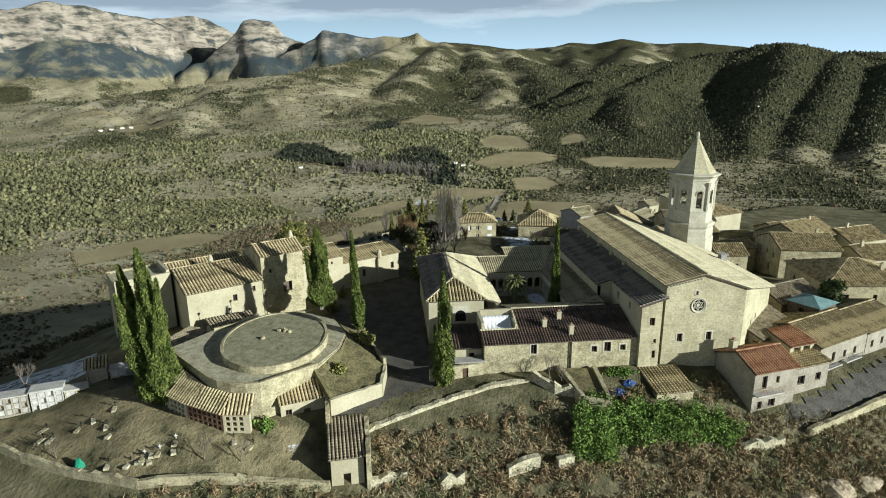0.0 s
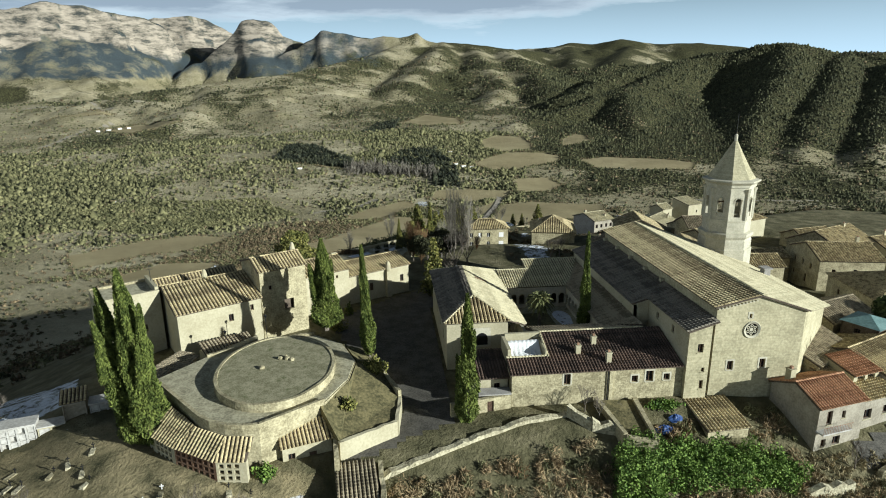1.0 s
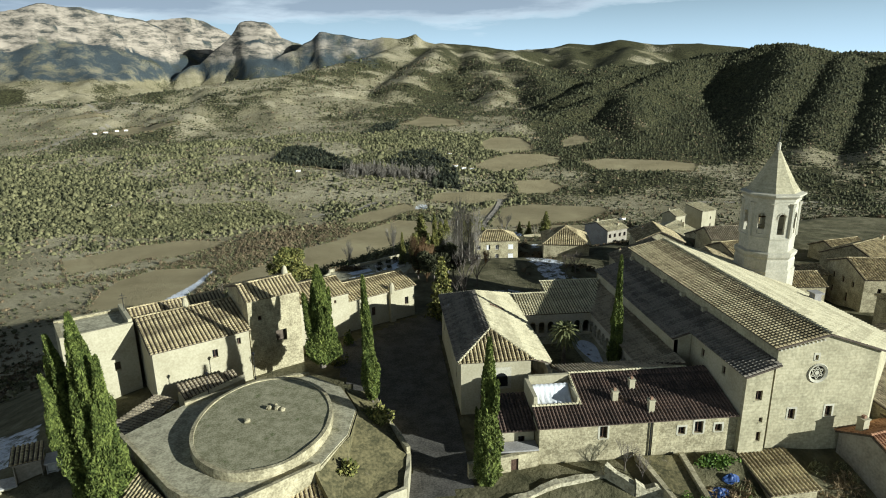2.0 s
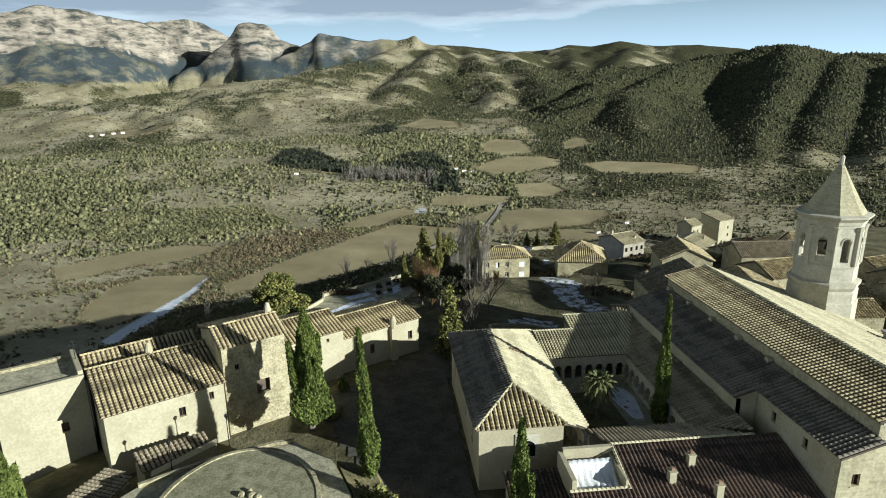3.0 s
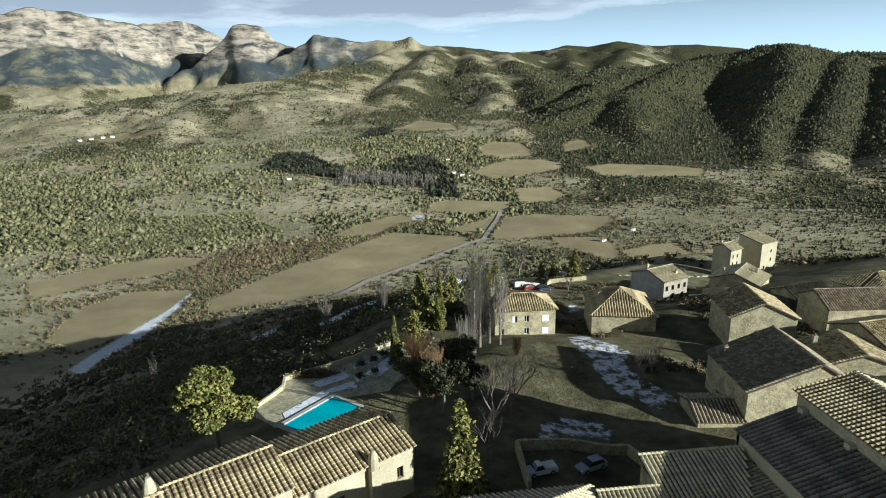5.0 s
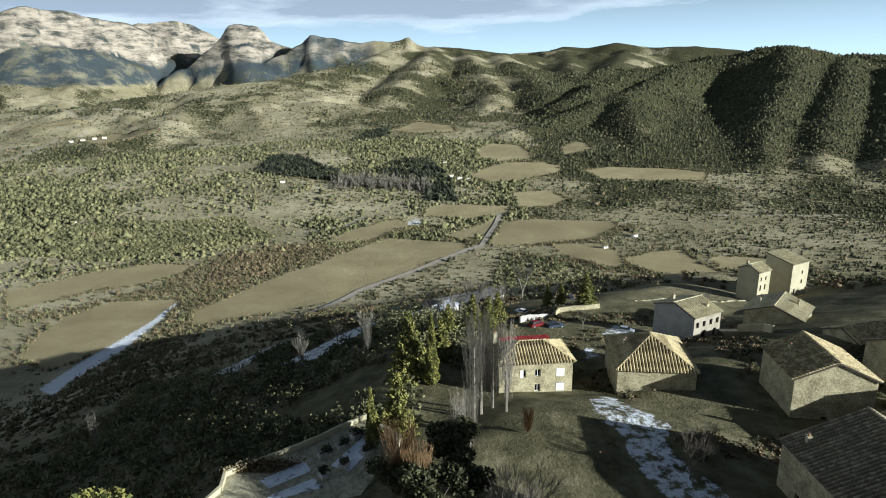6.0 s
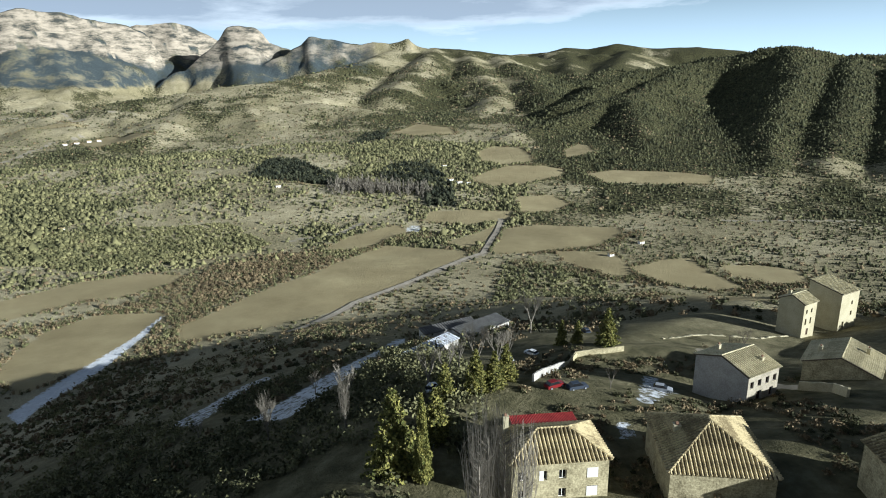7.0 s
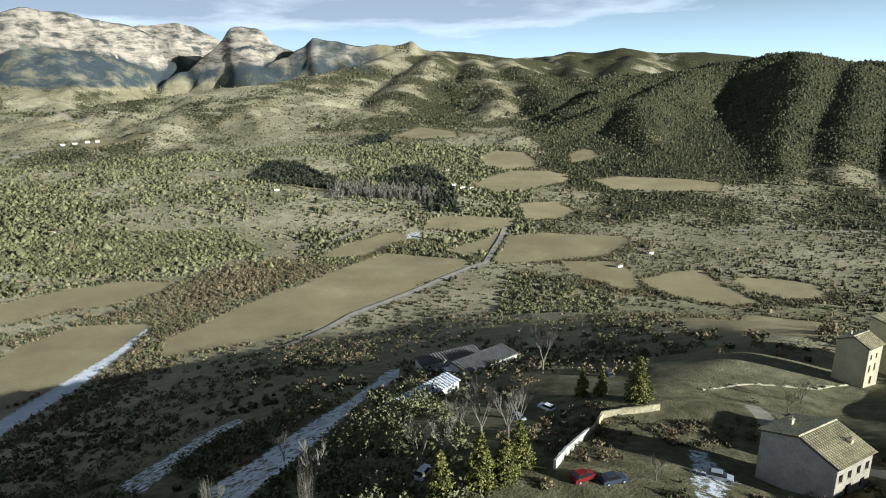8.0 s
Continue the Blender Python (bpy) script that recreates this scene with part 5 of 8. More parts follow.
CX0, CX1, CY0, CY1, CZ, CE = 27.7, 41.0, 124.2, 145.3, -6.5, -1.9
cloister = thing("cloister", "square cloister with low round arches and pale tiled lean-to roofs", "cloister")
part("court_paving", box(CX0 - 3, CY0 - 4, CZ - 1.5, CX1 + 5, CY1 + 11, CZ), PAVING, cloister)
for a, b, count in (((CX0, CY1), (CX1, CY1), 8), ((CX1, CY1), (CX1, CY0), 11), ((CX1, CY0), (CX0, CY0), 8), ((CX0, CY0), (CX0, CY1), 11)):
    m, length = along(a, b, CZ)
    gap = length / count
    arcade = part("arcade", arch_wall(length, CE - CZ - 0.25, [((k + 0.5) * gap, 0.7, gap * 0.68, 2.35) for k in range(count)], 0.5), TOWER_STONE, cloister)
    arcade.matrix_basis = m
    for k in range(count + 1):
        col = part("column", lathe([(0.24, 0.71), (0.16, 0.85), (0.15, 2.0), (0.27, 2.3)], 8), TOWER_STONE, arcade)
        col.location = (min(max(k * gap, 0.25), length - 0.25), -0.12, 0)
NORTH = 34.6
# sun-facing pitches in pale tile, those turned from the sun in dark tile
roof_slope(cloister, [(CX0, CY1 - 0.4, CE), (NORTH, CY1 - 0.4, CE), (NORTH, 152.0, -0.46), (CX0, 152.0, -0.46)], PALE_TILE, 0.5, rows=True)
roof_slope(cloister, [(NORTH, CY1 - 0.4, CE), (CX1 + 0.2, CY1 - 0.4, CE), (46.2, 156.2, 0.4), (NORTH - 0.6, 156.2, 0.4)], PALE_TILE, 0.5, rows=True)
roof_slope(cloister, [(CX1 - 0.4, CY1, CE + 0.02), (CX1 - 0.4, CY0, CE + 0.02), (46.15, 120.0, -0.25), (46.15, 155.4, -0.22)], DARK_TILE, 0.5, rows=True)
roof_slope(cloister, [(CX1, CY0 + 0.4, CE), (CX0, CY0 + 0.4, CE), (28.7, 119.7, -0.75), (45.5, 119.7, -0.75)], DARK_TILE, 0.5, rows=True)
ridge_cap(cloister, (27.8, 152.0, -0.41), (NORTH, 152.0, -0.41), PALE_TILE)
ridge_cap(cloister, (NORTH - 0.6, 156.2, 0.45), (46.2, 156.2, 0.45), PALE_TILE)
part("back_wall", box(27.8, 151.5, -10, NORTH - 0.3, 151.9, -0.75), STONE, cloister)
part("back_wall", box(NORTH - 0.3, 155.6, -10, 46.0, 156.0, 0.1), STONE, cloister)
part("side_wall", box(NORTH - 0.3, 151.2, -10, NORTH + 0.1, 155.59, -0.75), STONE, cloister)
snow_v = [(38.6 + 1.5 * math.cos(a) * (1 + 0.2 * math.sin(3 * a)), 138.2 + 5.2 * math.sin(a) * (1 + 0.12 * math.cos(2 * a)), CZ + 0.05) for a in [2 * math.pi * k / 28 for k in range(28)]]
tagged(new("snow_patch", mesh_of(snow_v + [(x, y, CZ - 0.1) for x, y, _ in snow_v], [tuple(range(28))] + [(k, k + 28, (k + 1) % 28 + 28, (k + 1) % 28) for k in range(28)], SNOW)), "thin snow lying on the cloister garden", "snow", kind="structure")
bed = new("flower_bed", mesh_of(*prism([(29.2, 126.0), (36.6, 126.0), (36.2, 141.8), (29.2, 141.8)], CZ - 0.2, CZ + 0.12), GRASS_BANK))
tagged(bed, "planted garden bed inside the cloister", "garden bed")

# ---------------------------------------------------------------- palace range on the street
CA, SA = math.cos(radians(31)), math.sin(radians(31))


def palace(u, v):
    return -31.1 + u * CA - v * SA, 131.1 + u * SA + v * CA


px0, py0 = palace(0, 0)
house("palace_house", "cream plastered house with a tiled roof and small windows", px0, py0, 31, 14.6, 12.6, -10.0, 0.4, 2.6, PLASTER, TILE, "gable",
      {"f": [(8.6, 7.2, 0.85, 1.35), (12.6, 8.4, 0.6, 1.1)]}, ridge_at=0.72, rows=True, chimneys=((7.6, 9.4, 3.0, dict(h=1.9, w=0.9, conical=True)),), spacing=0.62, surround=None)
px0, py0 = palace(0.2, 13.0)
house("palace_back_range", "low palace range with a shaded tiled roof behind the cream house", px0, py0, 31, 14.6, 5.4, -10.0, 1.2, 1.3, PLASTER, TILE, "gable", {}, ridge_at=0.5, rows=True, spacing=0.62)
px0, py0 = palace(15.0, 0.8)
house("palace_keep", "tower-like palace block of rubble stone and plaster", px0, py0, 31, 9.0, 9.4, -10.0, 4.9, 1.7, STONE, TILE, "gable",
      {"f": [(4.4, 6.6, 1.9, 2.1, "open"), (1.6, 11.2, 0.6, 0.8)]}, ridge_at=0.38, rows=True, chimneys=((8.4, 4.2, 6.2, dict(h=2.2, w=0.95, conical=True)),), spacing=0.62)
px0, py0 = palace(24.1, 7.6)
house("palace_middle", "cream palace wing with a tiled roof", px0, py0, 31, 12.7, 11.0, -10.0, -0.3, 1.7, PLASTER, TILE, "gable",
      {"f": [(9.6, 8.2, 0.5, 0.6), (4.5, 5.0, 0.9, 1.4)]}, ridge_at=0.5, rows=True, spacing=0.62)
px0, py0 = palace(36.9, 8.8)
end_block = house("palace_end", "low cream palace wing with a tiled roof and buttress", px0, py0, 31, 16.0, 11.0, -10.5, -2.6, 1.6, PLASTER, TILE, "gable",
      {"f": [(5.6, 3.6, 0.9, 1.8, "door"), (13.6, 4.2, 0.9, 1.6)]}, ridge_at=0.5, rows=True, spacing=0.62)
part("buttress", merge(box(9.6, -0.9, -10.4, 10.8, -0.004, -3.0, 0.0), lathe([(0.62, -3.0), (0.6, -1.6), (0.35, -0.9), (0.2, -0.7)], 10, 10.2, -0.35)), PLASTER, end_block, "rounded chimney buttress")
px0, py0 = palace(-10.6, 8.4)
ruin = thing("ruined_house", "roofless ruin of pale plastered masonry", "ruin", pose(px0, py0, 0, 0, 0, 31))
wall_side(ruin, (0, 0), (10.0, 0), -11, 2.9, [(6.5, 6.5, 0.9, 1.5, "open")], PLASTER, 0.6)
wall_side(ruin, (10.0, 0.6), (10.0, 9.0), -11, 3.4, [(3.5, 7.0, 0.8, 1.2, "open")], PLASTER, 0.6)
wall_side(ruin, (10.0, 9.6), (0, 9.6), -11, 2.6, [], STONE, 0.6)
wall_side(ruin, (0, 9.0), (0, 0.6), -11, 2.4, [], STONE, 0.6)
part("flat_roof", box(0.61, 0.61, 1.9, 9.4, 8.98, 2.2), PAVING, ruin)
part("mast", merge(drum(0.05, 0.04, 3.2, 6.4, 6, 9.7, 5.0), box(9.1, 4.95, 5.5, 10.3, 5.05, 5.56), box(9.3, 4.95, 6.0, 10.1, 5.05, 6.06)), IRON, ruin, "television aerial")

# ---------------------------------------------------------------- oval terrace and what leans on it
terrace = thing("oval_terrace", "walled stone terrace under a raised oval platform", "terrace")
outline = [(-29.7, 114.3), (-20.2, 102.9), (-18.4, 101.4), (-16.2, 100.4), (-14.0, 99.9), (-12.0, 100.0), (-8.5, 102.4), (-4.3, 105.4), (-1.4, 111.5), (-0.6, 117.5), (-3.0, 124.0), (-8.0, 128.3), (-10.4, 128.0), (-17.2, 125.5), (-24.0, 121.5)]
part("retaining_wall", prism(outline, -13.0, -3.05), STONE, terrace)
inner = [(x * 0.985 - 12.5 * 0.015, y * 0.985 + 116 * 0.015) for x, y in outline]
part("paving", prism(inner, -3.04, -2.9), PAVING, terrace)
for k in (0, 1, 2, 3, 4, 5, 6, 11, 12, 13):
    (ax, ay), (bx, by) = outline[k], outline[(k + 1) % len(outline)]
    m, length = along((ax, ay), (bx, by), -3.05)
    par = part("parapet", box(0, 0.0, 0.0, length, 0.45, 0.55), STONE, terrace)
    par.matrix_basis = m
oval = thing("oval_platform", "raised oval platform of mossy gravel with a stone rim", "platform", Matrix.Translation((-12.1, 114.6, 0)))


def ellipse(rx, ry, z, n=56):
    return [(rx * math.cos(2 * math.pi * k / n), ry * math.sin(2 * math.pi * k / n), z + (0.05 * math.sin(5.3 * k) if z > -2 else 0)) for k in range(n)]


ev = ellipse(8.6, 11.2, -3.0) + ellipse(8.55, 11.1, -1.75) + ellipse(8.1, 10.65, -1.73) + ellipse(8.05, 10.6, -1.95)
ef = [(r * 56 + k, r * 56 + (k + 1) % 56, (r + 1) * 56 + (k + 1) % 56, (r + 1) * 56 + k) for r in range(3) for k in range(56)]
part("rim_wall", (ev, ef), STONE, oval)
fv, ff = [(0, 0, -1.86)], []
for r in range(1, 11):
    for k in range(56):
        q = r / 10
        fv.append((8.07 * q * math.cos(2 * math.pi * k / 56), 10.62 * q * math.sin(2 * math.pi * k / 56), -1.86))
ff += [(0, 1 + k, 1 + (k + 1) % 56) for k in range(56)]
ff += [(1 + (r - 1) * 56 + k, 1 + r * 56 + k, 1 + r * 56 + (k + 1) % 56, 1 + (r - 1) * 56 + (k + 1) % 56) for r in range(1, 10) for k in range(56)]
part("gravel", (fv, ff), GRAVEL, oval)
for sx, sy, sr in ((0.2, 2.5, 0.35), (1.3, 2.3, 0.42), (2.0, 1.9, 0.38), (1.0, 3.0, 0.25), (-2.0, -0.4, 0.42)):
    st = lathe([(sr * 0.9, -1.9), (sr * 1.1, -1.72), (sr * 0.8, -1.5), (sr * 0.3, -1.43)], 7, -12.1 + sx, 114.6 + sy, sx)
    tagged(new("stone_block", mesh_of([(x + random.uniform(-.06, .06), y + random.uniform(-.06, .06), z) for x, y, z in st[0]], st[1], STONE)), "weathered stone block lying on the gravel platform", "stone", "stones on the platform")
bank = new("grass_bank", mesh_of(*prism([(-4.9, 105.0), (-2.2, 100.6), (5.2, 105.2), (5.7, 111.2), (1.6, 124.6), (-2.6, 124.2), (-0.4, 117.5), (-1.2, 111.5)], -12.0, [-3.3, -6.1, -6.6, -6.2, -4.7, -3.3, -3.1, -3.1]), GRASS_BANK))
tagged(bank, "grassy bank beside the oval terrace", "bank", kind="structure")
rough_wall("bank_wall", "pale stone retaining wall under the grass bank", [(-2.3, 100.4), (5.3, 105.0), (5.9, 111.4)], 2.6, 0.5, PLASTER, 0.15, top=-6.1)
rough_wall("bank_wall", "stone kerb wall along the street and bank", [(5.9, 111.4), (3.6, 118.0), (1.7, 124.8)], 2.6, 0.5, STONE, 0.2, top=-5.2)
rough_wall("stair_wall", "stone wall stepping down beside the hut", [(-3.2, 106.5), (-2.4, 97.5)], 2.6, 0.6, STONE, 0.15, top=-6.3)

# lean-to roofs round the terrace foot, over burial niches
arc = thing("niche_gallery", "curved burial niche gallery under clay tile lean-to roofs", "gallery")
ring_out = [(-30.5, 108.6), (-26.8, 104.4), (-23.4, 101.6), (-17.2, 97.8), (-13.4, 97.4)]
ring_in = [(-28.7, 112.6), (-24.7, 107.8), (-20.4, 102.7), (-16.1, 100.0), (-12.7, 99.6)]
for k in range(4):
    (ax, ay), (bx, by), (cx2, cy2), (dx2, dy2) = ring_out[k], ring_out[k + 1], ring_in[k + 1], ring_in[k]
    roof_slope(arc, [(ax, ay, -6.0), (bx, by, -6.0), (cx2, cy2, -4.0), (dx2, dy2, -4.0)], TILE, 0.55, rows=True)
    m, length = along((ax * 0.93 + dx2 * 0.07, ay * 0.93 + dy2 * 0.07), (bx * 0.93 + cx2 * 0.07, by * 0.93 + cy2 * 0.07), -10.0)
    cells = [(0.3 + 0.95 * i, 0.35 + 0.85 * j, 0.95 + 0.95 * i, 0.95 + 0.85 * j) for i in range(max(1, int((length - 0.4) / 0.95))) for j in range(4)]
    face = part("niche_wall", pierced(length, 3.85, cells, 0.7), TERRACOTTA if k in (2,) else PLASTER, arc)
    face.matrix_basis = m
    back = part("niche_back", box(0.2, 0.72, 0.2, length - 0.2, 0.8, 3.8), BED, arc)
    back.matrix_basis = m
house("keeper_hut", "small plastered hut with a clay tile roof", -9.5, 100.5, 18, 6.4, 2.9, -11.0, -6.5, 1.6, PLASTER, TILE, "pent", {"f": [(3.4, 1.0, 1.0, 2.0, "door"), (0.7, 2.4, 0.9, 1.0)]}, rows=True, spacing=0.52, category="hut")
house("gate_hut", "narrow stone hut with a mossy tiled pent roof", -1.6, 90.6, 6, 4.4, 8.2, -15.0, -9.6, 1.2, PLASTER, DARK_TILE, "pent", {"f": [(1.6, 1.2, 1.0, 1.8, "open")]}, rows=True, spacing=0.5, category="hut")
rough_wall("hut_wall", "tall stone wall beside the hut", [(3.5, 90.2), (3.0, 99.6)], 4, 0.6, STONE, 0.3, top=-8.6)
low = thing("stair_roof", "low tiled roof over terrace stairs", "roof")
roof_slope(low, [(-29.6, 117.2, -5.6), (-26.8, 126.6, -5.0), (-30.2, 128.0, -4.6), (-33.4, 121.4, -5.0)][:4], DARK_TILE, 0.55, rows=True)
part("wall", prism([(-33.0, 121.2), (-29.7, 117.4), (-27.0, 126.4), (-30.2, 127.6)], -10, -5.75), STONE, low)
low2 = thing("stair_roof", "small tiled porch roof in front of the palace house", "roof")
roof_slope(low2, [(-26.0, 127.6, -5.4), (-19.4, 132.4, -5.0), (-20.4, 134.2, -4.3), (-28.0, 130.2, -4.4)], DARK_TILE, 0.55, rows=True)
part("wall", prism([(-25.9, 127.8), (-19.4, 132.5), (-20.4, 134.1), (-27.8, 130.1)], -10, -5.6), PLASTER, low2)
part("white_ramp", ([(-24.6, 126.4, -5.2), (-18.0, 131.0, -4.3), (-18.4, 132.2, -4.2), (-24.9, 127.4, -5.1), (-24.6, 126.4, -10), (-18.0, 131.0, -10), (-18.4, 132.2, -10), (-24.9, 127.4, -10)],
                    [(0, 1, 2, 3), (7, 6, 5, 4), (0, 4, 5, 1), (1, 5, 6, 2), (2, 6, 7, 3), (3, 7, 4, 0)]), PLASTER, low2)


def lamp_post(x, y, z, h):
    ob = thing("street_lamp", "thin dark iron street lamp on the terrace", "lamp", Matrix.Translation((x, y, z)), "street lamps")
    part("pole", lathe([(0.10, 0), (0.06, 0.4), (0.05, h)], 8), IRON, ob)
    part("lantern", lathe([(0.10, h), (0.24, h + 0.35), (0.28, h + 0.4), (0.06, h + 0.62)], 6), IRON, ob)
    return ob


lamp_post(-22.4, 127.2, -5.0, 3.4)
lamp_post(-16.2, 129.8, -4.0, 3.9)

# cemetery
for x, y, turn, w, d, h, cols, tiers, mat in ((-56.8, 111.2, 14, 5.4, 2.4, 3.4, 5, 3, CREAM), (-51.2, 112.6, 16, 4.6, 2.6, 3.7, 4, 3, CONCRETE), (-46.6, 114.0, 18, 3.4, 2.2, 2.9, 2, 2, PLASTER), (-43.2, 115.0, 20, 3.0, 2.6, 4.3, 1, 1, CREAM), (-39.9, 116.0, 20, 4.6, 2.4, 3.6, 4, 3, GREY_RENDER)):
    g = -12.4 if x < -45 else -10.8
    ob = thing("niche_block", "whitewashed cemetery block of burial niches", "tomb", pose(x, y, g, 0, 0, turn), "burial niche blocks")
    cw, ch = w / cols, (h - 0.5) / tiers
    part("front", pierced(w, h, [(cw * i + 0.12, 0.35 + ch * j, cw * (i + 1) - 0.12, 0.25 + ch * (j + 1)) for i in range(cols) for j in range(tiers)], 0.6), mat, ob)
    part("body", box(0, 0.605, 0, w, d, h), mat, ob)
    part("coping", box(-0.15, -0.15, h + 0.002, w + 0.15, d + 0.1, h + 0.16), CONCRETE, ob)
    if cols == 1:
        roof_slope(ob, [(-0.3, -0.3, h + 0.3), (w + 0.3, -0.3, h + 0.3), (w + 0.3, d, h + 1.2), (-0.3, d, h + 1.2)], TILE, 0.5, rows=True)
    for i in range(cols):
        for j in range(tiers):
            if (i + 2 * j) % 3:
                part("slab", box(cw * i + 0.16, 0.14, 0.38 + ch * j, cw * (i + 1) - 0.16, 0.2, 0.22 + ch * (j + 1)), CONCRETE, ob)
for k in range(20):
    x, y = -50 + 37 * random.random(), 96.5 + 10.5 * random.random()
    if x > -33:
        y = 94.2 + 3.6 * random.random()
    g = ground_at(x, y)
    grave = thing("grave", "low stone grave with a small upright cross", "grave", pose(x, y, g, 0, 0, random.uniform(-25, 25)), "graves")
    part("slab", box(-0.36, -0.8, -0.2, 0.36, 0.8, 0.12, 0.04), RUIN if k % 3 else STONE, grave)
    part("cross", merge(box(-0.05, 0.64, 0.121, 0.05, 0.73, 0.95), box(-0.24, 0.64, 0.62, -0.052, 0.73, 0.72), box(0.052, 0.64, 0.62, 0.24, 0.73, 0.72)), WHITE_PAINT if k % 9 == 0 else IRON, grave)
rough_wall("cemetery_wall", "low stone wall round the cemetery", [(-57.5, 106.5), (-46.0, 99.8), (-36.0, 95.2), (-27.0, 91.5), (-14.0, 91.0), (-6.0, 90.4), (-1.8, 90.2)], 1.2, 0.6, STONE, 0.2)
gb = ground_at(-36.8, 96.8)
tarp_v = [(-36.8 + 0.9 * math.cos(a) * (1 - q * 0.7), 96.8 + 0.7 * math.sin(a) * (1 - q * 0.7), gb - 0.2 + 1.5 * q + 0.12 * math.sin(3 * a + q * 4)) for q in (0, 0.3, 0.6, 0.85, 1.0) for a in [2 * math.pi * k / 12 for k in range(12)]]
tagged(new("green_sack", mesh_of(tarp_v, [(r * 12 + k, r * 12 + (k + 1) % 12, (r + 1) * 12 + (k + 1) % 12, (r + 1) * 12 + k) for r in range(4) for k in range(12)] + [tuple(range(48, 60))], GREEN_BIN)), "green plastic sheet bundled against the cemetery wall", "sheet")

# street between the terrace and the cloister
def draped(name, label, outline, lift, mat, category, pitch=2.0, kind="structure"):
    """A surface laid over the ground inside an outline."""
    xs, ys = [p[0] for p in outline], [p[1] for p in outline]
    nx, ny = max(2, int((max(xs) - min(xs)) / pitch)), max(2, int((max(ys) - min(ys)) / pitch))
    gx2, gy2 = np.meshgrid(np.linspace(min(xs), max(xs), nx + 1), np.linspace(min(ys), max(ys), ny + 1))
    gz2 = terrain(gx2, gy2) + lift
    verts = list(zip(gx2.ravel().tolist(), gy2.ravel().tolist(), gz2.ravel().tolist()))
    mx, my = (gx2[:-1, :-1] + gx2[1:, 1:]) / 2, (gy2[:-1, :-1] + gy2[1:, 1:]) / 2
    keep = inside(mx, my, outline)
    faces = [(r * (nx + 1) + c, r * (nx + 1) + c + 1, (r + 1) * (nx + 1) + c + 1, (r + 1) * (nx + 1) + c) for r in range(ny) for c in range(nx) if keep[r, c]]
    return tagged(new(name, mesh_of(verts, faces, mat, True)), label, category, kind=kind)


draped("street", "worn paved street between terrace and cloister", [(-2.0, 98.5), (6.0, 103.5), (14.0, 107.5), (14.1, 123.0), (14.0, 152.0), (16.0, 166.0), (9.0, 164.0), (-2.0, 154.0), (-8.0, 147.0), (1.8, 125.0), (6.2, 111.0), (-2.0, 101.0)], 0.12, STREET, "street", 1.2)
rough_wall("street_wall", "broken rubble parapet along the hillside street", [(2.0, 97.6), (6.4, 99.6), (16.2, 103.6), (24.0, 106.6), (30.0, 107.6)], 0.45, 0.9, RUIN, 0.35)
rough_wall("ruin_wall", "ruined rubble wall among the scrub below the priory", [(30.2, 107.4), (33.0, 104.8), (36.4, 104.2)], 1.6, 0.8, RUIN, 0.6)
for line, h in (([(13.0, 90.6), (16.5, 91.6)], 1.6), ([(23.0, 92.6), (27.8, 93.8)], 1.9), ([(30.5, 93.4), (33.0, 94.0)], 1.5), ([(3.4, 90.6), (8.5, 92.0)], 1.0), ([(60.5, 96.2), (68.0, 97.2)], 1.3)):
    rough_wall("ruin_wall", "stump of a ruined rubble wall on the overgrown slope", line, h, 0.9, RUIN, 0.7)

# sheds below the church
house("tiled_shed", "old shed with a sagging beige tile roof below the church", 49.6, 103.3, 4, 6.4, 6.6, -13.5, -10.0, 1.2, STONE, TILE, "pent", rows=True, spacing=0.55, category="shed")
tank = thing("walled_store", "walled store with a flat earth roof and leaning stone walls", "store")
part("wall", prism([(36.6, 101.2), (40.6, 99.9), (40.9, 100.5), (37.0, 101.8)], -15.0, [-8.6, -8.9, -8.9, -8.6]), STONE, tank)
part("wall", prism([(35.0, 110.2), (36.4, 101.9), (37.0, 101.85), (35.7, 110.3)], -13.0, [-7.5, -8.4, -8.4, -7.5]), STONE, tank)
part("wall", prism([(40.4, 100.6), (41.0, 100.5), (41.6, 110.0), (40.9, 110.1)], -13.0, [-8.7, -8.7, -7.8, -7.8]), STONE, tank)
part("flat_roof", ([(36.9, 101.9, -9.0), (40.3, 100.7, -9.2), (40.8, 110.0, -8.2), (35.8, 110.2, -8.0), (36.9, 101.9, -9.2), (40.3, 100.7, -9.4), (40.8, 110.0, -8.4), (35.8, 110.2, -8.2)],
                   [(0, 1, 2, 3), (7, 6, 5, 4), (0, 4, 5, 1), (1, 5, 6, 2), (2, 6, 7, 3), (3, 7, 4, 0)]), GRASS_BANK, tank)
for x, y, s in ((43.6, 104.6, 1.5), (46.0, 106.2, 1.2), (41.0, 103.0, 1.0)):
    g = ground_at(x, y)
    tv = [(x + s * math.cos(a) * (1 - q * q), y + 0.6 * s * math.sin(a) * (1 - q * q), g - 0.1 + 0.9 * q + 0.15 * math.sin(4 * a + 3 * q)) for q in (0, 0.35, 0.7, 0.93) for a in [2 * math.pi * k / 14 for k in range(14)]]
    tagged(new("blue_tarpaulin", mesh_of(tv, [(r * 14 + k, r * 14 + (k + 1) % 14, (r + 1) * 14 + (k + 1) % 14, (r + 1) * 14 + k) for r in range(3) for k in range(14)] + [tuple(range(42, 56))], BLUE)), "crumpled blue tarpaulin in the yard below the church", "tarpaulin", "blue tarpaulins")

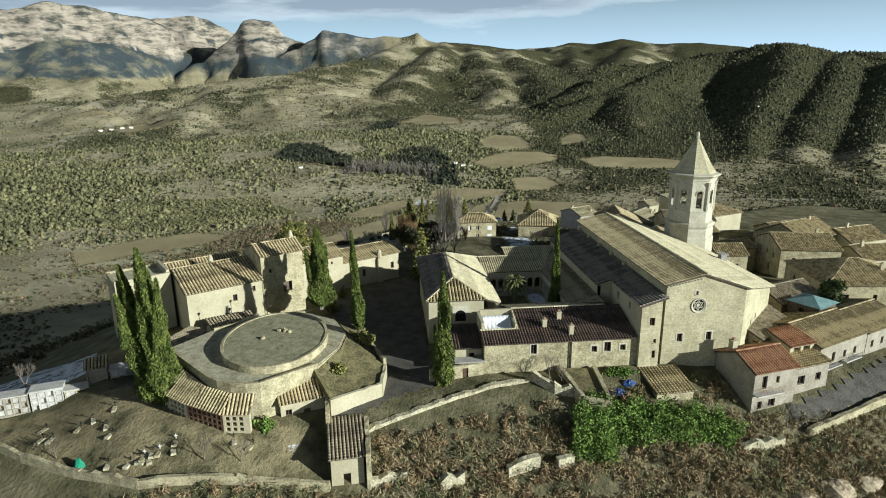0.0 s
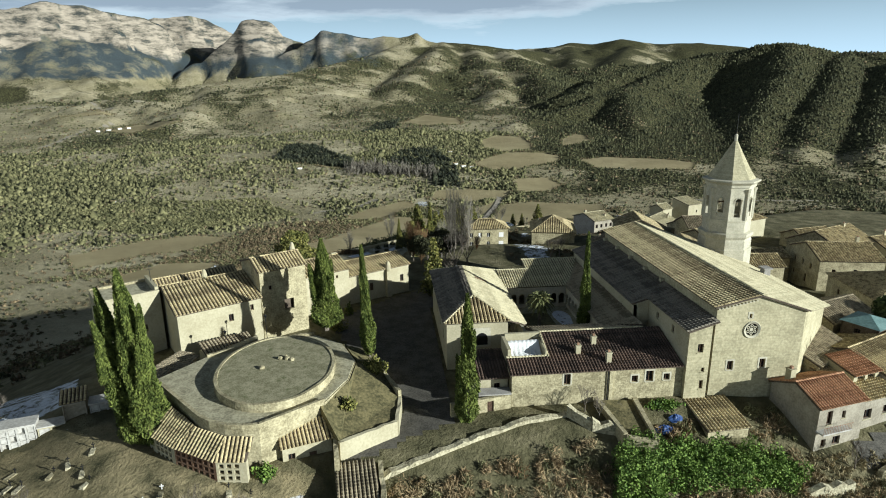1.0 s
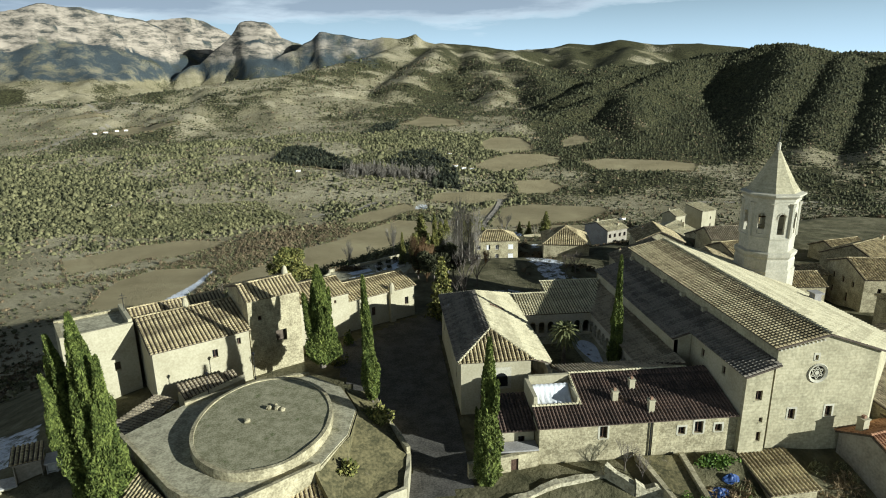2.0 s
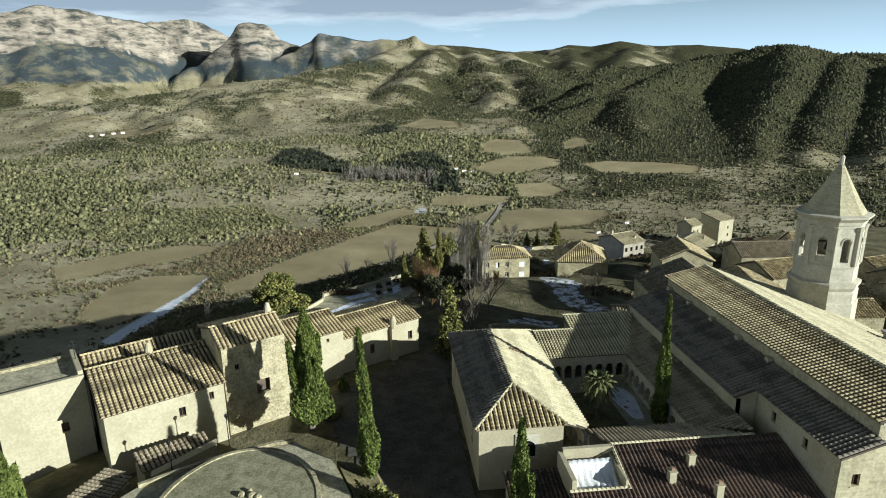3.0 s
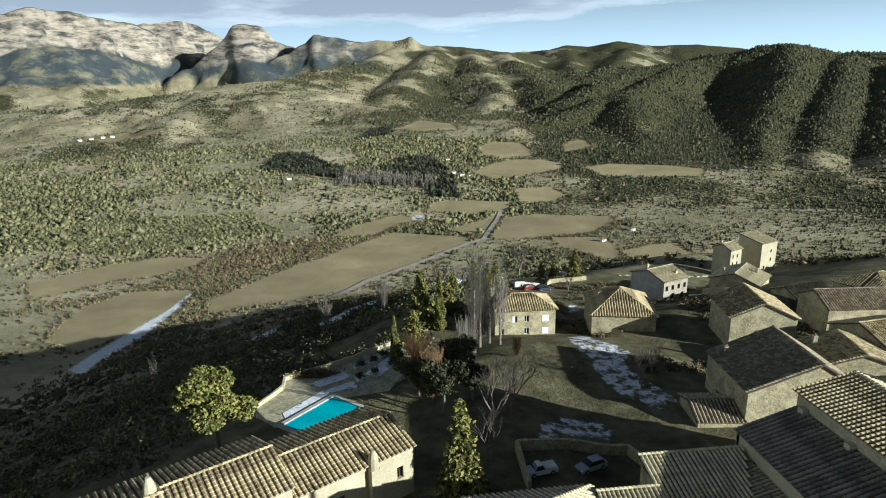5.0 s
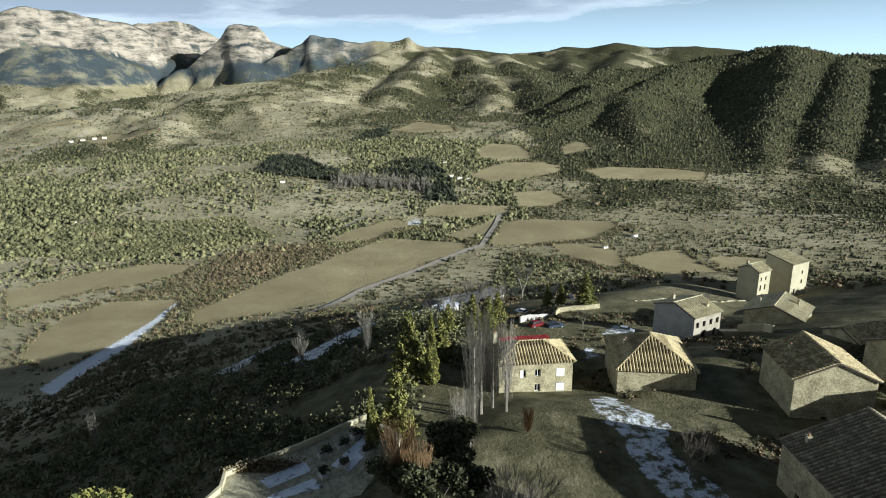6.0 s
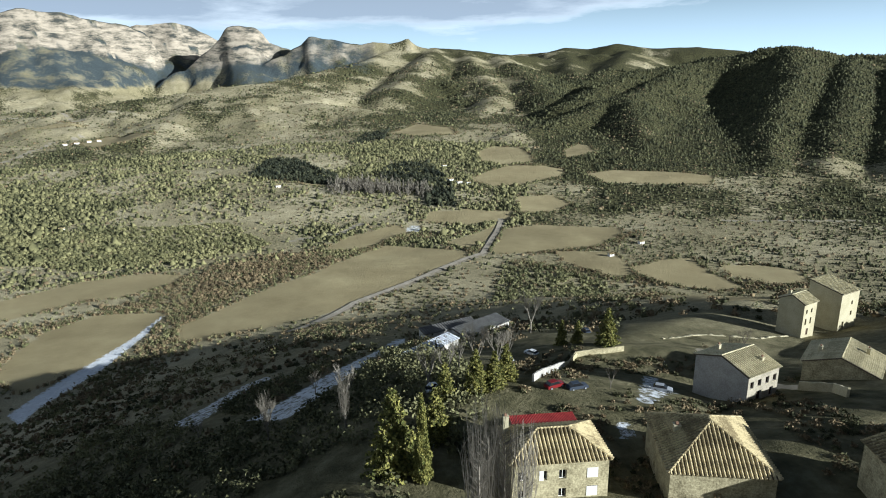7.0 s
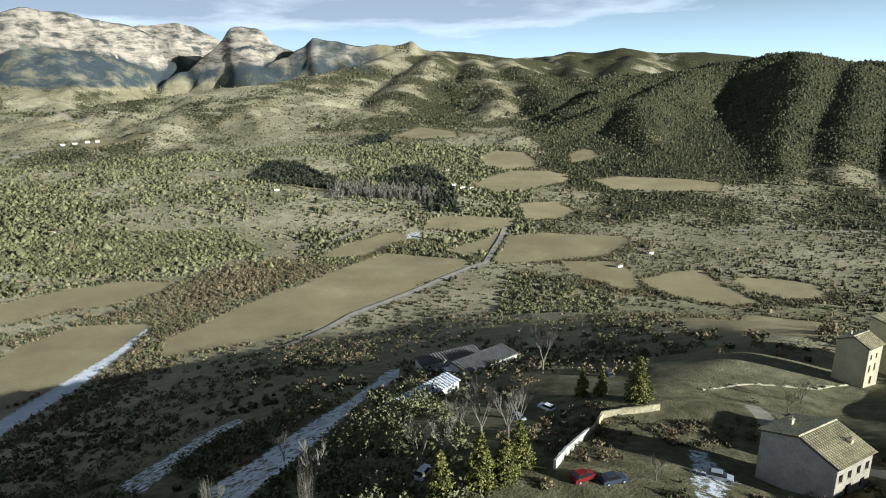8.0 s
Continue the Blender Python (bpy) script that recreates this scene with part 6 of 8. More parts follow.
# ---------------------------------------------------------------- village east of the church
VH = "village houses"
red = house("village_house", "white village house with an orange tile roof and balcony", 65.0, 101.8, 12, 8.6, 8.6, -16.5, -6.6, 1.9, CREAM, ORANGE_TILE, "gable",
            {"f": [(1.6, 7.0, 1.0, 2.2), (4.4, 7.6, 0.7, 1.2), (1.2, 3.4, 0.9, 1.3), (3.4, 3.4, 1.4, 1.4)]}, rows=True, spacing=0.5, group=VH, chimneys=((1.2, 6.6, -5.2, dict(h=1.5, w=1.0)),))
part("balcony", merge(box(-0.2, -1.3, -10.2, 5.2, -0.004, -10.0)), CONCRETE, red)
part("railing", merge(box(-0.2, -1.3, -9.0, 5.2, -1.25, -8.95), *[box(-0.2 + 0.3 * k, -1.29, -9.998, -0.16 + 0.3 * k, -1.26, -9.0) for k in range(18)]), TERRACOTTA, red, "rust red iron railing")
house("village_house", "white stepped house with a loggia and small red roof", 73.6, 104.6, 14, 8.0, 9.0, -16.0, -7.6, 1.6, CREAM, TILE, "pent",
           {"f": [(1.2, 5.2, 1.6, 1.6), (5.2, 5.4, 1.2, 1.4), (0.6, 1.4, 2.0, 2.2, "open"), (4.6, 1.4, 1.2, 2.0, "door")]}, rows=True, spacing=0.5, group=VH)
house("village_house", "upper loggia house with an orange tiled roof", 75.4, 108.6, 14, 5.4, 5.0, -12.0, -5.6, 1.2, PLASTER, ORANGE_TILE, "pent", {"f": [(0.8, 5.0, 1.6, 1.1, "open"), (3.0, 5.0, 1.6, 1.1, "open")]}, rows=True, spacing=0.5, group=VH)
h3 = house("village_house", "long white house with beige tiles and two balconies", 81.6, 109.2, 23, 14.5, 12.5, -15.5, -6.4, 2.2, CREAM, TILE, "gable",
           {"f": [(1.0, 5.4, 1.0, 2.0), (3.8, 5.4, 1.0, 2.0), (7.4, 5.6, 0.9, 1.4), (10.6, 5.6, 0.9, 1.4), (1.4, 2.0, 1.0, 1.8), (4.4, 1.6, 1.2, 2.2, "door"), (8.4, 2.0, 1.0, 1.6), (11.6, 1.6, 1.2, 2.2, "door")]}, rows=True, spacing=0.55, group=VH)
for u in (0.6, 6.8):
    part("balcony", box(u, -1.2, -10.4, u + 4.8, -0.004, -10.2), CONCRETE, h3)
    part("railing", merge(box(u, -1.2, -9.3, u + 4.8, -1.15, -9.25), *[box(u + 0.3 * k, -1.19, -10.198, u + 0.04 + 0.3 * k, -1.16, -9.3) for k in range(17)]), IRON, h3)
house("village_house", "long white house with beige tiles beside the street", 95.2, 115.0, 23, 13.0, 12.5, -15.0, -6.8, 2.0, CREAM, TILE, "gable",
      {"f": [(1.6, 5.0, 0.9, 1.4), (5.0, 5.0, 0.9, 1.4), (8.6, 5.0, 0.9, 1.4), (2.4, 1.4, 1.1, 2.1, "door"), (7.4, 1.6, 1.0, 1.5)]}, rows=True, spacing=0.55, group=VH)
turret = thing("roof_turret", "glazed roof room with a blue green sheet roof", "turret", pose(88.4, 119.6, 0, 0, 0, 27))
for a, b in (((0, 0), (6.4, 0)), ((6.4, 0), (6.4, 6.0)), ((6.4, 6.0), (0, 6.0)), ((0, 6.0), (0, 0))):
    wall_side(turret, a, b, -9.0, -3.4, [(0.7, 3.6, 1.2, 1.4), (2.6, 3.6, 1.2, 1.4), (4.4, 3.6, 1.0, 1.4)] if a == (6.4, 0) else [(2.2, 3.8, 1.0, 0.9)], BED, 0.3)
part("roof", ([(-0.4, -0.4, -3.4), (6.8, -0.4, -3.4), (6.8, 6.4, -3.4), (-0.4, 6.4, -3.4), (3.2, 3.0, -2.2)], [(0, 1, 4), (1, 2, 4), (2, 3, 4), (3, 0, 4), (3, 2, 1, 0)]), COPPER, turret)
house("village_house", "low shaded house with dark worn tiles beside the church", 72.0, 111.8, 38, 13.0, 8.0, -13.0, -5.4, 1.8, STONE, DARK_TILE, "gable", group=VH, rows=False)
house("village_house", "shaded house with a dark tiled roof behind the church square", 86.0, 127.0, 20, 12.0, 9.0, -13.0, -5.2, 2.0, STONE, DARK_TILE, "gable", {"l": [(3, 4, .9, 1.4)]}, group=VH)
house("village_house", "broad stone house with a hipped clay tile roof", 101.6, 134.8, -8, 20.0, 18.0, -14.5, -4.6, 3.4, STONE, TILE, "hip", {"l": [(4, 6.6, .9, 1.3), (9, 6.6, .9, 1.3), (14, 6.6, .9, 1.3)], "f": [(4, 6.6, .9, 1.3), (10, 6.6, .9, 1.3)]}, group=VH, spacing=0.62, chimneys=((14, 5, -2.8),))
house("village_house", "tall stone house with a wide tiled roof and rows of windows", 108.8, 161.6, -10, 15.0, 15.0, -15.0, -4.4, 2.6, STONE, TILE, "gable", {"l": [(2.5, 7.4, .9, 1.4), (6.5, 7.4, .9, 1.4), (10.5, 7.4, .9, 1.4), (2.5, 4, .9, 1.4), (8.5, 3.4, 1.0, 2.2)], "f": [(3, 7.2, .9, 1.3), (8, 7.2, .9, 1.3)]}, group=VH, spacing=0.62, chimneys=((12, 7.5, -2.0),))
house("village_house", "narrow dark stone house behind the bell tower", 92.0, 162.6, -6, 8.0, 9.0, -14.0, -5.6, 1.8, STONE, TILE, "gable", {"f": [(2.4, 5.0, .8, 1.2), (5, 5.0, .8, 1.2)]}, group=VH)
house("village_house", "low house with broken beige tiles behind the bell tower", 101.0, 172.0, 8, 8.5, 7.0, -15.0, -7.0, 1.6, STONE, TILE, "gable", group=VH)
house("village_house", "large house with a steep beige tiled roof", 126.0, 176.4, 24, 17.0, 15.0, -19.0, -6.6, 3.6, STONE, TILE, "gable", {"f": [(4, 8, 1, 1.4), (9, 8, 1, 1.4)]}, group=VH, chimneys=((13, 7, -3.8),))
house("village_house", "row house with tiled roof on the village edge", 142.0, 178.0, 14, 15.0, 12.0, -20.0, -8.2, 2.8, PLASTER, TILE, "gable", {"f": [(3, 7, 1, 1.4), (8, 7, 1, 1.4)]}, group=VH, chimneys=((5, 6, -5.6),))
house("village_house", "house with striped beige tiles above the square", 128.0, 156.0, 4, 14.0, 11.0, -16.0, -6.4, 2.4, PLASTER, TILE, "gable", {"f": [(3, 6, 1, 1.4), (9, 6, 1, 1.4)]}, group=VH, chimneys=((3, 5, -4.2),))
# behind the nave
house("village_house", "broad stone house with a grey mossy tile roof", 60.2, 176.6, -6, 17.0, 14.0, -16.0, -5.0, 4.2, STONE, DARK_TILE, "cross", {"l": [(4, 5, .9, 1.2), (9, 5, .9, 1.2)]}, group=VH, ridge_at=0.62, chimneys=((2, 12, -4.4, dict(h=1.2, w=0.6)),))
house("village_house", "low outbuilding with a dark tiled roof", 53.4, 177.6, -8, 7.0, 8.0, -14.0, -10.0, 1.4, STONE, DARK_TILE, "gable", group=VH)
house("village_house", "stone house with a sunlit beige roof", 82.6, 190.0, -14, 14.0, 11.0, -18.0, -9.0, 2.4, STONE, TILE, "cross", group=VH, chimneys=((2, 8, -8.2),))
house("village_house", "stone house with a low hipped tile roof", 98.0, 193.0, 8, 13.0, 13.0, -19.0, -8.2, 2.6, STONE, TILE, "gable", group=VH, chimneys=((10, 7, -7.0),))
house("village_house", "stone barn with a half dark half pale tiled roof", 77.6, 210.0, -12, 13.0, 12.6, -19.5, -7.4, 3.0, STONE, TILE, "cross", {"l": [(4, 4, .8, 1.2)], "f": [(5, 4, 1, 1.4)]}, group=VH, chimneys=((3, 9, -6.6, dict(h=1.3, w=0.7)),))
house("village_house", "house with brown grey tiles and chimneys", 103.0, 214.6, -4, 17.0, 11.0, -20.0, -9.0, 2.6, STONE, DARK_TILE, "gable", group=VH, chimneys=((3, 5, -8.2), (13, 5, -8.2)))
house("village_house", "house with a warm ochre hipped roof", 124.0, 222.0, 22, 15.0, 13.0, -22.0, -9.6, 2.8, PLASTER, TILE, "hip", group=VH, chimneys=((8, 9, -9.0),))
house("village_house", "low stone house with ochre tiles", 112.0, 236.0, 10, 12.0, 9.0, -24.0, -15.0, 2.0, STONE, TILE, "gable", group=VH)
house("village_house", "low stone house on the eastern lane", 138.0, 206.0, 12, 13.0, 10.0, -22.0, -12.0, 2.2, STONE, TILE, "gable", group=VH)
# north of the cloister
hA = house("village_house", "two storey stone house with white shutters and hipped roof", 31.9, 227.6, -1, 14.0, 9.4, -18.0, -10.3, 2.3, STONE, TILE, "hip",
           {"f": [(1.0, 4.9, 1.1, 1.5), (4.0, 4.9, 1.1, 1.5), (6.8, 4.9, 1.1, 1.5), (10.9, 4.9, 1.5, 1.5), (1.0, 1.9, 1.1, 1.5), (6.8, 1.9, 1.1, 1.5), (10.9, 1.9, 1.6, 1.6)], "r": [(4, 4.9, 1, 1.4)]}, group=VH, surround=None, framed=WHITE_PAINT, rows=True, chimneys=((0.6, 7.6, -9.0, dict(h=1.8, w=0.8)),))
for u, v in ((4.0, 4.9), (10.9, 4.9), (10.9, 1.9)):
    part("shutter", box(u - 0.04, -0.06, -18.0 + v - 0.04, u + (1.54 if u > 9 else 0.6), -0.004, -18.0 + v + 1.54), WHITE_PAINT, hA, "white roller shutter")
ridges = [(2.2 + 0.125 * k, y, -10.6 + 0.07 * (k % 2)) for k in range(85) for y in (10.2, 13.4)]
part("red_roof", merge((ridges, [(2 * k, 2 * k + 2, 2 * k + 3, 2 * k + 1) for k in range(84)]), box(2.2, 10.2, -10.8, 12.7, 13.4, -10.61)), CRIMSON, hA, "crimson sheet roof on the rear annex")
part("annex_wall", box(2.4, 9.41, -18.0, 12.5, 13.2, -10.81), STONE, hA)
house("village_house", "square stone house with a large pyramid tile roof", 53.3, 224.0, -13, 14.0, 15.2, -19.5, -10.9, 3.9, STONE, TILE, "hip", {"l": [(6, 3, 1, 1.4)], "f": [(3, 3.2, .9, 1.2)]}, group=VH, rows=True, chimneys=((2.6, 8.0, -9.6, dict(h=1.3, w=0.9)),))
hC = house("village_house", "tall three storey house with a cream balconied front", 87.0, 258.3, 22.5, 9.8, 12.6, -28.5, -16.5, 2.1, GREY_RENDER, PALE_TILE, "gable",
           {"f": [(0.7, 9.2, 1.1, 1.5), (3.1, 9.2, 1.1, 1.5), (5.6, 9.2, 1.1, 1.5), (8.0, 9.2, 1.1, 1.5), (3.0, 6.0, 1.6, 2.2), (7.2, 6.0, 1.2, 2.0), (1.0, 2.0, 1.0, 2.2, "door"), (4.2, 1.8, 2.6, 2.4, "open"), (7.8, 2.0, 1.2, 1.6)]}, group=VH, rows=True, chimneys=((7.4, 2.4, -16.2, dict(h=1.4, w=0.7)), (4.0, 10.2, -15.8)))
part("front_plaster", pierced(9.8, 11.9, [(0.7, 9.2, 1.8, 10.7), (3.1, 9.2, 4.2, 10.7), (5.6, 9.2, 6.7, 10.7), (8.0, 9.2, 9.1, 10.7), (3.0, 6.0, 4.6, 8.2), (7.2, 6.0, 8.4, 8.0), (1.0, 2.0, 2.0, 4.2), (4.2, 1.8, 6.8, 4.2), (7.8, 2.0, 9.0, 3.6)], 0.05), CREAM, hC, "cream plaster front").matrix_basis = Matrix.Translation((0, -0.06, -28.5))
for u in (2.4, 6.4):
    part("balcony", box(u, -1.0, -22.8, u + 2.5, -0.07, -22.6), CONCRETE, hC)
    part("railing", merge(box(u, -1.0, -21.7, u + 2.5, -0.95, -21.65), *[box(u + 0.25 * k, -0.99, -22.598, u + 0.04 + 0.25 * k, -0.96, -21.7) for k in range(10)]), IRON, hC)
house("village_house", "rubble stone house with a half sunlit tiled roof", 107.6, 270.0, -46, 14.0, 13.0, -31.0, -19.8, 2.6, STONE, PALE_TILE, "cross", {"f": [(8.0, 7.2, 1.1, 1.1), (6.8, 2.6, 1.6, 2.2, "open"), (12, 6, .9, 1.1)]}, group=VH, rows=True, chimneys=((2.4, 5, -19.0), (11, 9, -18.6)))
house("village_house", "dark roofed barn below the lane", 107.2, 243.6, -42, 12.0, 10.0, -30.0, -20.4, 2.2, STONE, DARK_TILE, "cross", group=VH)
house("village_house", "narrow cream house on the village edge", 142.6, 316.0, 24, 6.8, 8.0, -38.0, -25.6, 2.0, PLASTER, PALE_TILE, "gable", {"f": [(1.2, 9.2, .8, 1.3), (3.8, 9.2, .8, 1.3), (1.2, 5.6, .8, 2), (3.8, 5.6, .8, 2), (2.4, 2, 1.2, 2.2, "door")]}, group=VH, chimneys=((2, 6, -24.6),))
house("village_house", "tall narrow tower house on the village edge", 158.0, 320.0, 22, 9.6, 10.5, -40.0, -24.6, 2.2, PLASTER, PALE_TILE, "pent", {"f": [(5.6, 11.2, .9, 1.3), (5.8, 7.6, .9, 1.4), (2.0, 4, 1, 2)]}, group=VH)

# pool terrace behind the palace
pool = thing("swimming_pool", "turquoise swimming pool with a pale stone surround", "pool", pose(-4.4, 179.6, -9.0, 0, 0, 47.7))
part("water", box(0, 0, -0.5, 10.4, 6.1, -0.15), WATER, pool)
part("coping", merge(box(-0.7, -0.7, -0.8, 11.1, -0.004, 0.05), box(-0.7, 6.104, -0.8, 11.1, 6.8, 0.05), box(-0.7, 0, -0.8, -0.004, 6.1, 0.05), box(10.404, 0, -0.8, 11.1, 6.1, 0.05)), CONCRETE, pool)
tagged(new("pool_terrace", mesh_of(*prism([(0, 178), (6, 190), (13, 205), (8.5, 211), (-1, 204), (-10.6, 198.5), (-10.5, 195.5), (-14, 189.5), (-8, 180)], -22.0, -9.25), PAVING)), "paved terrace round the swimming pool", "terrace", kind="structure")
for outline2 in ([(-8.9, 185.8), (-2.0, 193.2), (2.5, 194.5), (1.0, 196.5), (-4.0, 193.8), (-9.5, 187.4)], [(5.5, 197.5), (10.0, 204.5), (8.0, 206.5), (3.0, 199.0)], [(-4.5, 195.2), (0.5, 198.2), (-0.6, 200.4), (-6.0, 197.0)]):
    tagged(new("snow_patch", mesh_of(*prism(outline2, -9.3, -9.17), SNOW)), "snow on the pool terrace paving", "snow", kind="structure")
rough_wall("pool_wall", "low plastered wall round the pool terrace", [(-14.0, 189.5), (-10.6, 195.4), (-10.7, 198.6), (-1.0, 204.2), (8.4, 211.2)], 0.8, 0.4, PLASTER, 0.08, top=-8.5, sink=6)


def planter(x, y, turn, w):
    ob = thing("planter", "low stone planter with a clipped shrub on the pool terrace", "planter", pose(x, y, -9.25, 0, 0, turn), "terrace planters")
    part("trough", merge(box(0, 0, 0, w, 0.16, 0.6), box(0, 0.84, 0, w, 1.0, 0.6), box(0, 0.164, 0, 0.16, 0.836, 0.6), box(w - 0.16, 0.164, 0, w, 0.836, 0.6)), CONCRETE, ob)
    part("soil", box(0.17, 0.17, 0, w - 0.17, 0.83, 0.5), BED, ob)
    return ob


for x, y, turn, w in ((1.5, 200.6, 34, 2.2), (4.0, 202.4, 30, 1.8), (6.0, 204.6, 38, 2.0), (3.0, 196.4, 120, 1.6), (7.6, 200.4, 40, 2.0), (4.9, 197.8, 60, 1.5)):
    planter(x, y, turn, w)
rough_wall("court_wall", "dark stone wall round the snowy yard", [(24.0, 164.0), (24.4, 173.0), (40.0, 172.0), (44.0, 160.0)], 1.6, 0.5, STONE, 0.1)
rough_wall("garden_wall", "pale plastered garden wall on the north slope", [(45.0, 265.8), (53.0, 279.0), (58.6, 287.6)], 1.7, 0.4, GREY_RENDER, 0.05)
rough_wall("garden_wall", "grey garden wall above the lane", [(58.6, 287.6), (64.6, 296.0), (78.0, 297.6)], 1.5, 0.4, STONE, 0.1)
rough_wall("gate_wall", "pale stone gate wall beside the path", [(101.0, 262.0), (104.6, 257.0), (103.2, 251.6)], 2.0, 0.5, PLASTER, 0.1)
rough_wall("lane_wall", "low stone wall of blocks along the lane", [(96.0, 312.0), (112.0, 316.0), (128.0, 314.0), (140.0, 318.0)], 0.35, 0.5, RUIN, 0.4)
rough_wall("road_wall", "rubble retaining wall under the village road", [(73.0, 98.4), (84.0, 101.8), (98.0, 106.4)], 1.2, 0.7, STONE, 0.2)
draped("village_road", "grey village road along the hill edge", [(72.0, 99.4), (84.0, 102.8), (100.0, 108.0), (112.0, 116.0), (110.0, 119.0), (96.0, 112.0), (80.0, 105.0), (72.0, 102.4)], 0.15, STREET, "road", 1.2)

# farm sheds on the slope
house("long_shed", "long low shed with a pale sheet roof", 33.0, 398.0, 22, 26.0, 6.0, ground_at(45, 404) - 3, ground_at(45, 404) + 2.4, 0.8, CONCRETE, SHEET, "pent", spacing=1.2, category="shed")
house("long_shed", "long grey shed with a sheet roof", 46.0, 368.0, 34, 24.0, 8.0, ground_at(55, 378) - 3, ground_at(55, 378) + 3.0, 1.0, CONCRETE, SHEET, "pent", spacing=1.2, category="shed")
house("snowy_shed", "low shed with snow on its roof", 22.0, 326.0, 42, 24.0, 5.0, ground_at(30, 338) - 3, ground_at(30, 338) + 1.8, 0.7, CONCRETE, SNOW, "pent", spacing=1.2, category="shed")


# ---------------------------------------------------------------- cars
def car(x, y, turn, paint, label, pickup=False, z=None):
    """A car standing on the ground, its nose along the turned x axis."""
    g = ground_at(x, y) + 0.02 if z is None else z
    ob = thing("car", label, "car", pose(x, y, g, 0, 0, turn), "parked cars")
    L2, W2 = 2.1, 0.85
    lower = [(-L2, 0.35), (-L2 + 0.05, 0.85), (-1.5, 0.95), (1.0, 0.92), (L2 - 0.1, 0.75), (L2, 0.4), (L2 - 0.05, 0.28), (-L2 + 0.05, 0.28)]
    def loft(profile, w0, w1):
        n = len(profile)
        top = max(p[1] for p in profile)
        v = [(px3, s * (w1 if pz > top - 0.12 else w0), pz) for s in (-1, 1) for px3, pz in profile]
        return v, [tuple(range(n)), tuple(range(2 * n - 1, n - 1, -1))] + [(k, n + k, n + (k + 1) % n, (k + 1) % n) for k in range(n)]
    part("body", loft(lower, W2, W2 * 0.97), paint, ob)
    cab = [(-0.2, 0.94), (0.1, 1.45), (0.7, 1.45), (1.2, 0.94)] if pickup else [(-1.75, 0.95), (-1.3, 1.42), (0.3, 1.45), (1.05, 0.94)]
    glass = part("cabin", loft(cab, W2 * 0.92, W2 * 0.74), GLASS, ob, "dark car windows")
    roofp = [(cab[1][0] - 0.05, cab[1][1] + 0.004), (cab[1][0] - 0.02, cab[1][1] + 0.06), (cab[2][0] + 0.02, cab[2][1] + 0.06), (cab[2][0] + 0.05, cab[2][1] + 0.004)]
    part("roof", loft(roofp, W2 * 0.76, W2 * 0.72), paint, ob)
    if pickup:
        part("cargo_cover", box(-1.95, -0.78, 0.951, -0.25, 0.78, 1.06), WHITE_PAINT, ob)
    for wx in (-1.3, 1.35):
        for wy in (-0.82, 0.82):
            wheel = part("wheel", shifted(lathe([(0.26, -0.1), (0.32, -0.08), (0.32, 0.08), (0.26, 0.1)], 14), pose(0, 0, 0, 90, 0, 0)), RUBBER, ob)
            wheel.location = (wx, wy, 0.32)
            part("rim", shifted(lathe([(0.18, -0.115), (0.18, 0.115)], 10), pose(0, 0, 0, 90, 0, 0)), CAR_GREY, wheel)
    for wy in (-0.6, 0.6):
        part("headlight", box(L2 - 0.12, wy - 0.15, 0.55, L2 - 0.02, wy + 0.15, 0.68), WHITE_PAINT, ob)
    return ob


car(26.4, 167.6, 190, CAR_WHITE, "white pickup parked in the shaded yard", True)
car(33.4, 168.2, 200, CAR_GREY, "silver car parked in the shaded yard")
car(47.6, 302.6, 120, CAR_GREY, "silver car parked under bare trees")
car(56.0, 308.6, 130, CAR_WHITE, "white car parked beside the garden")
car(48.4, 262.0, 20, CAR_RED, "red car parked beside the garden wall")
car(52.8, 261.2, 10, CAR_DARK, "dark car parked beside the garden wall")
car(72.8, 265.6, 330, CAR_GREY, "grey car parked on the snowy yard")
car(24.6, 270.8, 60, CAR_WHITE, "white car parked below the trees")
car(80.7, 334.0, 100, CAR_DARK, "dark car parked on the lane")


# ---------------------------------------------------------------- plants
rng = np.random.RandomState(11)


def raw_mesh(verts, faces, mat, smooth=False):
    """A mesh from arrays; all faces have the same number of corners."""
    me = bpy.data.meshes.new("mesh")
    verts, faces = np.asarray(verts, np.float32), np.asarray(faces, np.int32)
    me.vertices.add(len(verts))
    me.vertices.foreach_set("co", verts.ravel())
    me.loops.add(faces.size)
    me.loops.foreach_set("vertex_index", faces.ravel())
    me.polygons.add(len(faces))
    me.polygons.foreach_set("loop_start", np.arange(0, faces.size, faces.shape[1], dtype=np.int32))
    if smooth:
        me.polygons.foreach_set("use_smooth", np.ones(len(faces), bool))
    me.materials.append(mat)
    me.update(calc_edges=True)
    return me


def leaves(points, size, mat, upright=0.0, long=1.6):
    """A spray of small leaf tufts, one bent diamond at each point."""
    p = np.asarray(points, float)
    n = len(p)
    a = rng.normal(size=(n, 3))
    a[:, 2] = a[:, 2] * (1 - upright) + upright * 1.6
    a /= np.linalg.norm(a, axis=1)[:, None]
    b = np.cross(a, rng.normal(size=(n, 3)))
    b /= np.linalg.norm(b, axis=1)[:, None]
    c = np.cross(a, b)
    s = (size * rng.uniform(0.6, 1.3, n))[:, None]
    quad = np.stack([p - a * s * long / 2, p + b * s / 2 + c * s * 0.15, p + a * s * long / 2, p - b * s / 2 + c * s * 0.15], 1)
    return raw_mesh(quad.reshape(-1, 3), np.arange(4 * n).reshape(-1, 4), mat)


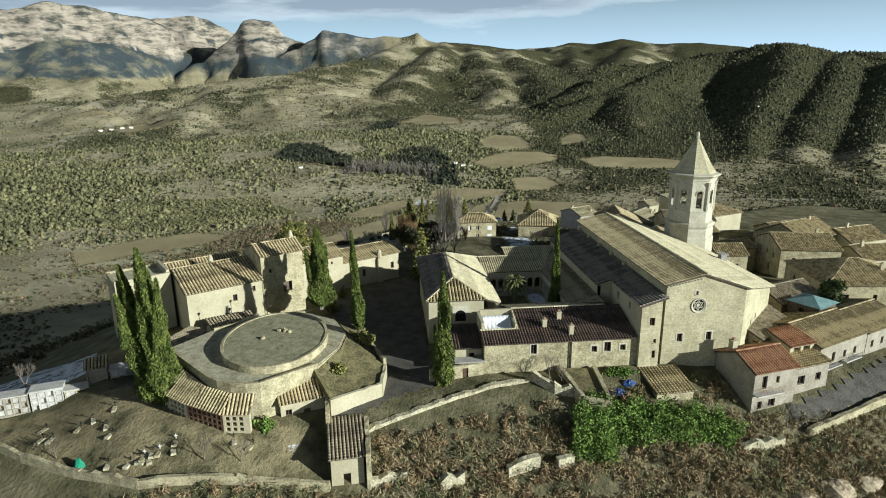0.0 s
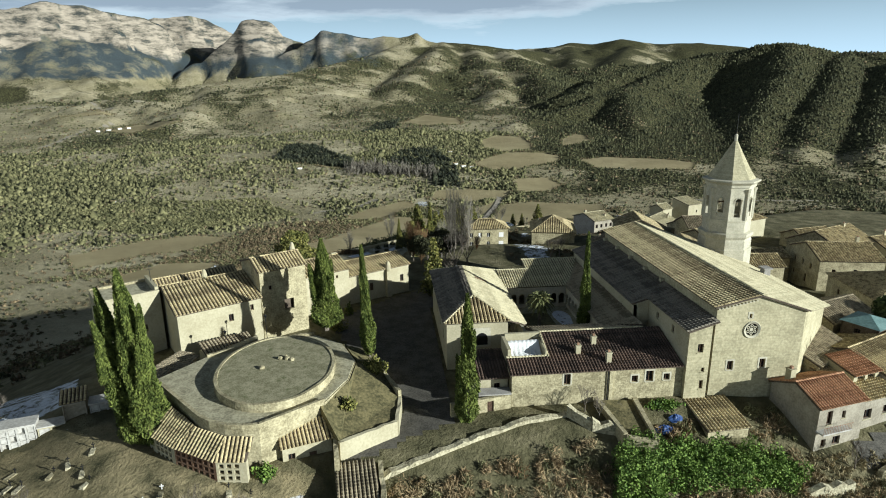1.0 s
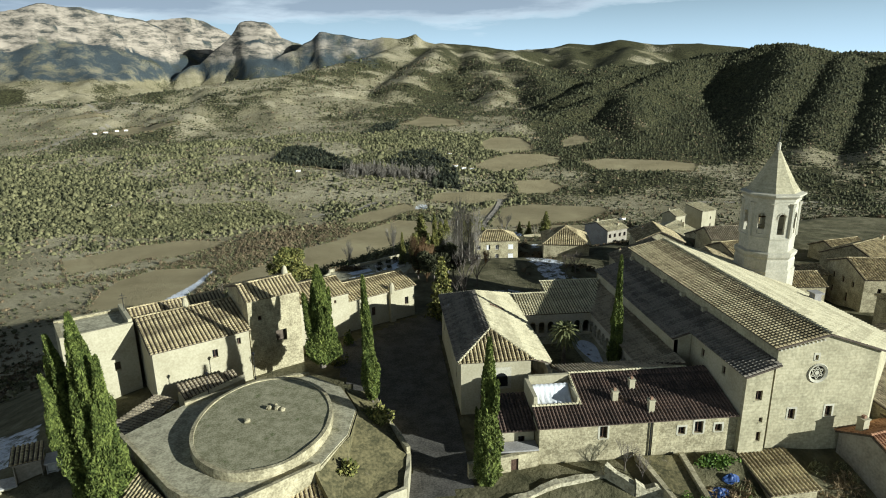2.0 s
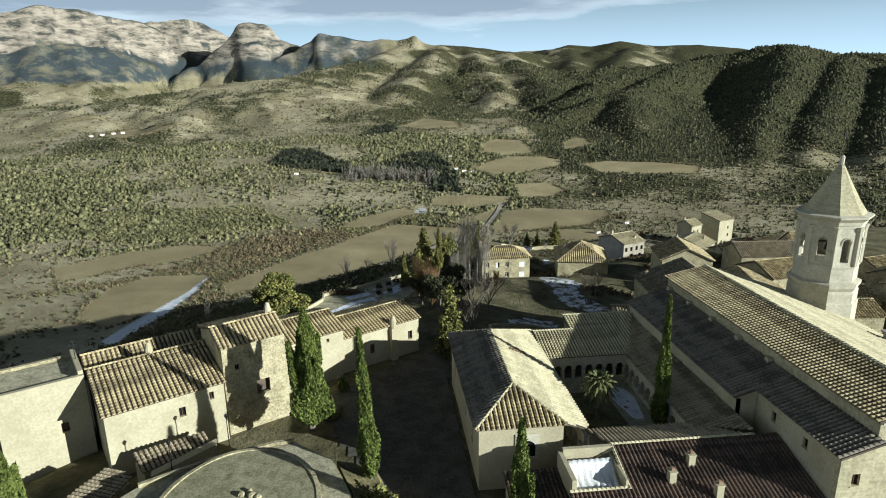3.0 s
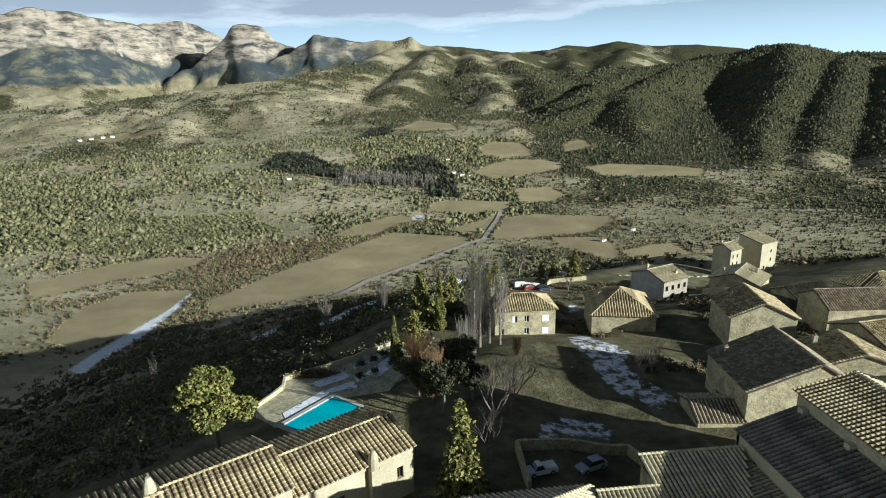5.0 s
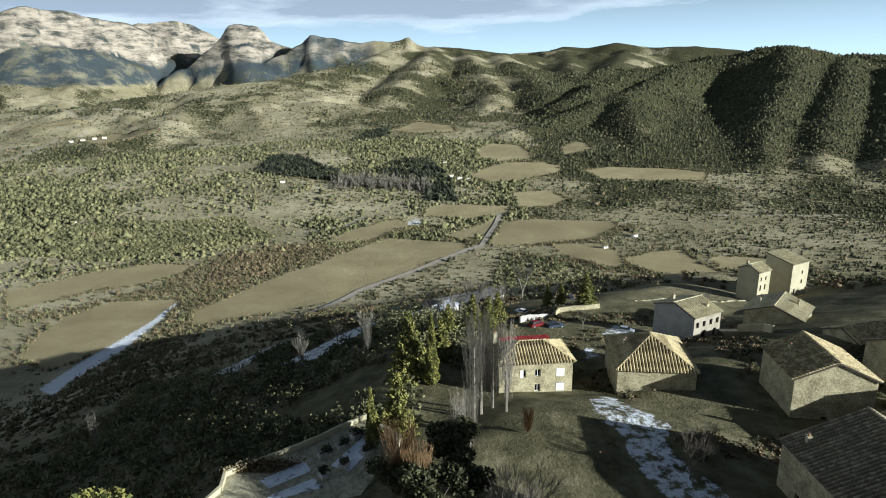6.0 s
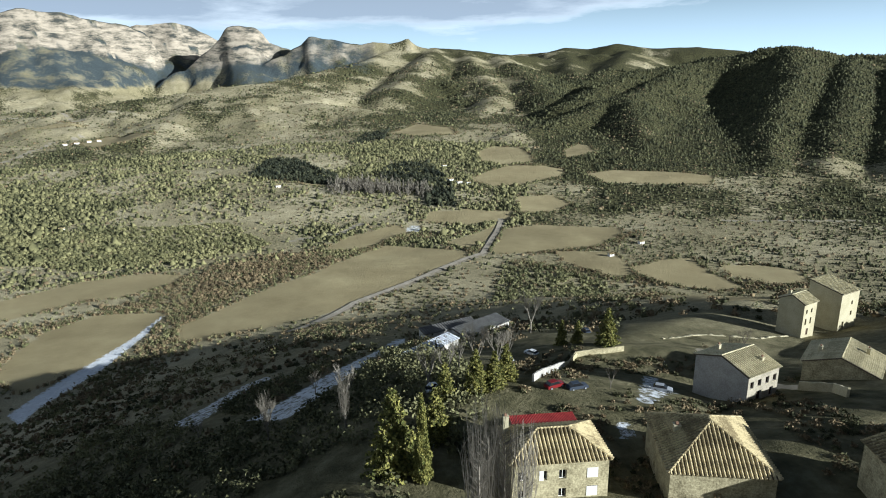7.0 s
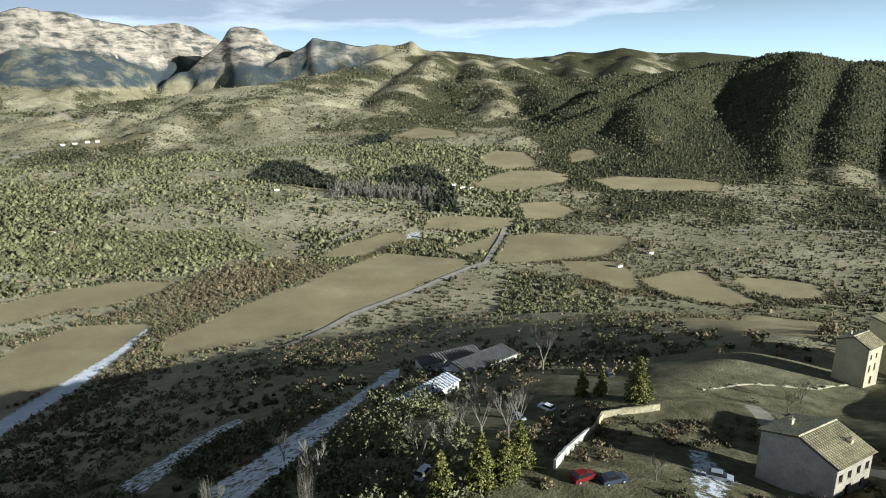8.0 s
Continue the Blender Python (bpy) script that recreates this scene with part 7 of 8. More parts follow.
def limb(v, f, a, b, ra, rb, n=4):
    a, b = Vector(a), Vector(b)
    d = (b - a).normalized()
    u = d.orthogonal().normalized()
    w = d.cross(u)
    o = len(v)
    for q, r in ((a, ra), (b, rb)):
        for k in range(n):
            t = 2 * math.pi * k / n
            v.append(tuple(q + u * (r * math.cos(t)) + w * (r * math.sin(t))))
    for k in range(n):
        f.append((o + k, o + (k + 1) % n, o + n + (k + 1) % n, o + n + k))


def grow(v, f, a, d, length, r, depth, spread, lift, seed):
    """Branches that fork until they are twigs."""
    b = Vector(a) + d * length
    limb(v, f, a, b, r, r * 0.68, 5 if depth > 2 else 3)
    if depth == 0:
        return
    for k in range(3 if depth > 1 else 4):
        turn = Vector((seed.uniform(-1, 1), seed.uniform(-1, 1), seed.uniform(-0.5, 0.8)))
        nd = (d + turn * spread + Vector((0, 0, lift))).normalized()
        grow(v, f, Vector(a) + d * length * seed.uniform(0.55, 1.0), nd, length * seed.uniform(0.58, 0.8), r * 0.58, depth - 1, spread, lift, seed)


def bare_tree(name, label, mat, height, spread, lift, depth=5, seed=1, group=""):
    seed = random.Random(seed)
    v, f = [], []
    ob = thing(name, label, "tree", group=group)
    trunk_h = height * 0.25
    tv, tf = [], []
    limb(tv, tf, (0, 0, -0.5), (0, 0, trunk_h), height * 0.022, height * 0.017, 8)
    part("trunk", (tv, tf), mat, ob)
    for k in range(4):
        d = Vector((math.cos(k * 1.7) * spread, math.sin(k * 1.7) * spread, 1.0)).normalized()
        grow(v, f, (0, 0, trunk_h * (0.75 + 0.08 * k)), d, height * 0.26, height * 0.011, depth - 1, spread, lift, seed)
    part("crown", (v, f), mat, ob)
    return ob


def poplar(name, label, mat, height, seed=1, dense=70, group="", wide=0.075):
    """A narrow tree of many upright rods."""
    seed = random.Random(seed)
    ob = thing(name, label, "tree", group=group)
    tv, tf = [], []
    limb(tv, tf, (0, 0, -0.5), (0, 0, height * 0.75), height * 0.018, height * 0.005, 7)
    part("trunk", (tv, tf), mat, ob)
    v, f = [], []
    for k in range(dense):
        h = height * seed.uniform(0.08, 0.72)
        a = seed.uniform(0, 6.28)
        reach = height * wide * seed.uniform(0.4, 1.25)
        base = Vector((0, 0, h))
        knee = base + Vector((math.cos(a) * reach, math.sin(a) * reach, reach * 1.3))
        tip = knee + Vector((math.cos(a) * reach * 0.25, math.sin(a) * reach * 0.25, min(height * seed.uniform(0.15, 0.34), height * 1.02 - knee.z)))
        limb(v, f, base, knee, 0.045, 0.035, 3)
        limb(v, f, knee, tip, 0.035, 0.012, 3)
        for j in range(5):
            q = knee.lerp(tip, seed.uniform(0.05, 0.9))
            e = q + Vector((seed.uniform(-0.35, 0.35), seed.uniform(-0.35, 0.35), seed.uniform(0.5, 1.3)))
            limb(v, f, q, e, 0.016, 0.008, 3)
    part("crown", (v, f), mat, ob)
    return ob


def cypress(name, label, height, radius, n, seed, mat=CYPRESS_LEAF, lean=0.0, lumps=4, group="", spikes=0):
    """A column of dense upright sprays."""
    r = np.random.RandomState(seed)
    ob = thing(name, label, "tree", group=group)
    tv, tf = [], []
    limb(tv, tf, (0, 0, -0.6), (0, 0, height * 0.6), radius * 0.22, 0.05, 7)
    part("trunk", (tv, tf), BARK, ob)
    n = int(n * 4)
    t = r.beta(1.15, 1.25, n)
    a = r.uniform(0, 2 * math.pi, n)
    prof = np.minimum(1, (t + 0.04) * 7) ** 0.6 * np.clip(1.03 - t, 0, 1) ** 0.78 * 1.16
    bump = 1 + 0.20 * np.sin(lumps * a + 9 * t) + 0.15 * np.sin(2 * a - 17 * t + seed) + 0.12 * np.sin(5 * a + 31 * t)
    rad = radius * prof * bump * np.sqrt(r.uniform(0.45, 1.05, n))
    pts = np.stack([rad * np.cos(a) + lean * t * height, rad * np.sin(a), 0.35 + t * (height - 0.35)], 1)
    lots = [pts]
    for k in range(spikes):      # side leaders that stand off the column
        b, h0, ln = r.uniform(0, 6.28), r.uniform(0.25, 0.62) * height, r.uniform(0.16, 0.30) * height
        m = n // 14
        u = r.beta(1.1, 1.3, m)
        w = 0.30 * radius * np.clip(1.05 - u, 0, 1) ** 0.6 * np.sqrt(r.uniform(0.2, 1, m))
        c = r.uniform(0, 6.28, m)
        off = radius * 0.75 + 0.25 * radius * u
        lots.append(np.stack([np.cos(b) * off + w * np.cos(c) + lean * h0, np.sin(b) * off + w * np.sin(c), h0 + u * ln], 1))
    part("crown", leaves(np.concatenate(lots), 0.17, mat, 0.8, 3.0), mat, ob)
    return ob


def fir(name, label, height, radius, seed, mat=FIR_LEAF, tiers=22, group=""):
    r = random.Random(seed)
    ob = thing(name, label, "tree", group=group)
    tv, tf = [], []
    limb(tv, tf, (0, 0, -0.6), (0, 0, height * 0.97), height * 0.016, 0.03, 7)
    pts = []
    for k in range(tiers):
        t = k / tiers
        z = height * (0.06 + 0.92 * t)
        reach = radius * (1 - t) ** 0.85 + 0.15
        for j in range(9 if t < 0.7 else 6):
            a = r.uniform(0, 6.28)
            ln = reach * r.uniform(0.7, 1.12)
            tip = Vector((math.cos(a) * ln, math.sin(a) * ln, z - ln * 0.22))
            limb(tv, tf, (0, 0, z), tip, 0.05, 0.015, 3)
            for i in range(int(8 + ln * 9)):
                q = r.uniform(0.15, 1.0)
                w = 0.16 * ln * (1.1 - q) + 0.12
                pts.append((tip.x * q + r.gauss(0, w), tip.y * q + r.gauss(0, w), z - ln * 0.22 * q - abs(r.gauss(0, 0.18))))
    part("trunk", (tv, tf), BARK, ob)
    part("crown", leaves(pts, 0.42, mat, 0.0, 1.8), mat, ob)
    return ob


def round_tree(name, label, height, radius, n, seed, mat=PINE_LEAF, group=""):
    r = np.random.RandomState(seed)
    ob = thing(name, label, "tree", group=group)
    tv, tf = [], []
    limb(tv, tf, (0, 0, -1.0), (0, 0, height * 0.5), height * 0.03, height * 0.02, 7)
    cs = []
    for k in range(11):
        c = Vector((r.normal(0, radius * 0.45), r.normal(0, radius * 0.45), height * r.uniform(0.45, 0.88)))
        limb(tv, tf, (0, 0, height * 0.35), c, height * 0.012, 0.03, 4)
        cs.append(c)
    part("trunk", (tv, tf), BARK, ob)
    pts = []
    for c in cs:
        d = r.normal(size=(n // 11, 3))
        d /= np.linalg.norm(d, axis=1)[:, None]
        pts.append(np.array(c) + d * (radius * 0.46 * r.uniform(0.55, 1.05, n // 11))[:, None] * np.array([1, 1, 0.8]))
    part("crown", leaves(np.concatenate(pts), 0.34, mat, 0.1, 1.7), mat, ob)
    return ob


def put(ob, x, y, z=None, turn=0.0, scale=1.0):
    ob.matrix_basis = pose(x, y, ground_at(x, y) - 0.05 if z is None else z, 0, 0, turn) @ Matrix.Scale(scale, 4)
    return ob


def again(ob, x, y, turn=0.0, scale=1.0, z=None):
    c = copy_thing(ob, Matrix())
    return put(c, x, y, z, turn, scale)


# tall cypresses of the monastery
CG = "cypresses"
put(cypress("cypress", "tall dense green cypress beside the cemetery", 25.0, 2.4, 6400, 3, lean=-0.07, group=CG, spikes=6), -27.4, 106.9)
put(cypress("cypress", "leaning green cypress beside the cemetery", 22.0, 2.0, 4600, 5, lean=-0.16, group=CG, spikes=5), -29.2, 108.6)
put(cypress("cypress", "short leaning stem of a green cypress", 18.0, 1.7, 3200, 7, lean=-0.2, group=CG, spikes=3), -29.6, 107.2)
put(cypress("cypress", "broad bushy green cypress against the palace", 16.4, 2.3, 5200, 9, lumps=3, group=CG, spikes=6), -6.6, 134.4, -4.2)
put(cypress("cypress", "slender dark cypress on the terrace bank", 18.6, 1.0, 2600, 12, lean=-0.035, group=CG), 1.4, 122.2, -4.4)
put(cypress("cypress", "dark cypress in front of the cloister wing", 19.6, 1.45, 3400, 14, group=CG, spikes=3), 15.4, 107.6, -8.8)
put(cypress("cypress", "slender cypress inside the cloister garden", 19.4, 0.92, 2600, 17, group=CG), 40.0, 130.8, -6.5)
slim = put(cypress("cypress", "slim bright green cypress below the palace", 15.0, 1.2, 2200, 21, mat=PINE_LEAF, group=CG), 20.0, 234.4)
again(slim, 8.6, 203.8, 40, 0.78)

# bushes: one mesh of leaf tufts each
def bush(name, label, x, y, rx, ry, h, n, mat, size=0.35, z=None, upright=0.1, category="bush"):
    d = rng.normal(size=(n, 3))
    d /= np.linalg.norm(d, axis=1)[:, None]
    d[:, 2] = np.abs(d[:, 2])
    lump = 1 + 0.22 * np.sin(4 * np.arctan2(d[:, 1], d[:, 0]) + x) + 0.18 * np.sin(7 * d[:, 2] + y)
    p = d * (lump * rng.uniform(0.55, 1.05, n))[:, None] * np.array([rx, ry, h])
    wx, wy = p[:, 0] + x, p[:, 1] + y
    wz = p[:, 2] + (terrain(wx, wy) if z is None else z)
    ob = new(name, leaves(np.stack([wx, wy, wz], 1), size, mat, upright))
    return tagged(ob, label, category)


bush("terrace_bush", "rounded green bush on the terrace bank", 2.2, 117.6, 1.9, 1.7, 2.2, 900, PINE_LEAF, 0.3, -5.0)
bush("bank_bush", "small bush on the grass bank", -1.4, 106.6, 1.1, 1.0, 1.5, 400, PINE_LEAF, 0.3, -4.8)
bush("hut_bush", "small bright bush in front of the niche gallery", -11.4, 98.4, 1.3, 1.0, 1.5, 450, IVY_LEAF, 0.28)
bush("door_bush", "dark cone bush against the palace wall", -3.6, 151.6, 0.8, 0.8, 2.6, 300, CYPRESS_LEAF, 0.3)
bush("street_bush", "light green shrub below the palace", -5.0, 142.4, 1.6, 1.4, 2.6, 500, PINE_LEAF, 0.3)
for x, y, rx, ry, h, n in ((37.0, 96.6, 4.2, 3.2, 4.6, 3200), (42.6, 98.6, 4.0, 3.4, 4.2, 3000), (48.0, 98.8, 4.2, 3.0, 3.6, 2800), (53.6, 98.8, 4.2, 2.8, 3.4, 2400), (58.4, 98.6, 3.4, 2.4, 2.6, 1700), (38.6, 101.2, 3.0, 2.2, 2.6, 1500)):
    bush("ivy_thicket", "dense bright green ivy thicket below the church", x, y, rx, ry, h, int(n * 2.2), IVY_LEAF, 0.22)
bush("garden_bush", "green garden on the ledge below the priory", 45.2, 108.6, 2.6, 1.0, 0.8, 700, IVY_LEAF, 0.28)

for x, y, s in ((2.4, 201.8, 0.9), (4.7, 203.4, 0.8), (6.6, 205.9, 1.0), (2.2, 197.3, 0.7), (8.1, 201.6, 0.9), (4.8, 198.9, 0.7)):
    bush("terrace_shrub", "small dark shrub in a terrace planter", x, y, s, s * 0.8, s * 1.1, 260, OAK_LEAF, 0.2, -8.8)
bush("pool_hedge", "leafless brown hedge along the pool terrace wall", -6.0, 199.6, 4.6, 1.1, 1.3, 1100, BROWN_SCRUB, 0.3, -9.2)

# palm
palm = thing("palm", "palm tree with a full crown in the cloister garden", "palm", Matrix.Translation((32.6, 134.0, -6.5)))
part("trunk", lathe([(0.42, -0.1), (0.34, 0.6), (0.3, 4.9), (0.46, 6.0), (0.42, 6.4)], 10), BARK, palm)
for k in range(72):
    a, up = k * 2.4, 1.35 - 2.3 * (k / 72)
    fv2, ff2 = [], []
    for j in range(8):
        t = j / 7
        r2 = 2.6 * (t * math.cos(up * 0.9) + 0.04)
        z2 = 6.2 + 2.6 * (math.sin(up * 0.95) * t - 0.45 * t * t)
        w = 0.36 * math.sin(math.pi * min(1, 0.12 + t * 0.86))
        for s in (-1, 1):
            fv2.append((math.cos(a) * r2 - math.sin(a) * w * s, math.sin(a) * r2 + math.cos(a) * w * s, z2 - 0.12 + 0.05 * s * (-1) ** j))
        fv2.append((math.cos(a) * r2, math.sin(a) * r2, z2 + 0.03))
    for j in range(7):
        o = 3 * j
        ff2 += [(o, o + 2, o + 5, o + 3), (o + 2, o + 1, o + 4, o + 5)]
    part("frond", (fv2, ff2), PALM_LEAF, palm)

# trees north of the palace
put(round_tree("pine_tree", "round sunlit pine behind the palace", 13.5, 4.6, 7000, 31), -17.6, 180.5)
fir_a = put(fir("fir_tree", "broad sunlit green fir in the palace garden", 14.5, 4.8, 41, PINE_LEAF, group="firs"), 15.8, 238.6)
again(fir_a, 32.6, 262.5, 60, 0.66)
again(fir_a, 26.4, 261.0, 130, 0.58)
again(fir_a, 36.5, 263.5, 200, 0.58)
again(fir_a, 39.8, 268.0, 250, 0.60)
again(fir_a, 23.0, 246.0, 310, 0.68)
again(fir_a, 75.9, 304.0, 20, 0.78)
fir_l = put(fir("fir_tree", "light green fir in the palace garden", 14.0, 3.6, 43, PINE_LEAF, 18, group="firs"), 15.4, 164.6)
again(fir_l, 12.6, 214.0, 80, 0.9)
again(fir_l, 66.0, 313.0, 150, 0.6)
again(fir_l, 70.0, 311.0, 210, 0.55)
again(fir_l, 9.0, 205.0, 280, 0.6)
put(round_tree("conifer_tree", "dark spreading conifer between the church and village houses", 10.5, 3.6, 4200, 37, FIR_LEAF), 97.0, 129.5)
olive_tree = put(round_tree("oak_tree", "dense evergreen oak in the garden below the palace", 8.5, 3.4, 3600, 51, OAK_LEAF, group="garden oaks"), 15.5, 184.0)
again(olive_tree, 20.5, 187.5, 70, 0.9)
again(olive_tree, 12.0, 190.0, 150, 0.85)
again(olive_tree, 18.0, 196.0, 220, 1.0)
BT = "bare trees"
bare = put(bare_tree("bare_tree", "spreading leafless grey tree", BARK, 14.0, 0.55, 0.12, 5, 3, BT), 22.0, 177.0)
for x, y, s, tn in ((25.6, 181.5, 0.8, 60), (20.0, 171.0, 0.6, 130), (51.0, 193.0, 0.55, 20), (54.5, 196.0, 0.5, 90), (33.0, 108.3, 0.34, 40), (34.6, 106.6, 0.28, 160), (-19.0, 94.0, 0.32, 10), (-14.0, 93.6, 0.26, 80), (-41.0, 99.0, 0.28, 30), (-38.0, 122.0, 0.4, 0), (-56.0, 120.0, 0.45, 70), (110.0, 300.0, 0.45, 10), (70.0, 99.6, 0.36, 120), (75.0, 98.8, 0.3, 200), (117.0, 305.0, 0.5, 90)):
    again(bare, x, y, tn, s)
pale = put(bare_tree("bare_tree", "pale leafless tree on the slope", PALE_BARK, 15.0, 0.42, 0.25, 5, 8, BT), 36.5, 285.0)
for x, y, s, tn in ((41.5, 284.0, 0.8, 50), (44.5, 288.0, 0.8, 110), (65.5, 346.0, 1.15, 20), (28.4, 275.0, 0.7, 90), (24.0, 273.0, 0.75, 10), (6.4, 275.0, 0.75, 200), (-10.6, 276.0, 0.62, 40), (-3.0, 300.0, 0.5, 140), (-30.0, 290.0, 0.5, 15), (33.0, 290.0, 0.7, 80), (60.0, 262.0, 0.35, 0)):
    again(pale, x, y, tn, s)
PG = "bare poplars"
pop = put(poplar("poplar", "tall bare pale poplar beside the snowy yard", PALE_BARK, 20.0, 4, 120, PG), 26.6, 217.0)
for x, y, s, tn in ((20.7, 200.2, 0.58, 70), (22.6, 203.0, 0.54, 150), (19.4, 197.0, 0.50, 250), (24.8, 213.0, 0.95, 20), (30.6, 215.5, 0.8, 200), (29.0, 219.0, 0.85, 120), (-54.2, 254.6, 0.50, 0), (-9.7, 270.8, 0.55, 60), (7.1, 260.4, 0.58, 30)):
    again(pop, x, y, tn, s)
rus = put(poplar("poplar", "russet leafless shrub tree in the garden", RED_TWIG, 10.5, 9, 260, PG, 0.15), 12.0, 190.0)
again(rus, 14.0, 187.6, 60, 0.85)
again(rus, 22.0, 205.0, 120, 0.5)
again(rus, 32.0, 206.4, 10, 0.4)


# ---------------------------------------------------------------- scrub and woods, too many to count
ICO = np.array([(0, 0, 1), (.894, 0, .447), (.276, .851, .447), (-.724, .526, .447), (-.724, -.526, .447), (.276, -.851, .447),
                (.724, .526, -.447), (-.276, .851, -.447), (-.894, 0, -.447), (-.276, -.851, -.447), (.724, -.526, -.447)])
ICO_F = np.array([(0, 1, 2), (0, 2, 3), (0, 3, 4), (0, 4, 5), (0, 5, 1), (1, 6, 2), (2, 7, 3), (3, 8, 4), (4, 9, 5), (5, 10, 1), (2, 6, 7), (3, 7, 8), (4, 8, 9), (5, 9, 10), (1, 10, 6)])


TENT = (np.array([(0, 0, 1), (1, 0, -.3), (0, 1, -.3), (-1, 0, -.3), (0, -1, -.3), (.6, .6, .55), (-.6, -.6, .55)]), np.array([(0, 5, 2), (0, 1, 5), (1, 2, 5), (0, 2, 3), (0, 3, 6), (3, 4, 6), (0, 6, 4), (0, 4, 1)]))


def clumps(name, label, x, y, r, h, mat, category="scrub", shape=None):
    dome, dome_f = shape or (ICO, ICO_F)
    n, m = len(x), len(dome)
    z = terrain(x, y)
    v = dome[None] * np.stack([r, r, h], -1)[:, None, :] * rng.uniform(0.62, 1.3, (n, m, 1))
    t = rng.uniform(0, 6.28, n)
    c, s = np.cos(t)[:, None], np.sin(t)[:, None]
    vx = v[..., 0] * c - v[..., 1] * s + x[:, None]
    vy = v[..., 0] * s + v[..., 1] * c + y[:, None]
    vz = v[..., 2] + (z + h * 0.35)[:, None]
    f = dome_f[None] + (m * np.arange(n))[:, None, None]
    ob = new(name, raw_mesh(np.stack([vx, vy, vz], -1).reshape(-1, 3), f.reshape(-1, 3), mat, True))
    return tagged(ob, label, category, kind="stuff")


def tufted(name, label, x, y, r, h, each, size, mat, upright=0.2, category="scrub", long=1.6):
    """Shrubs made of leaf tufts, for the slopes that the camera passes near."""
    n = len(x)
    d = rng.normal(size=(n, each, 3))
    d /= np.linalg.norm(d, axis=2)[..., None]
    d[..., 2] = np.abs(d[..., 2])
    d *= rng.uniform(0.45, 1.05, (n, each, 1))
    p = np.stack([x[:, None] + d[..., 0] * r[:, None], y[:, None] + d[..., 1] * r[:, None], terrain(x, y)[:, None] - 0.1 + d[..., 2] * h[:, None]], -1)
    ob = new(name, leaves(p.reshape(-1, 3), size, mat, upright, long))
    return tagged(ob, label, category, kind="stuff")


def scatter(n, r0, r1, power, a0=-46.0, a1=53.0):
    a = np.radians(rng.uniform(a0, a1, n))
    u = rng.uniform(0, 1, n)
    d = (r0 ** power + u * (r1 ** power - r0 ** power)) ** (1 / power)
    return EYE_X + d * np.sin(a), EYE_Y + d * np.cos(a), d


def free(x, y):
    f, t, s = land_cover(x, y)
    ok = (f < 0.5) & (t < 0.3) & (s < 0.9)
    return ok & ~((x > -70) & (x < 175) & (y > 85) & (y < 335) & (terrain(x, y) > -38))


def lie(x, y):
    """Right of the valley's axis over depth, and depth."""
    side = (x - EYE_X) * math.cos(AX) - (y - EYE_Y) * math.sin(AX)
    ahead = (x - EYE_X) * math.sin(AX) + (y - EYE_Y) * math.cos(AX)
    return side / np.maximum(ahead, 1), ahead


x, y, d = scatter(190000, 280, 3500, 0.80)
g = fbm(x, y, 260, 4, 2) + 0.5 * fbm(x, y, 60, 3, 6)
side, ahead = lie(x, y)
east = step(0.10, 0.22, side) * step(1180, 1330, ahead)
plain = step(-0.22, -0.34, side) * step(1500, 1900, ahead)
keep = free(x, y) & (rng.uniform(0, 1, len(x)) < 0.52 + 0.55 * g + 0.5 * east - 0.20 * plain - 0.30 * step(820, 700, d))
x, y, d, east, g = x[keep], y[keep], d[keep], east[keep], g[keep]
size = (0.9 + d * 0.00075) * np.exp(rng.normal(-0.12, 0.38, len(x)))
wood = rng.uniform(0, 1, len(x)) < np.clip(0.40 + 1.0 * g + 0.75 * east, 0.06, 0.97)
brown = ~wood & (rng.uniform(0, 1, len(x)) < 0.40 + 0.3 * step(900, 700, d))
olive = ~wood & ~brown
more = 80000
mx, my, md = scatter(more, 800, 1700, 1.0, -46.0, 14.0)
mg = fbm(mx, my, 260, 4, 2) + 0.5 * fbm(mx, my, 60, 3, 6)
thick = free(mx, my) & (mg + rng.normal(0, 0.30, more) > 0.0)
close = d < 720
for kind_, name, label, mat in ((wood, "oak_scrub", "dark evergreen oak scrub in the valley", OAK_LEAF), (brown, "brown_brush", "leafless brown brush in the valley", BROWN_SCRUB), (olive, "olive_brush", "olive green brush in the valley", SCRUB_LEAF)):
    q = kind_ & close
    tufted(name, label, x[q], y[q], size[q] * 1.25, size[q] * 1.5, 26, 0.75, mat)
    clumps(name, label, x[q], y[q], size[q] * 0.7, size[q] * 0.75, mat)
wood, brown, olive = wood & ~close, brown & ~close, olive & ~close
clumps("oak_wood", "dark evergreen oak wood on the hills", x[wood], y[wood], size[wood], size[wood] * 1.25, OAK_LEAF, "wood", TENT)
mx, my, ms = mx[thick], my[thick], (1 + md[thick] * 0.0005) * np.exp(rng.normal(0.32, 0.36, int(thick.sum())))
clumps("olive_thicket", "dense olive green bushes on the plain", mx, my, ms, ms * 1.1, BUSH_LEAF, shape=TENT)
clumps("brown_scrub", "leafless brown scrub over the valley", x[brown], y[brown], size[brown], size[brown] * 0.8, BROWN_SCRUB, shape=TENT)
clumps("olive_scrub", "olive green scrub over the valley", x[olive], y[olive], size[olive], size[olive] * 0.8, SCRUB_LEAF, shape=TENT)


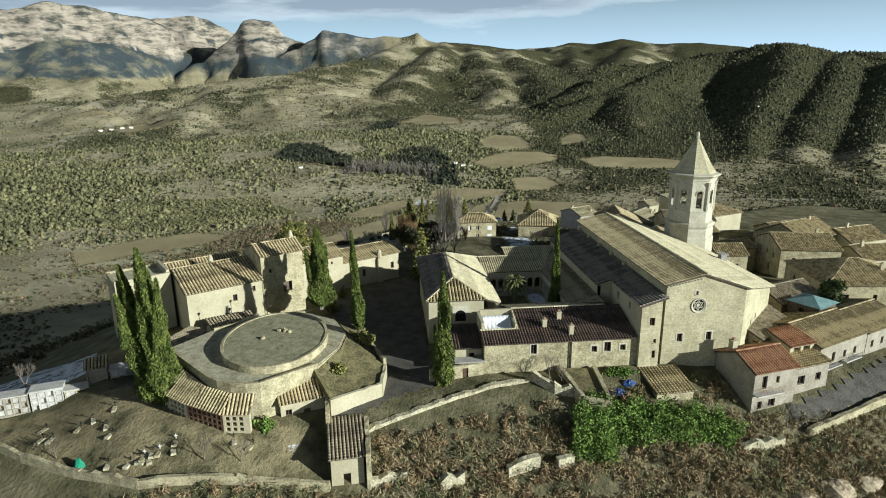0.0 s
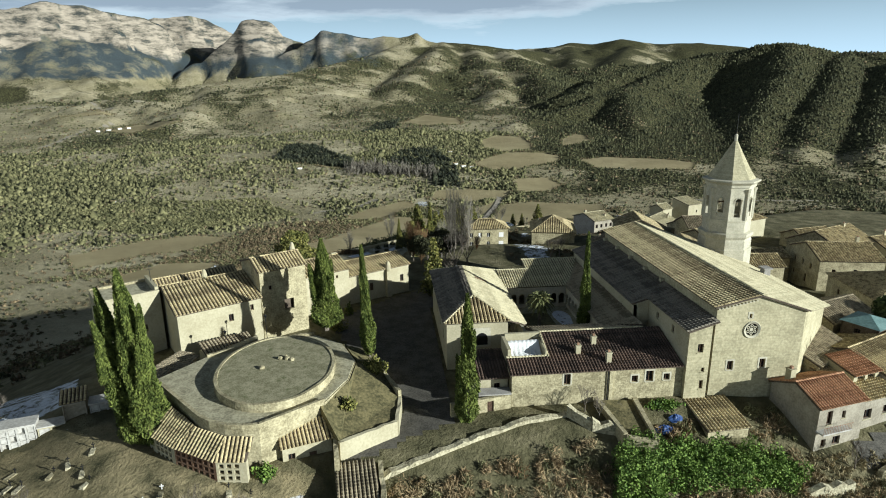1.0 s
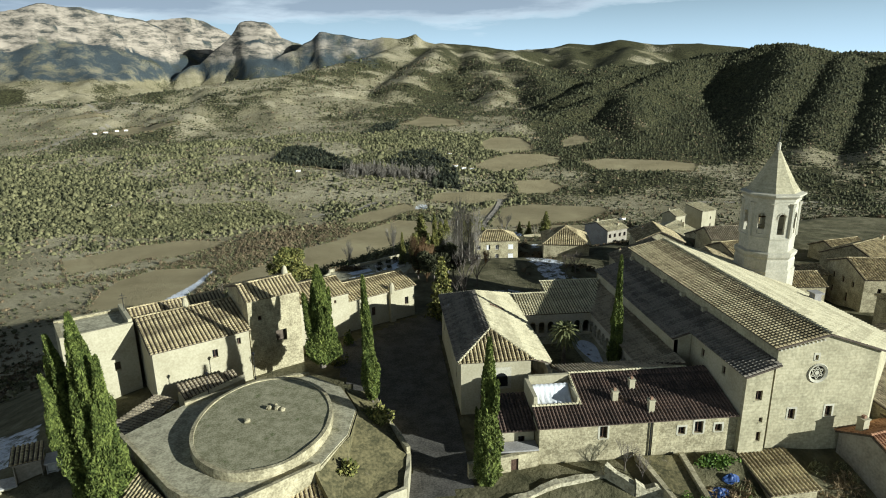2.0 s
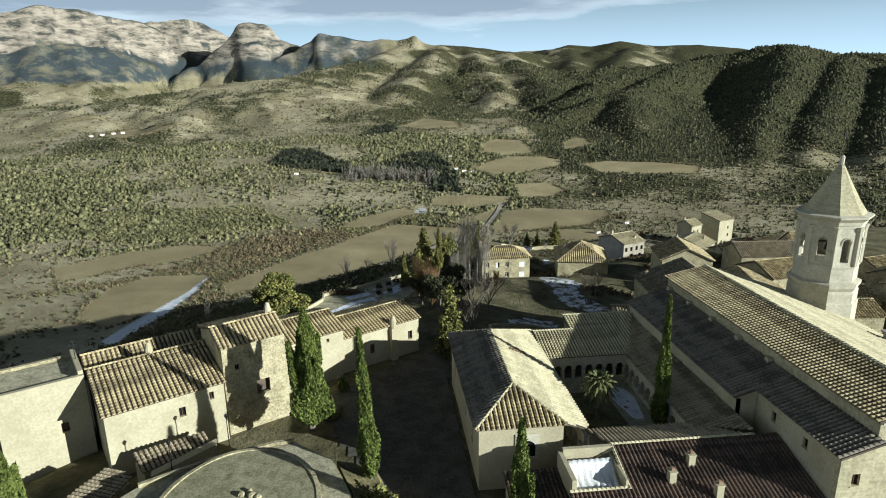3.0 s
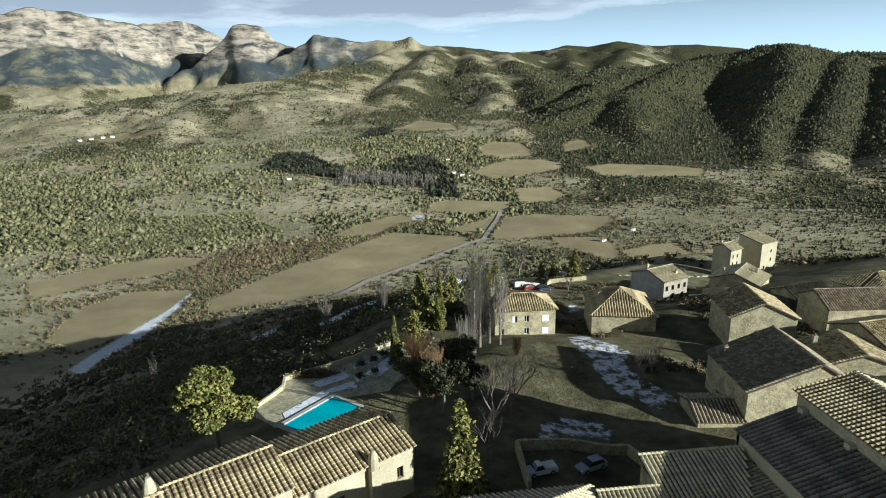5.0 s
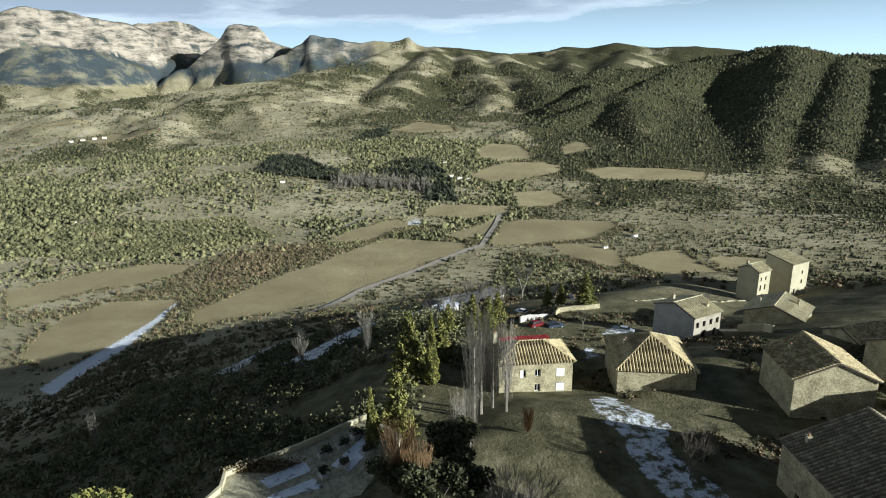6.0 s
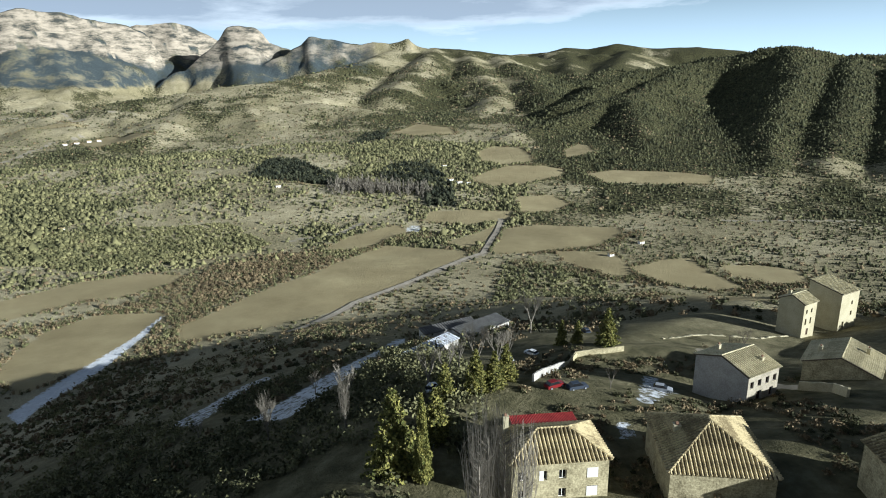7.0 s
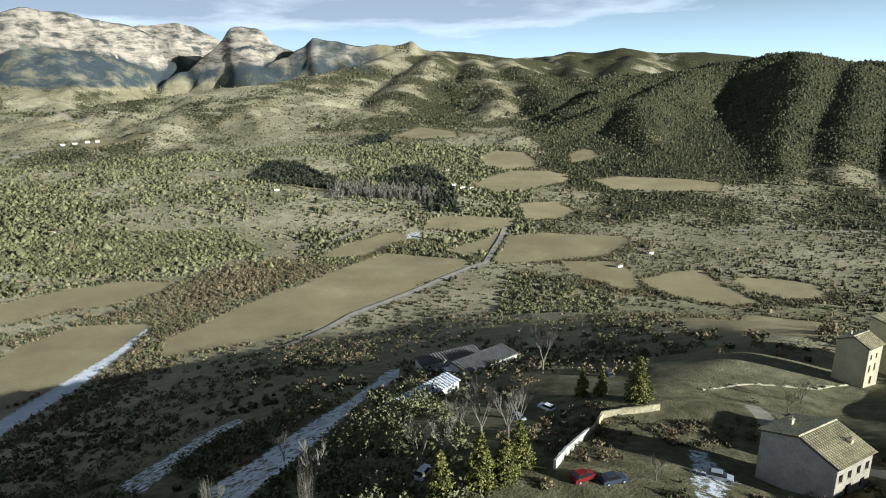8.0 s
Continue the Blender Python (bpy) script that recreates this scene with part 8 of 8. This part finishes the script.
def grove(name, label, poly, n, r, tall, mat, category="wood"):
    """Trees scattered inside an outline."""
    px, py = np.array(poly, float).T
    x, y = rng.uniform(px.min(), px.max(), n), rng.uniform(py.min(), py.max(), n)
    sel = inside(x, y, poly)
    x, y = x[sel], y[sel]
    s = np.exp(rng.normal(0, 0.25, len(x)))
    fine = 1.6 if tall > 5 else 0.8
    tufted(name, label, x, y, r * s, tall * s, 16 if tall > 5 else 26, fine, mat, 0.3, category)
    clumps(name, label, x, y, r * 0.7 * s, tall * 0.5 * s, mat, category)


grove("pine_wood", "dark pine wood on the rise above the meadow", [(-231, 1382), (-222, 1532), (-162, 1533), (-56, 1358), (-53, 1291), (-140, 1340)], 1500, 3.0, 8.0, PINE_WOOD)
grove("pine_wood", "dark pine wood beside the far stream", [(18, 1347), (45, 1449), (129, 1471), (154, 1278), (146, 1140), (99, 1134), (94, 1249)], 1500, 3.2, 9.0, PINE_WOOD)
grove("pine_wood", "dark pine wood on the far knoll", [(-47, 1742), (-6, 1937), (61, 2048), (40, 1805)], 700, 3.6, 8.0, PINE_WOOD)
grove("broom_thicket", "russet and brown thicket along the stream", [(-181, 802), (-186, 867), (-117, 916), (-62, 916), (-32, 868), (-105, 800), (-143, 744), (-165, 725)], 1100, 2.4, 3.6, BROWN_SCRUB, "thicket")
grove("evergreen_grove", "green oak grove on the plain", [(-437, 926), (-502, 1043), (-366, 1076), (-209, 1084), (-124, 960), (-212, 894), (-334, 867)], 4200, 2.3, 3.4, BUSH_LEAF, "thicket")
grove("valley_grove", "grey green oak grove beside the road", [(131, 733), (163, 830), (211, 800), (253, 719), (190, 640), (112, 660)], 1100, 2.4, 3.4, SCRUB_LEAF, "thicket")

# hedges and thickets round the fields and along the stream
hx, hy = [], []
for p in FIELDS:
    for (x0, y0), (x1, y1) in zip(p, p[1:] + p[:1]):
        length = math.hypot(x1 - x0, y1 - y0)
        if y0 < 380 or rng.uniform() < 0.12:
            continue
        n = int(length / 1.3)
        t = rng.uniform(0, 1, n)
        wob = 1.6 + (y0 / 700.0) * 1.6
        hx.append(x0 + (x1 - x0) * t + rng.normal(0, wob, n))
        hy.append(y0 + (y1 - y0) * t + rng.normal(0, wob, n))
for line, n, wob in (([(-175, 470), (-160, 560), (-158, 640), (-167, 715), (-148, 754), (-86, 824), (-40, 884), (-14, 937), (35, 975), (76, 973)], 2600, 15), ([(-330, 660), (-244, 697), (-205, 740), (-192, 821), (-115, 854), (-53, 891)], 1400, 12), ([(132, 881), (179, 870), (279, 874), (373, 944)], 600, 9), ([(171, 821), (255, 747), (389, 699), (480, 700)], 800, 9)):
    t = rng.uniform(0, len(line) - 1.001, n)
    k = t.astype(int)
    q = np.array(line, float)
    hx.append(q[k, 0] + (q[k + 1, 0] - q[k, 0]) * (t - k) + rng.normal(0, wob, n))
    hy.append(q[k, 1] + (q[k + 1, 1] - q[k, 1]) * (t - k) + rng.normal(0, wob, n))
hx, hy = np.concatenate(hx), np.concatenate(hy)
ok = free(hx, hy)
hx, hy = hx[ok], hy[ok]
hs = np.minimum(np.exp(rng.normal(0.42, 0.35, len(hx))), 2.8) * (1 + np.clip(hy - 800, 0, 900) / 1500)
mix_b = rng.uniform(0, 1, len(hx))
for sel, name, label, mat in ((mix_b < 0.5, "hedge_thicket", "leafless brown hedges and stream thickets", BROWN_SCRUB), (mix_b >= 0.5, "hedge_bushes", "olive hedge bushes round the fields", SCRUB_LEAF)):
    clumps(name, label, hx[sel], hy[sel], hs[sel] * 0.5, hs[sel] * 0.7, mat, "hedge")
    tufted(name, label, hx[sel], hy[sel], hs[sel] * 1.2, hs[sel] * 1.9, 20, 0.75, mat, 0.25, "hedge")


# the north slope
x, y, d = scatter(5200, 90, 520, 1.4, -60, 50)
g = fbm(x, y, 45, 3, 3)
z = terrain(x, y)
steepish = (z < -21) & (z > -150)
x, y = x[free(x, y) & steepish & (g > -0.22)], y[free(x, y) & steepish & (g > -0.22)]
r = rng.uniform(0.8, 2.3, len(x)) * (1 + 0.25 * (y > 330))
pick = rng.uniform(0, 1, len(x))
for lo, hi, name, label, mat in ((0, 0.42, "slope_scrub", "olive scrub on the north slope", SCRUB_LEAF), (0.42, 0.8, "slope_brush", "leafless brown brush on the north slope", BROWN_SCRUB), (0.8, 1.01, "slope_oaks", "dark evergreen shrubs on the north slope", OAK_LEAF)):
    s = (pick >= lo) & (pick < hi)
    tufted(name, label, x[s], y[s], r[s], r[s] * 1.25, 26, 0.7, mat)
# dark thicket on the shaded slope west of the village
x, y = rng.uniform(-80, 34, 1900), rng.uniform(182, 345, 1900)
z = terrain(x, y)
sel = (land_cover(x, y)[2] < 0.5) & (z < -13) & (z > -75) & (fbm(x, y, 30, 3, 5) > -0.45) & ~((x > 16) & (y < 240))
x, y = x[sel], y[sel]
r = rng.uniform(1.0, 2.6, len(x))
tufted("slope_thicket", "dark evergreen thicket on the shaded slope", x, y, r, r * 1.6, 44, 0.5, SCRUB_LEAF, 0.2)
# the south slope below the walls
n = 5200
x, y = rng.uniform(-60, 100, n), rng.uniform(55, 108, n)
z = terrain(x, y)
south = (y > 62 + 9 * fbm(x, y, 25, 3, 4)) & (np.abs(x - 20) < 74 + 9 * fbm(x, y, 25, 3, 2)) & (((z < -10.8) & (y < 98 + 0.05 * x)) | ((x > 8) & (x < 64) & (y < 96.5 + 0.19 * x) & (y < 108.5))) & ~((x > 33.5) & (x < 42.5) & (y > 99)) & ~((x > 48.5) & (x < 57) & (y > 102)) & ~((x > -56) & (x < -3) & (y > 91)) & ~((x > -3) & (x < 4) & (y > 89)) & ~((x > 63) & (y > 98))
x, y = x[south], y[south]
r = rng.uniform(0.5, 1.5, len(x))
pick = rng.uniform(0, 1, len(x))
for lo, hi, name, label, mat in ((0, 0.70, "dry_brush", "dry leafless brush below the walls", DRY_BRUSH), (0.70, 0.985, "slope_scrub", "olive scrub below the walls", SCRUB_LEAF), (0.985, 1.01, "red_brush", "russet twigs below the walls", RED_TWIG)):
    s = (pick >= lo) & (pick < hi)
    tufted(name, label, x[s], y[s], r[s], r[s] * 1.2, 64, 0.12, mat, 0.55, "scrub", 7.5)
# dry grass between the brush
n = 11000
gx3, gy3 = rng.uniform(-60, 100, n), rng.uniform(58, 108, n)
gz3 = terrain(gx3, gy3)
open_ground = (gy3 > 65 + 9 * fbm(gx3, gy3, 25, 3, 4)) & (np.abs(gx3 - 20) < 74 + 9 * fbm(gx3, gy3, 25, 3, 2)) & ((gz3 < -10.8) & (gy3 < 98 + 0.05 * gx3)) & ~((gx3 > -56) & (gx3 < 4) & (gy3 > 89)) & (fbm(gx3, gy3, 18, 3, 6) > -0.25)
gx3, gy3 = gx3[open_ground], gy3[open_ground]
gr3 = rng.uniform(0.35, 1.0, len(gx3))
tufted("dry_grass", "dry straw coloured grass on the slope below the walls", gx3, gy3, gr3, gr3 * 0.7, 34, 0.13, STRAW, 0.7, "grass", 5.0)


def outcrop(x, y, r):
    bm = bmesh.new()
    bmesh.ops.create_icosphere(bm, subdivisions=3, radius=1.0)
    g = ground_at(x, y)
    for v in bm.verts:
        c = v.co.normalized()
        k = 0.8 + 0.35 * float(fbm(np.array([x + 2.2 * c.x + c.z]), np.array([y + 2.2 * c.y - c.z]), 1.4, 3, 1)[0]) + 0.12 * math.floor(3 * c.z) / 3
        v.co = Vector((x + c.x * r * 1.5 * k, y + c.y * r * k, g + c.z * r * 0.75 * k - 0.15 * r))
    me = bpy.data.meshes.new("rock_outcrop")
    bm.to_mesh(me)
    bm.free()
    me.materials.append(OUTCROP)
    tagged(new("rock_outcrop", me), "weathered ochre rock outcrop on the slope below the walls", "rock", "rock outcrops")


for x, y, r in ((36.0, 86.5, 2.2), (41.5, 85.2, 1.7), (46.0, 86.8, 2.4), (52.0, 87.0, 1.6), (57.0, 88.4, 2.3), (62.0, 88.0, 2.6), (67.5, 89.8, 2.1), (73.0, 91.0, 2.4), (29.0, 88.0, 1.6), (79.0, 92.0, 2.0), (9.0, 87.0, 1.3), (17.0, 88.2, 1.5)):
    outcrop(x, y, r)

# garden brush north of the cloister
x, y = rng.uniform(40, 112, 2400), rng.uniform(196, 305, 2400)
sel = (fbm(x, y, 22, 3, 4) > -0.1) & (land_cover(x, y)[2] < 0.5) & (land_cover(x, y)[1] < 0.3)
for q0, q1, w0, w1 in ((44, 66, 203, 219), (68, 86, 205, 225), (96, 112, 236, 262), (60, 96, 262, 282)):
    sel &= ~((x > q0) & (x < q1) & (y > w0) & (y < w1))
x, y = x[sel], y[sel]
r = rng.uniform(0.4, 1.1, len(x))
pick = rng.uniform(0, 1, len(x))
for lo, hi, name, label, mat in ((0, 0.6, "garden_brush", "leafless brown brush in the garden", BROWN_SCRUB), (0.6, 1.01, "garden_scrub", "dark evergreen brush in the garden", OAK_LEAF)):
    s = (pick >= lo) & (pick < hi)
    tufted(name, label, x[s], y[s], r[s], r[s] * 1.2, 40, 0.3, mat, 0.4)
# bare poplars along the stream far down the valley
t = rng.uniform(0, 1, 260)
x, y = -63 + 170 * t + rng.normal(0, 5, 260), 1291 - 63 * t + rng.normal(0, 20, 260)
tufted("poplar_row", "row of bare pale poplars along the far stream", x, y, np.full(260, 2.0), rng.uniform(12, 22, 260), 36, 1.0, PALE_BARK, 0.9, "trees", 5.0)

# dirt road between the fields
def road_strip(name, label, line, half, mat):
    pts = []
    for (x0, y0), (x1, y1) in zip(line, line[1:]):
        n = max(2, int(math.hypot(x1 - x0, y1 - y0) / 6))
        ux, uy = (x1 - x0) / math.hypot(x1 - x0, y1 - y0), (y1 - y0) / math.hypot(x1 - x0, y1 - y0)
        pts += [(x0 + (x1 - x0) * k / n, y0 + (y1 - y0) * k / n, -uy, ux) for k in range(n)]
    verts = [(x + nx * half * s, y + ny * half * s, ground_at(x + nx * half * s, y + ny * half * s) + 1.0) for x, y, nx, ny in pts for s in (-1, 0, 1)]
    faces = [(3 * k + c, 3 * k + 3 + c, 3 * k + 4 + c, 3 * k + 1 + c) for k in range(len(pts) - 1) for c in (0, 1)]
    tagged(new(name, mesh_of(verts, faces, mat, True)), label, "road", kind="structure")


road_strip("road", "pale dirt road between the fields", [(-60, 610), (-30, 668)] + TRACK_A[1:], 3.4, LANE)

# far farms
for x0, y0, s in ((150, 1294, 1.3), (166, 1276, 1.1), (183, 1270, 0.9), (155, 1420, 1.0), (-816, 1976, 1.4), (-791, 1996, 1.2), (-840, 1960, 1.2), (-770, 2010, 1.2), (286, 823, 0.7), (-170, 1304, 1.0), (348, 879, 0.8), (-447, 1075, 0.9)):
    g0 = ground_at(x0, y0)
    house("farmhouse", "small white farmhouse among the far fields", x0, y0, 20, 9 * s, 6 * s, g0 - 4, g0 + 4.0 * s, 1.2 * s, WHITE_PAINT, TILE, "gable", {"f": [(2 * s, 5, 1, 1.6), (5 * s, 5, 1, 1.6)]}, spacing=1.6, group="far farmhouses")
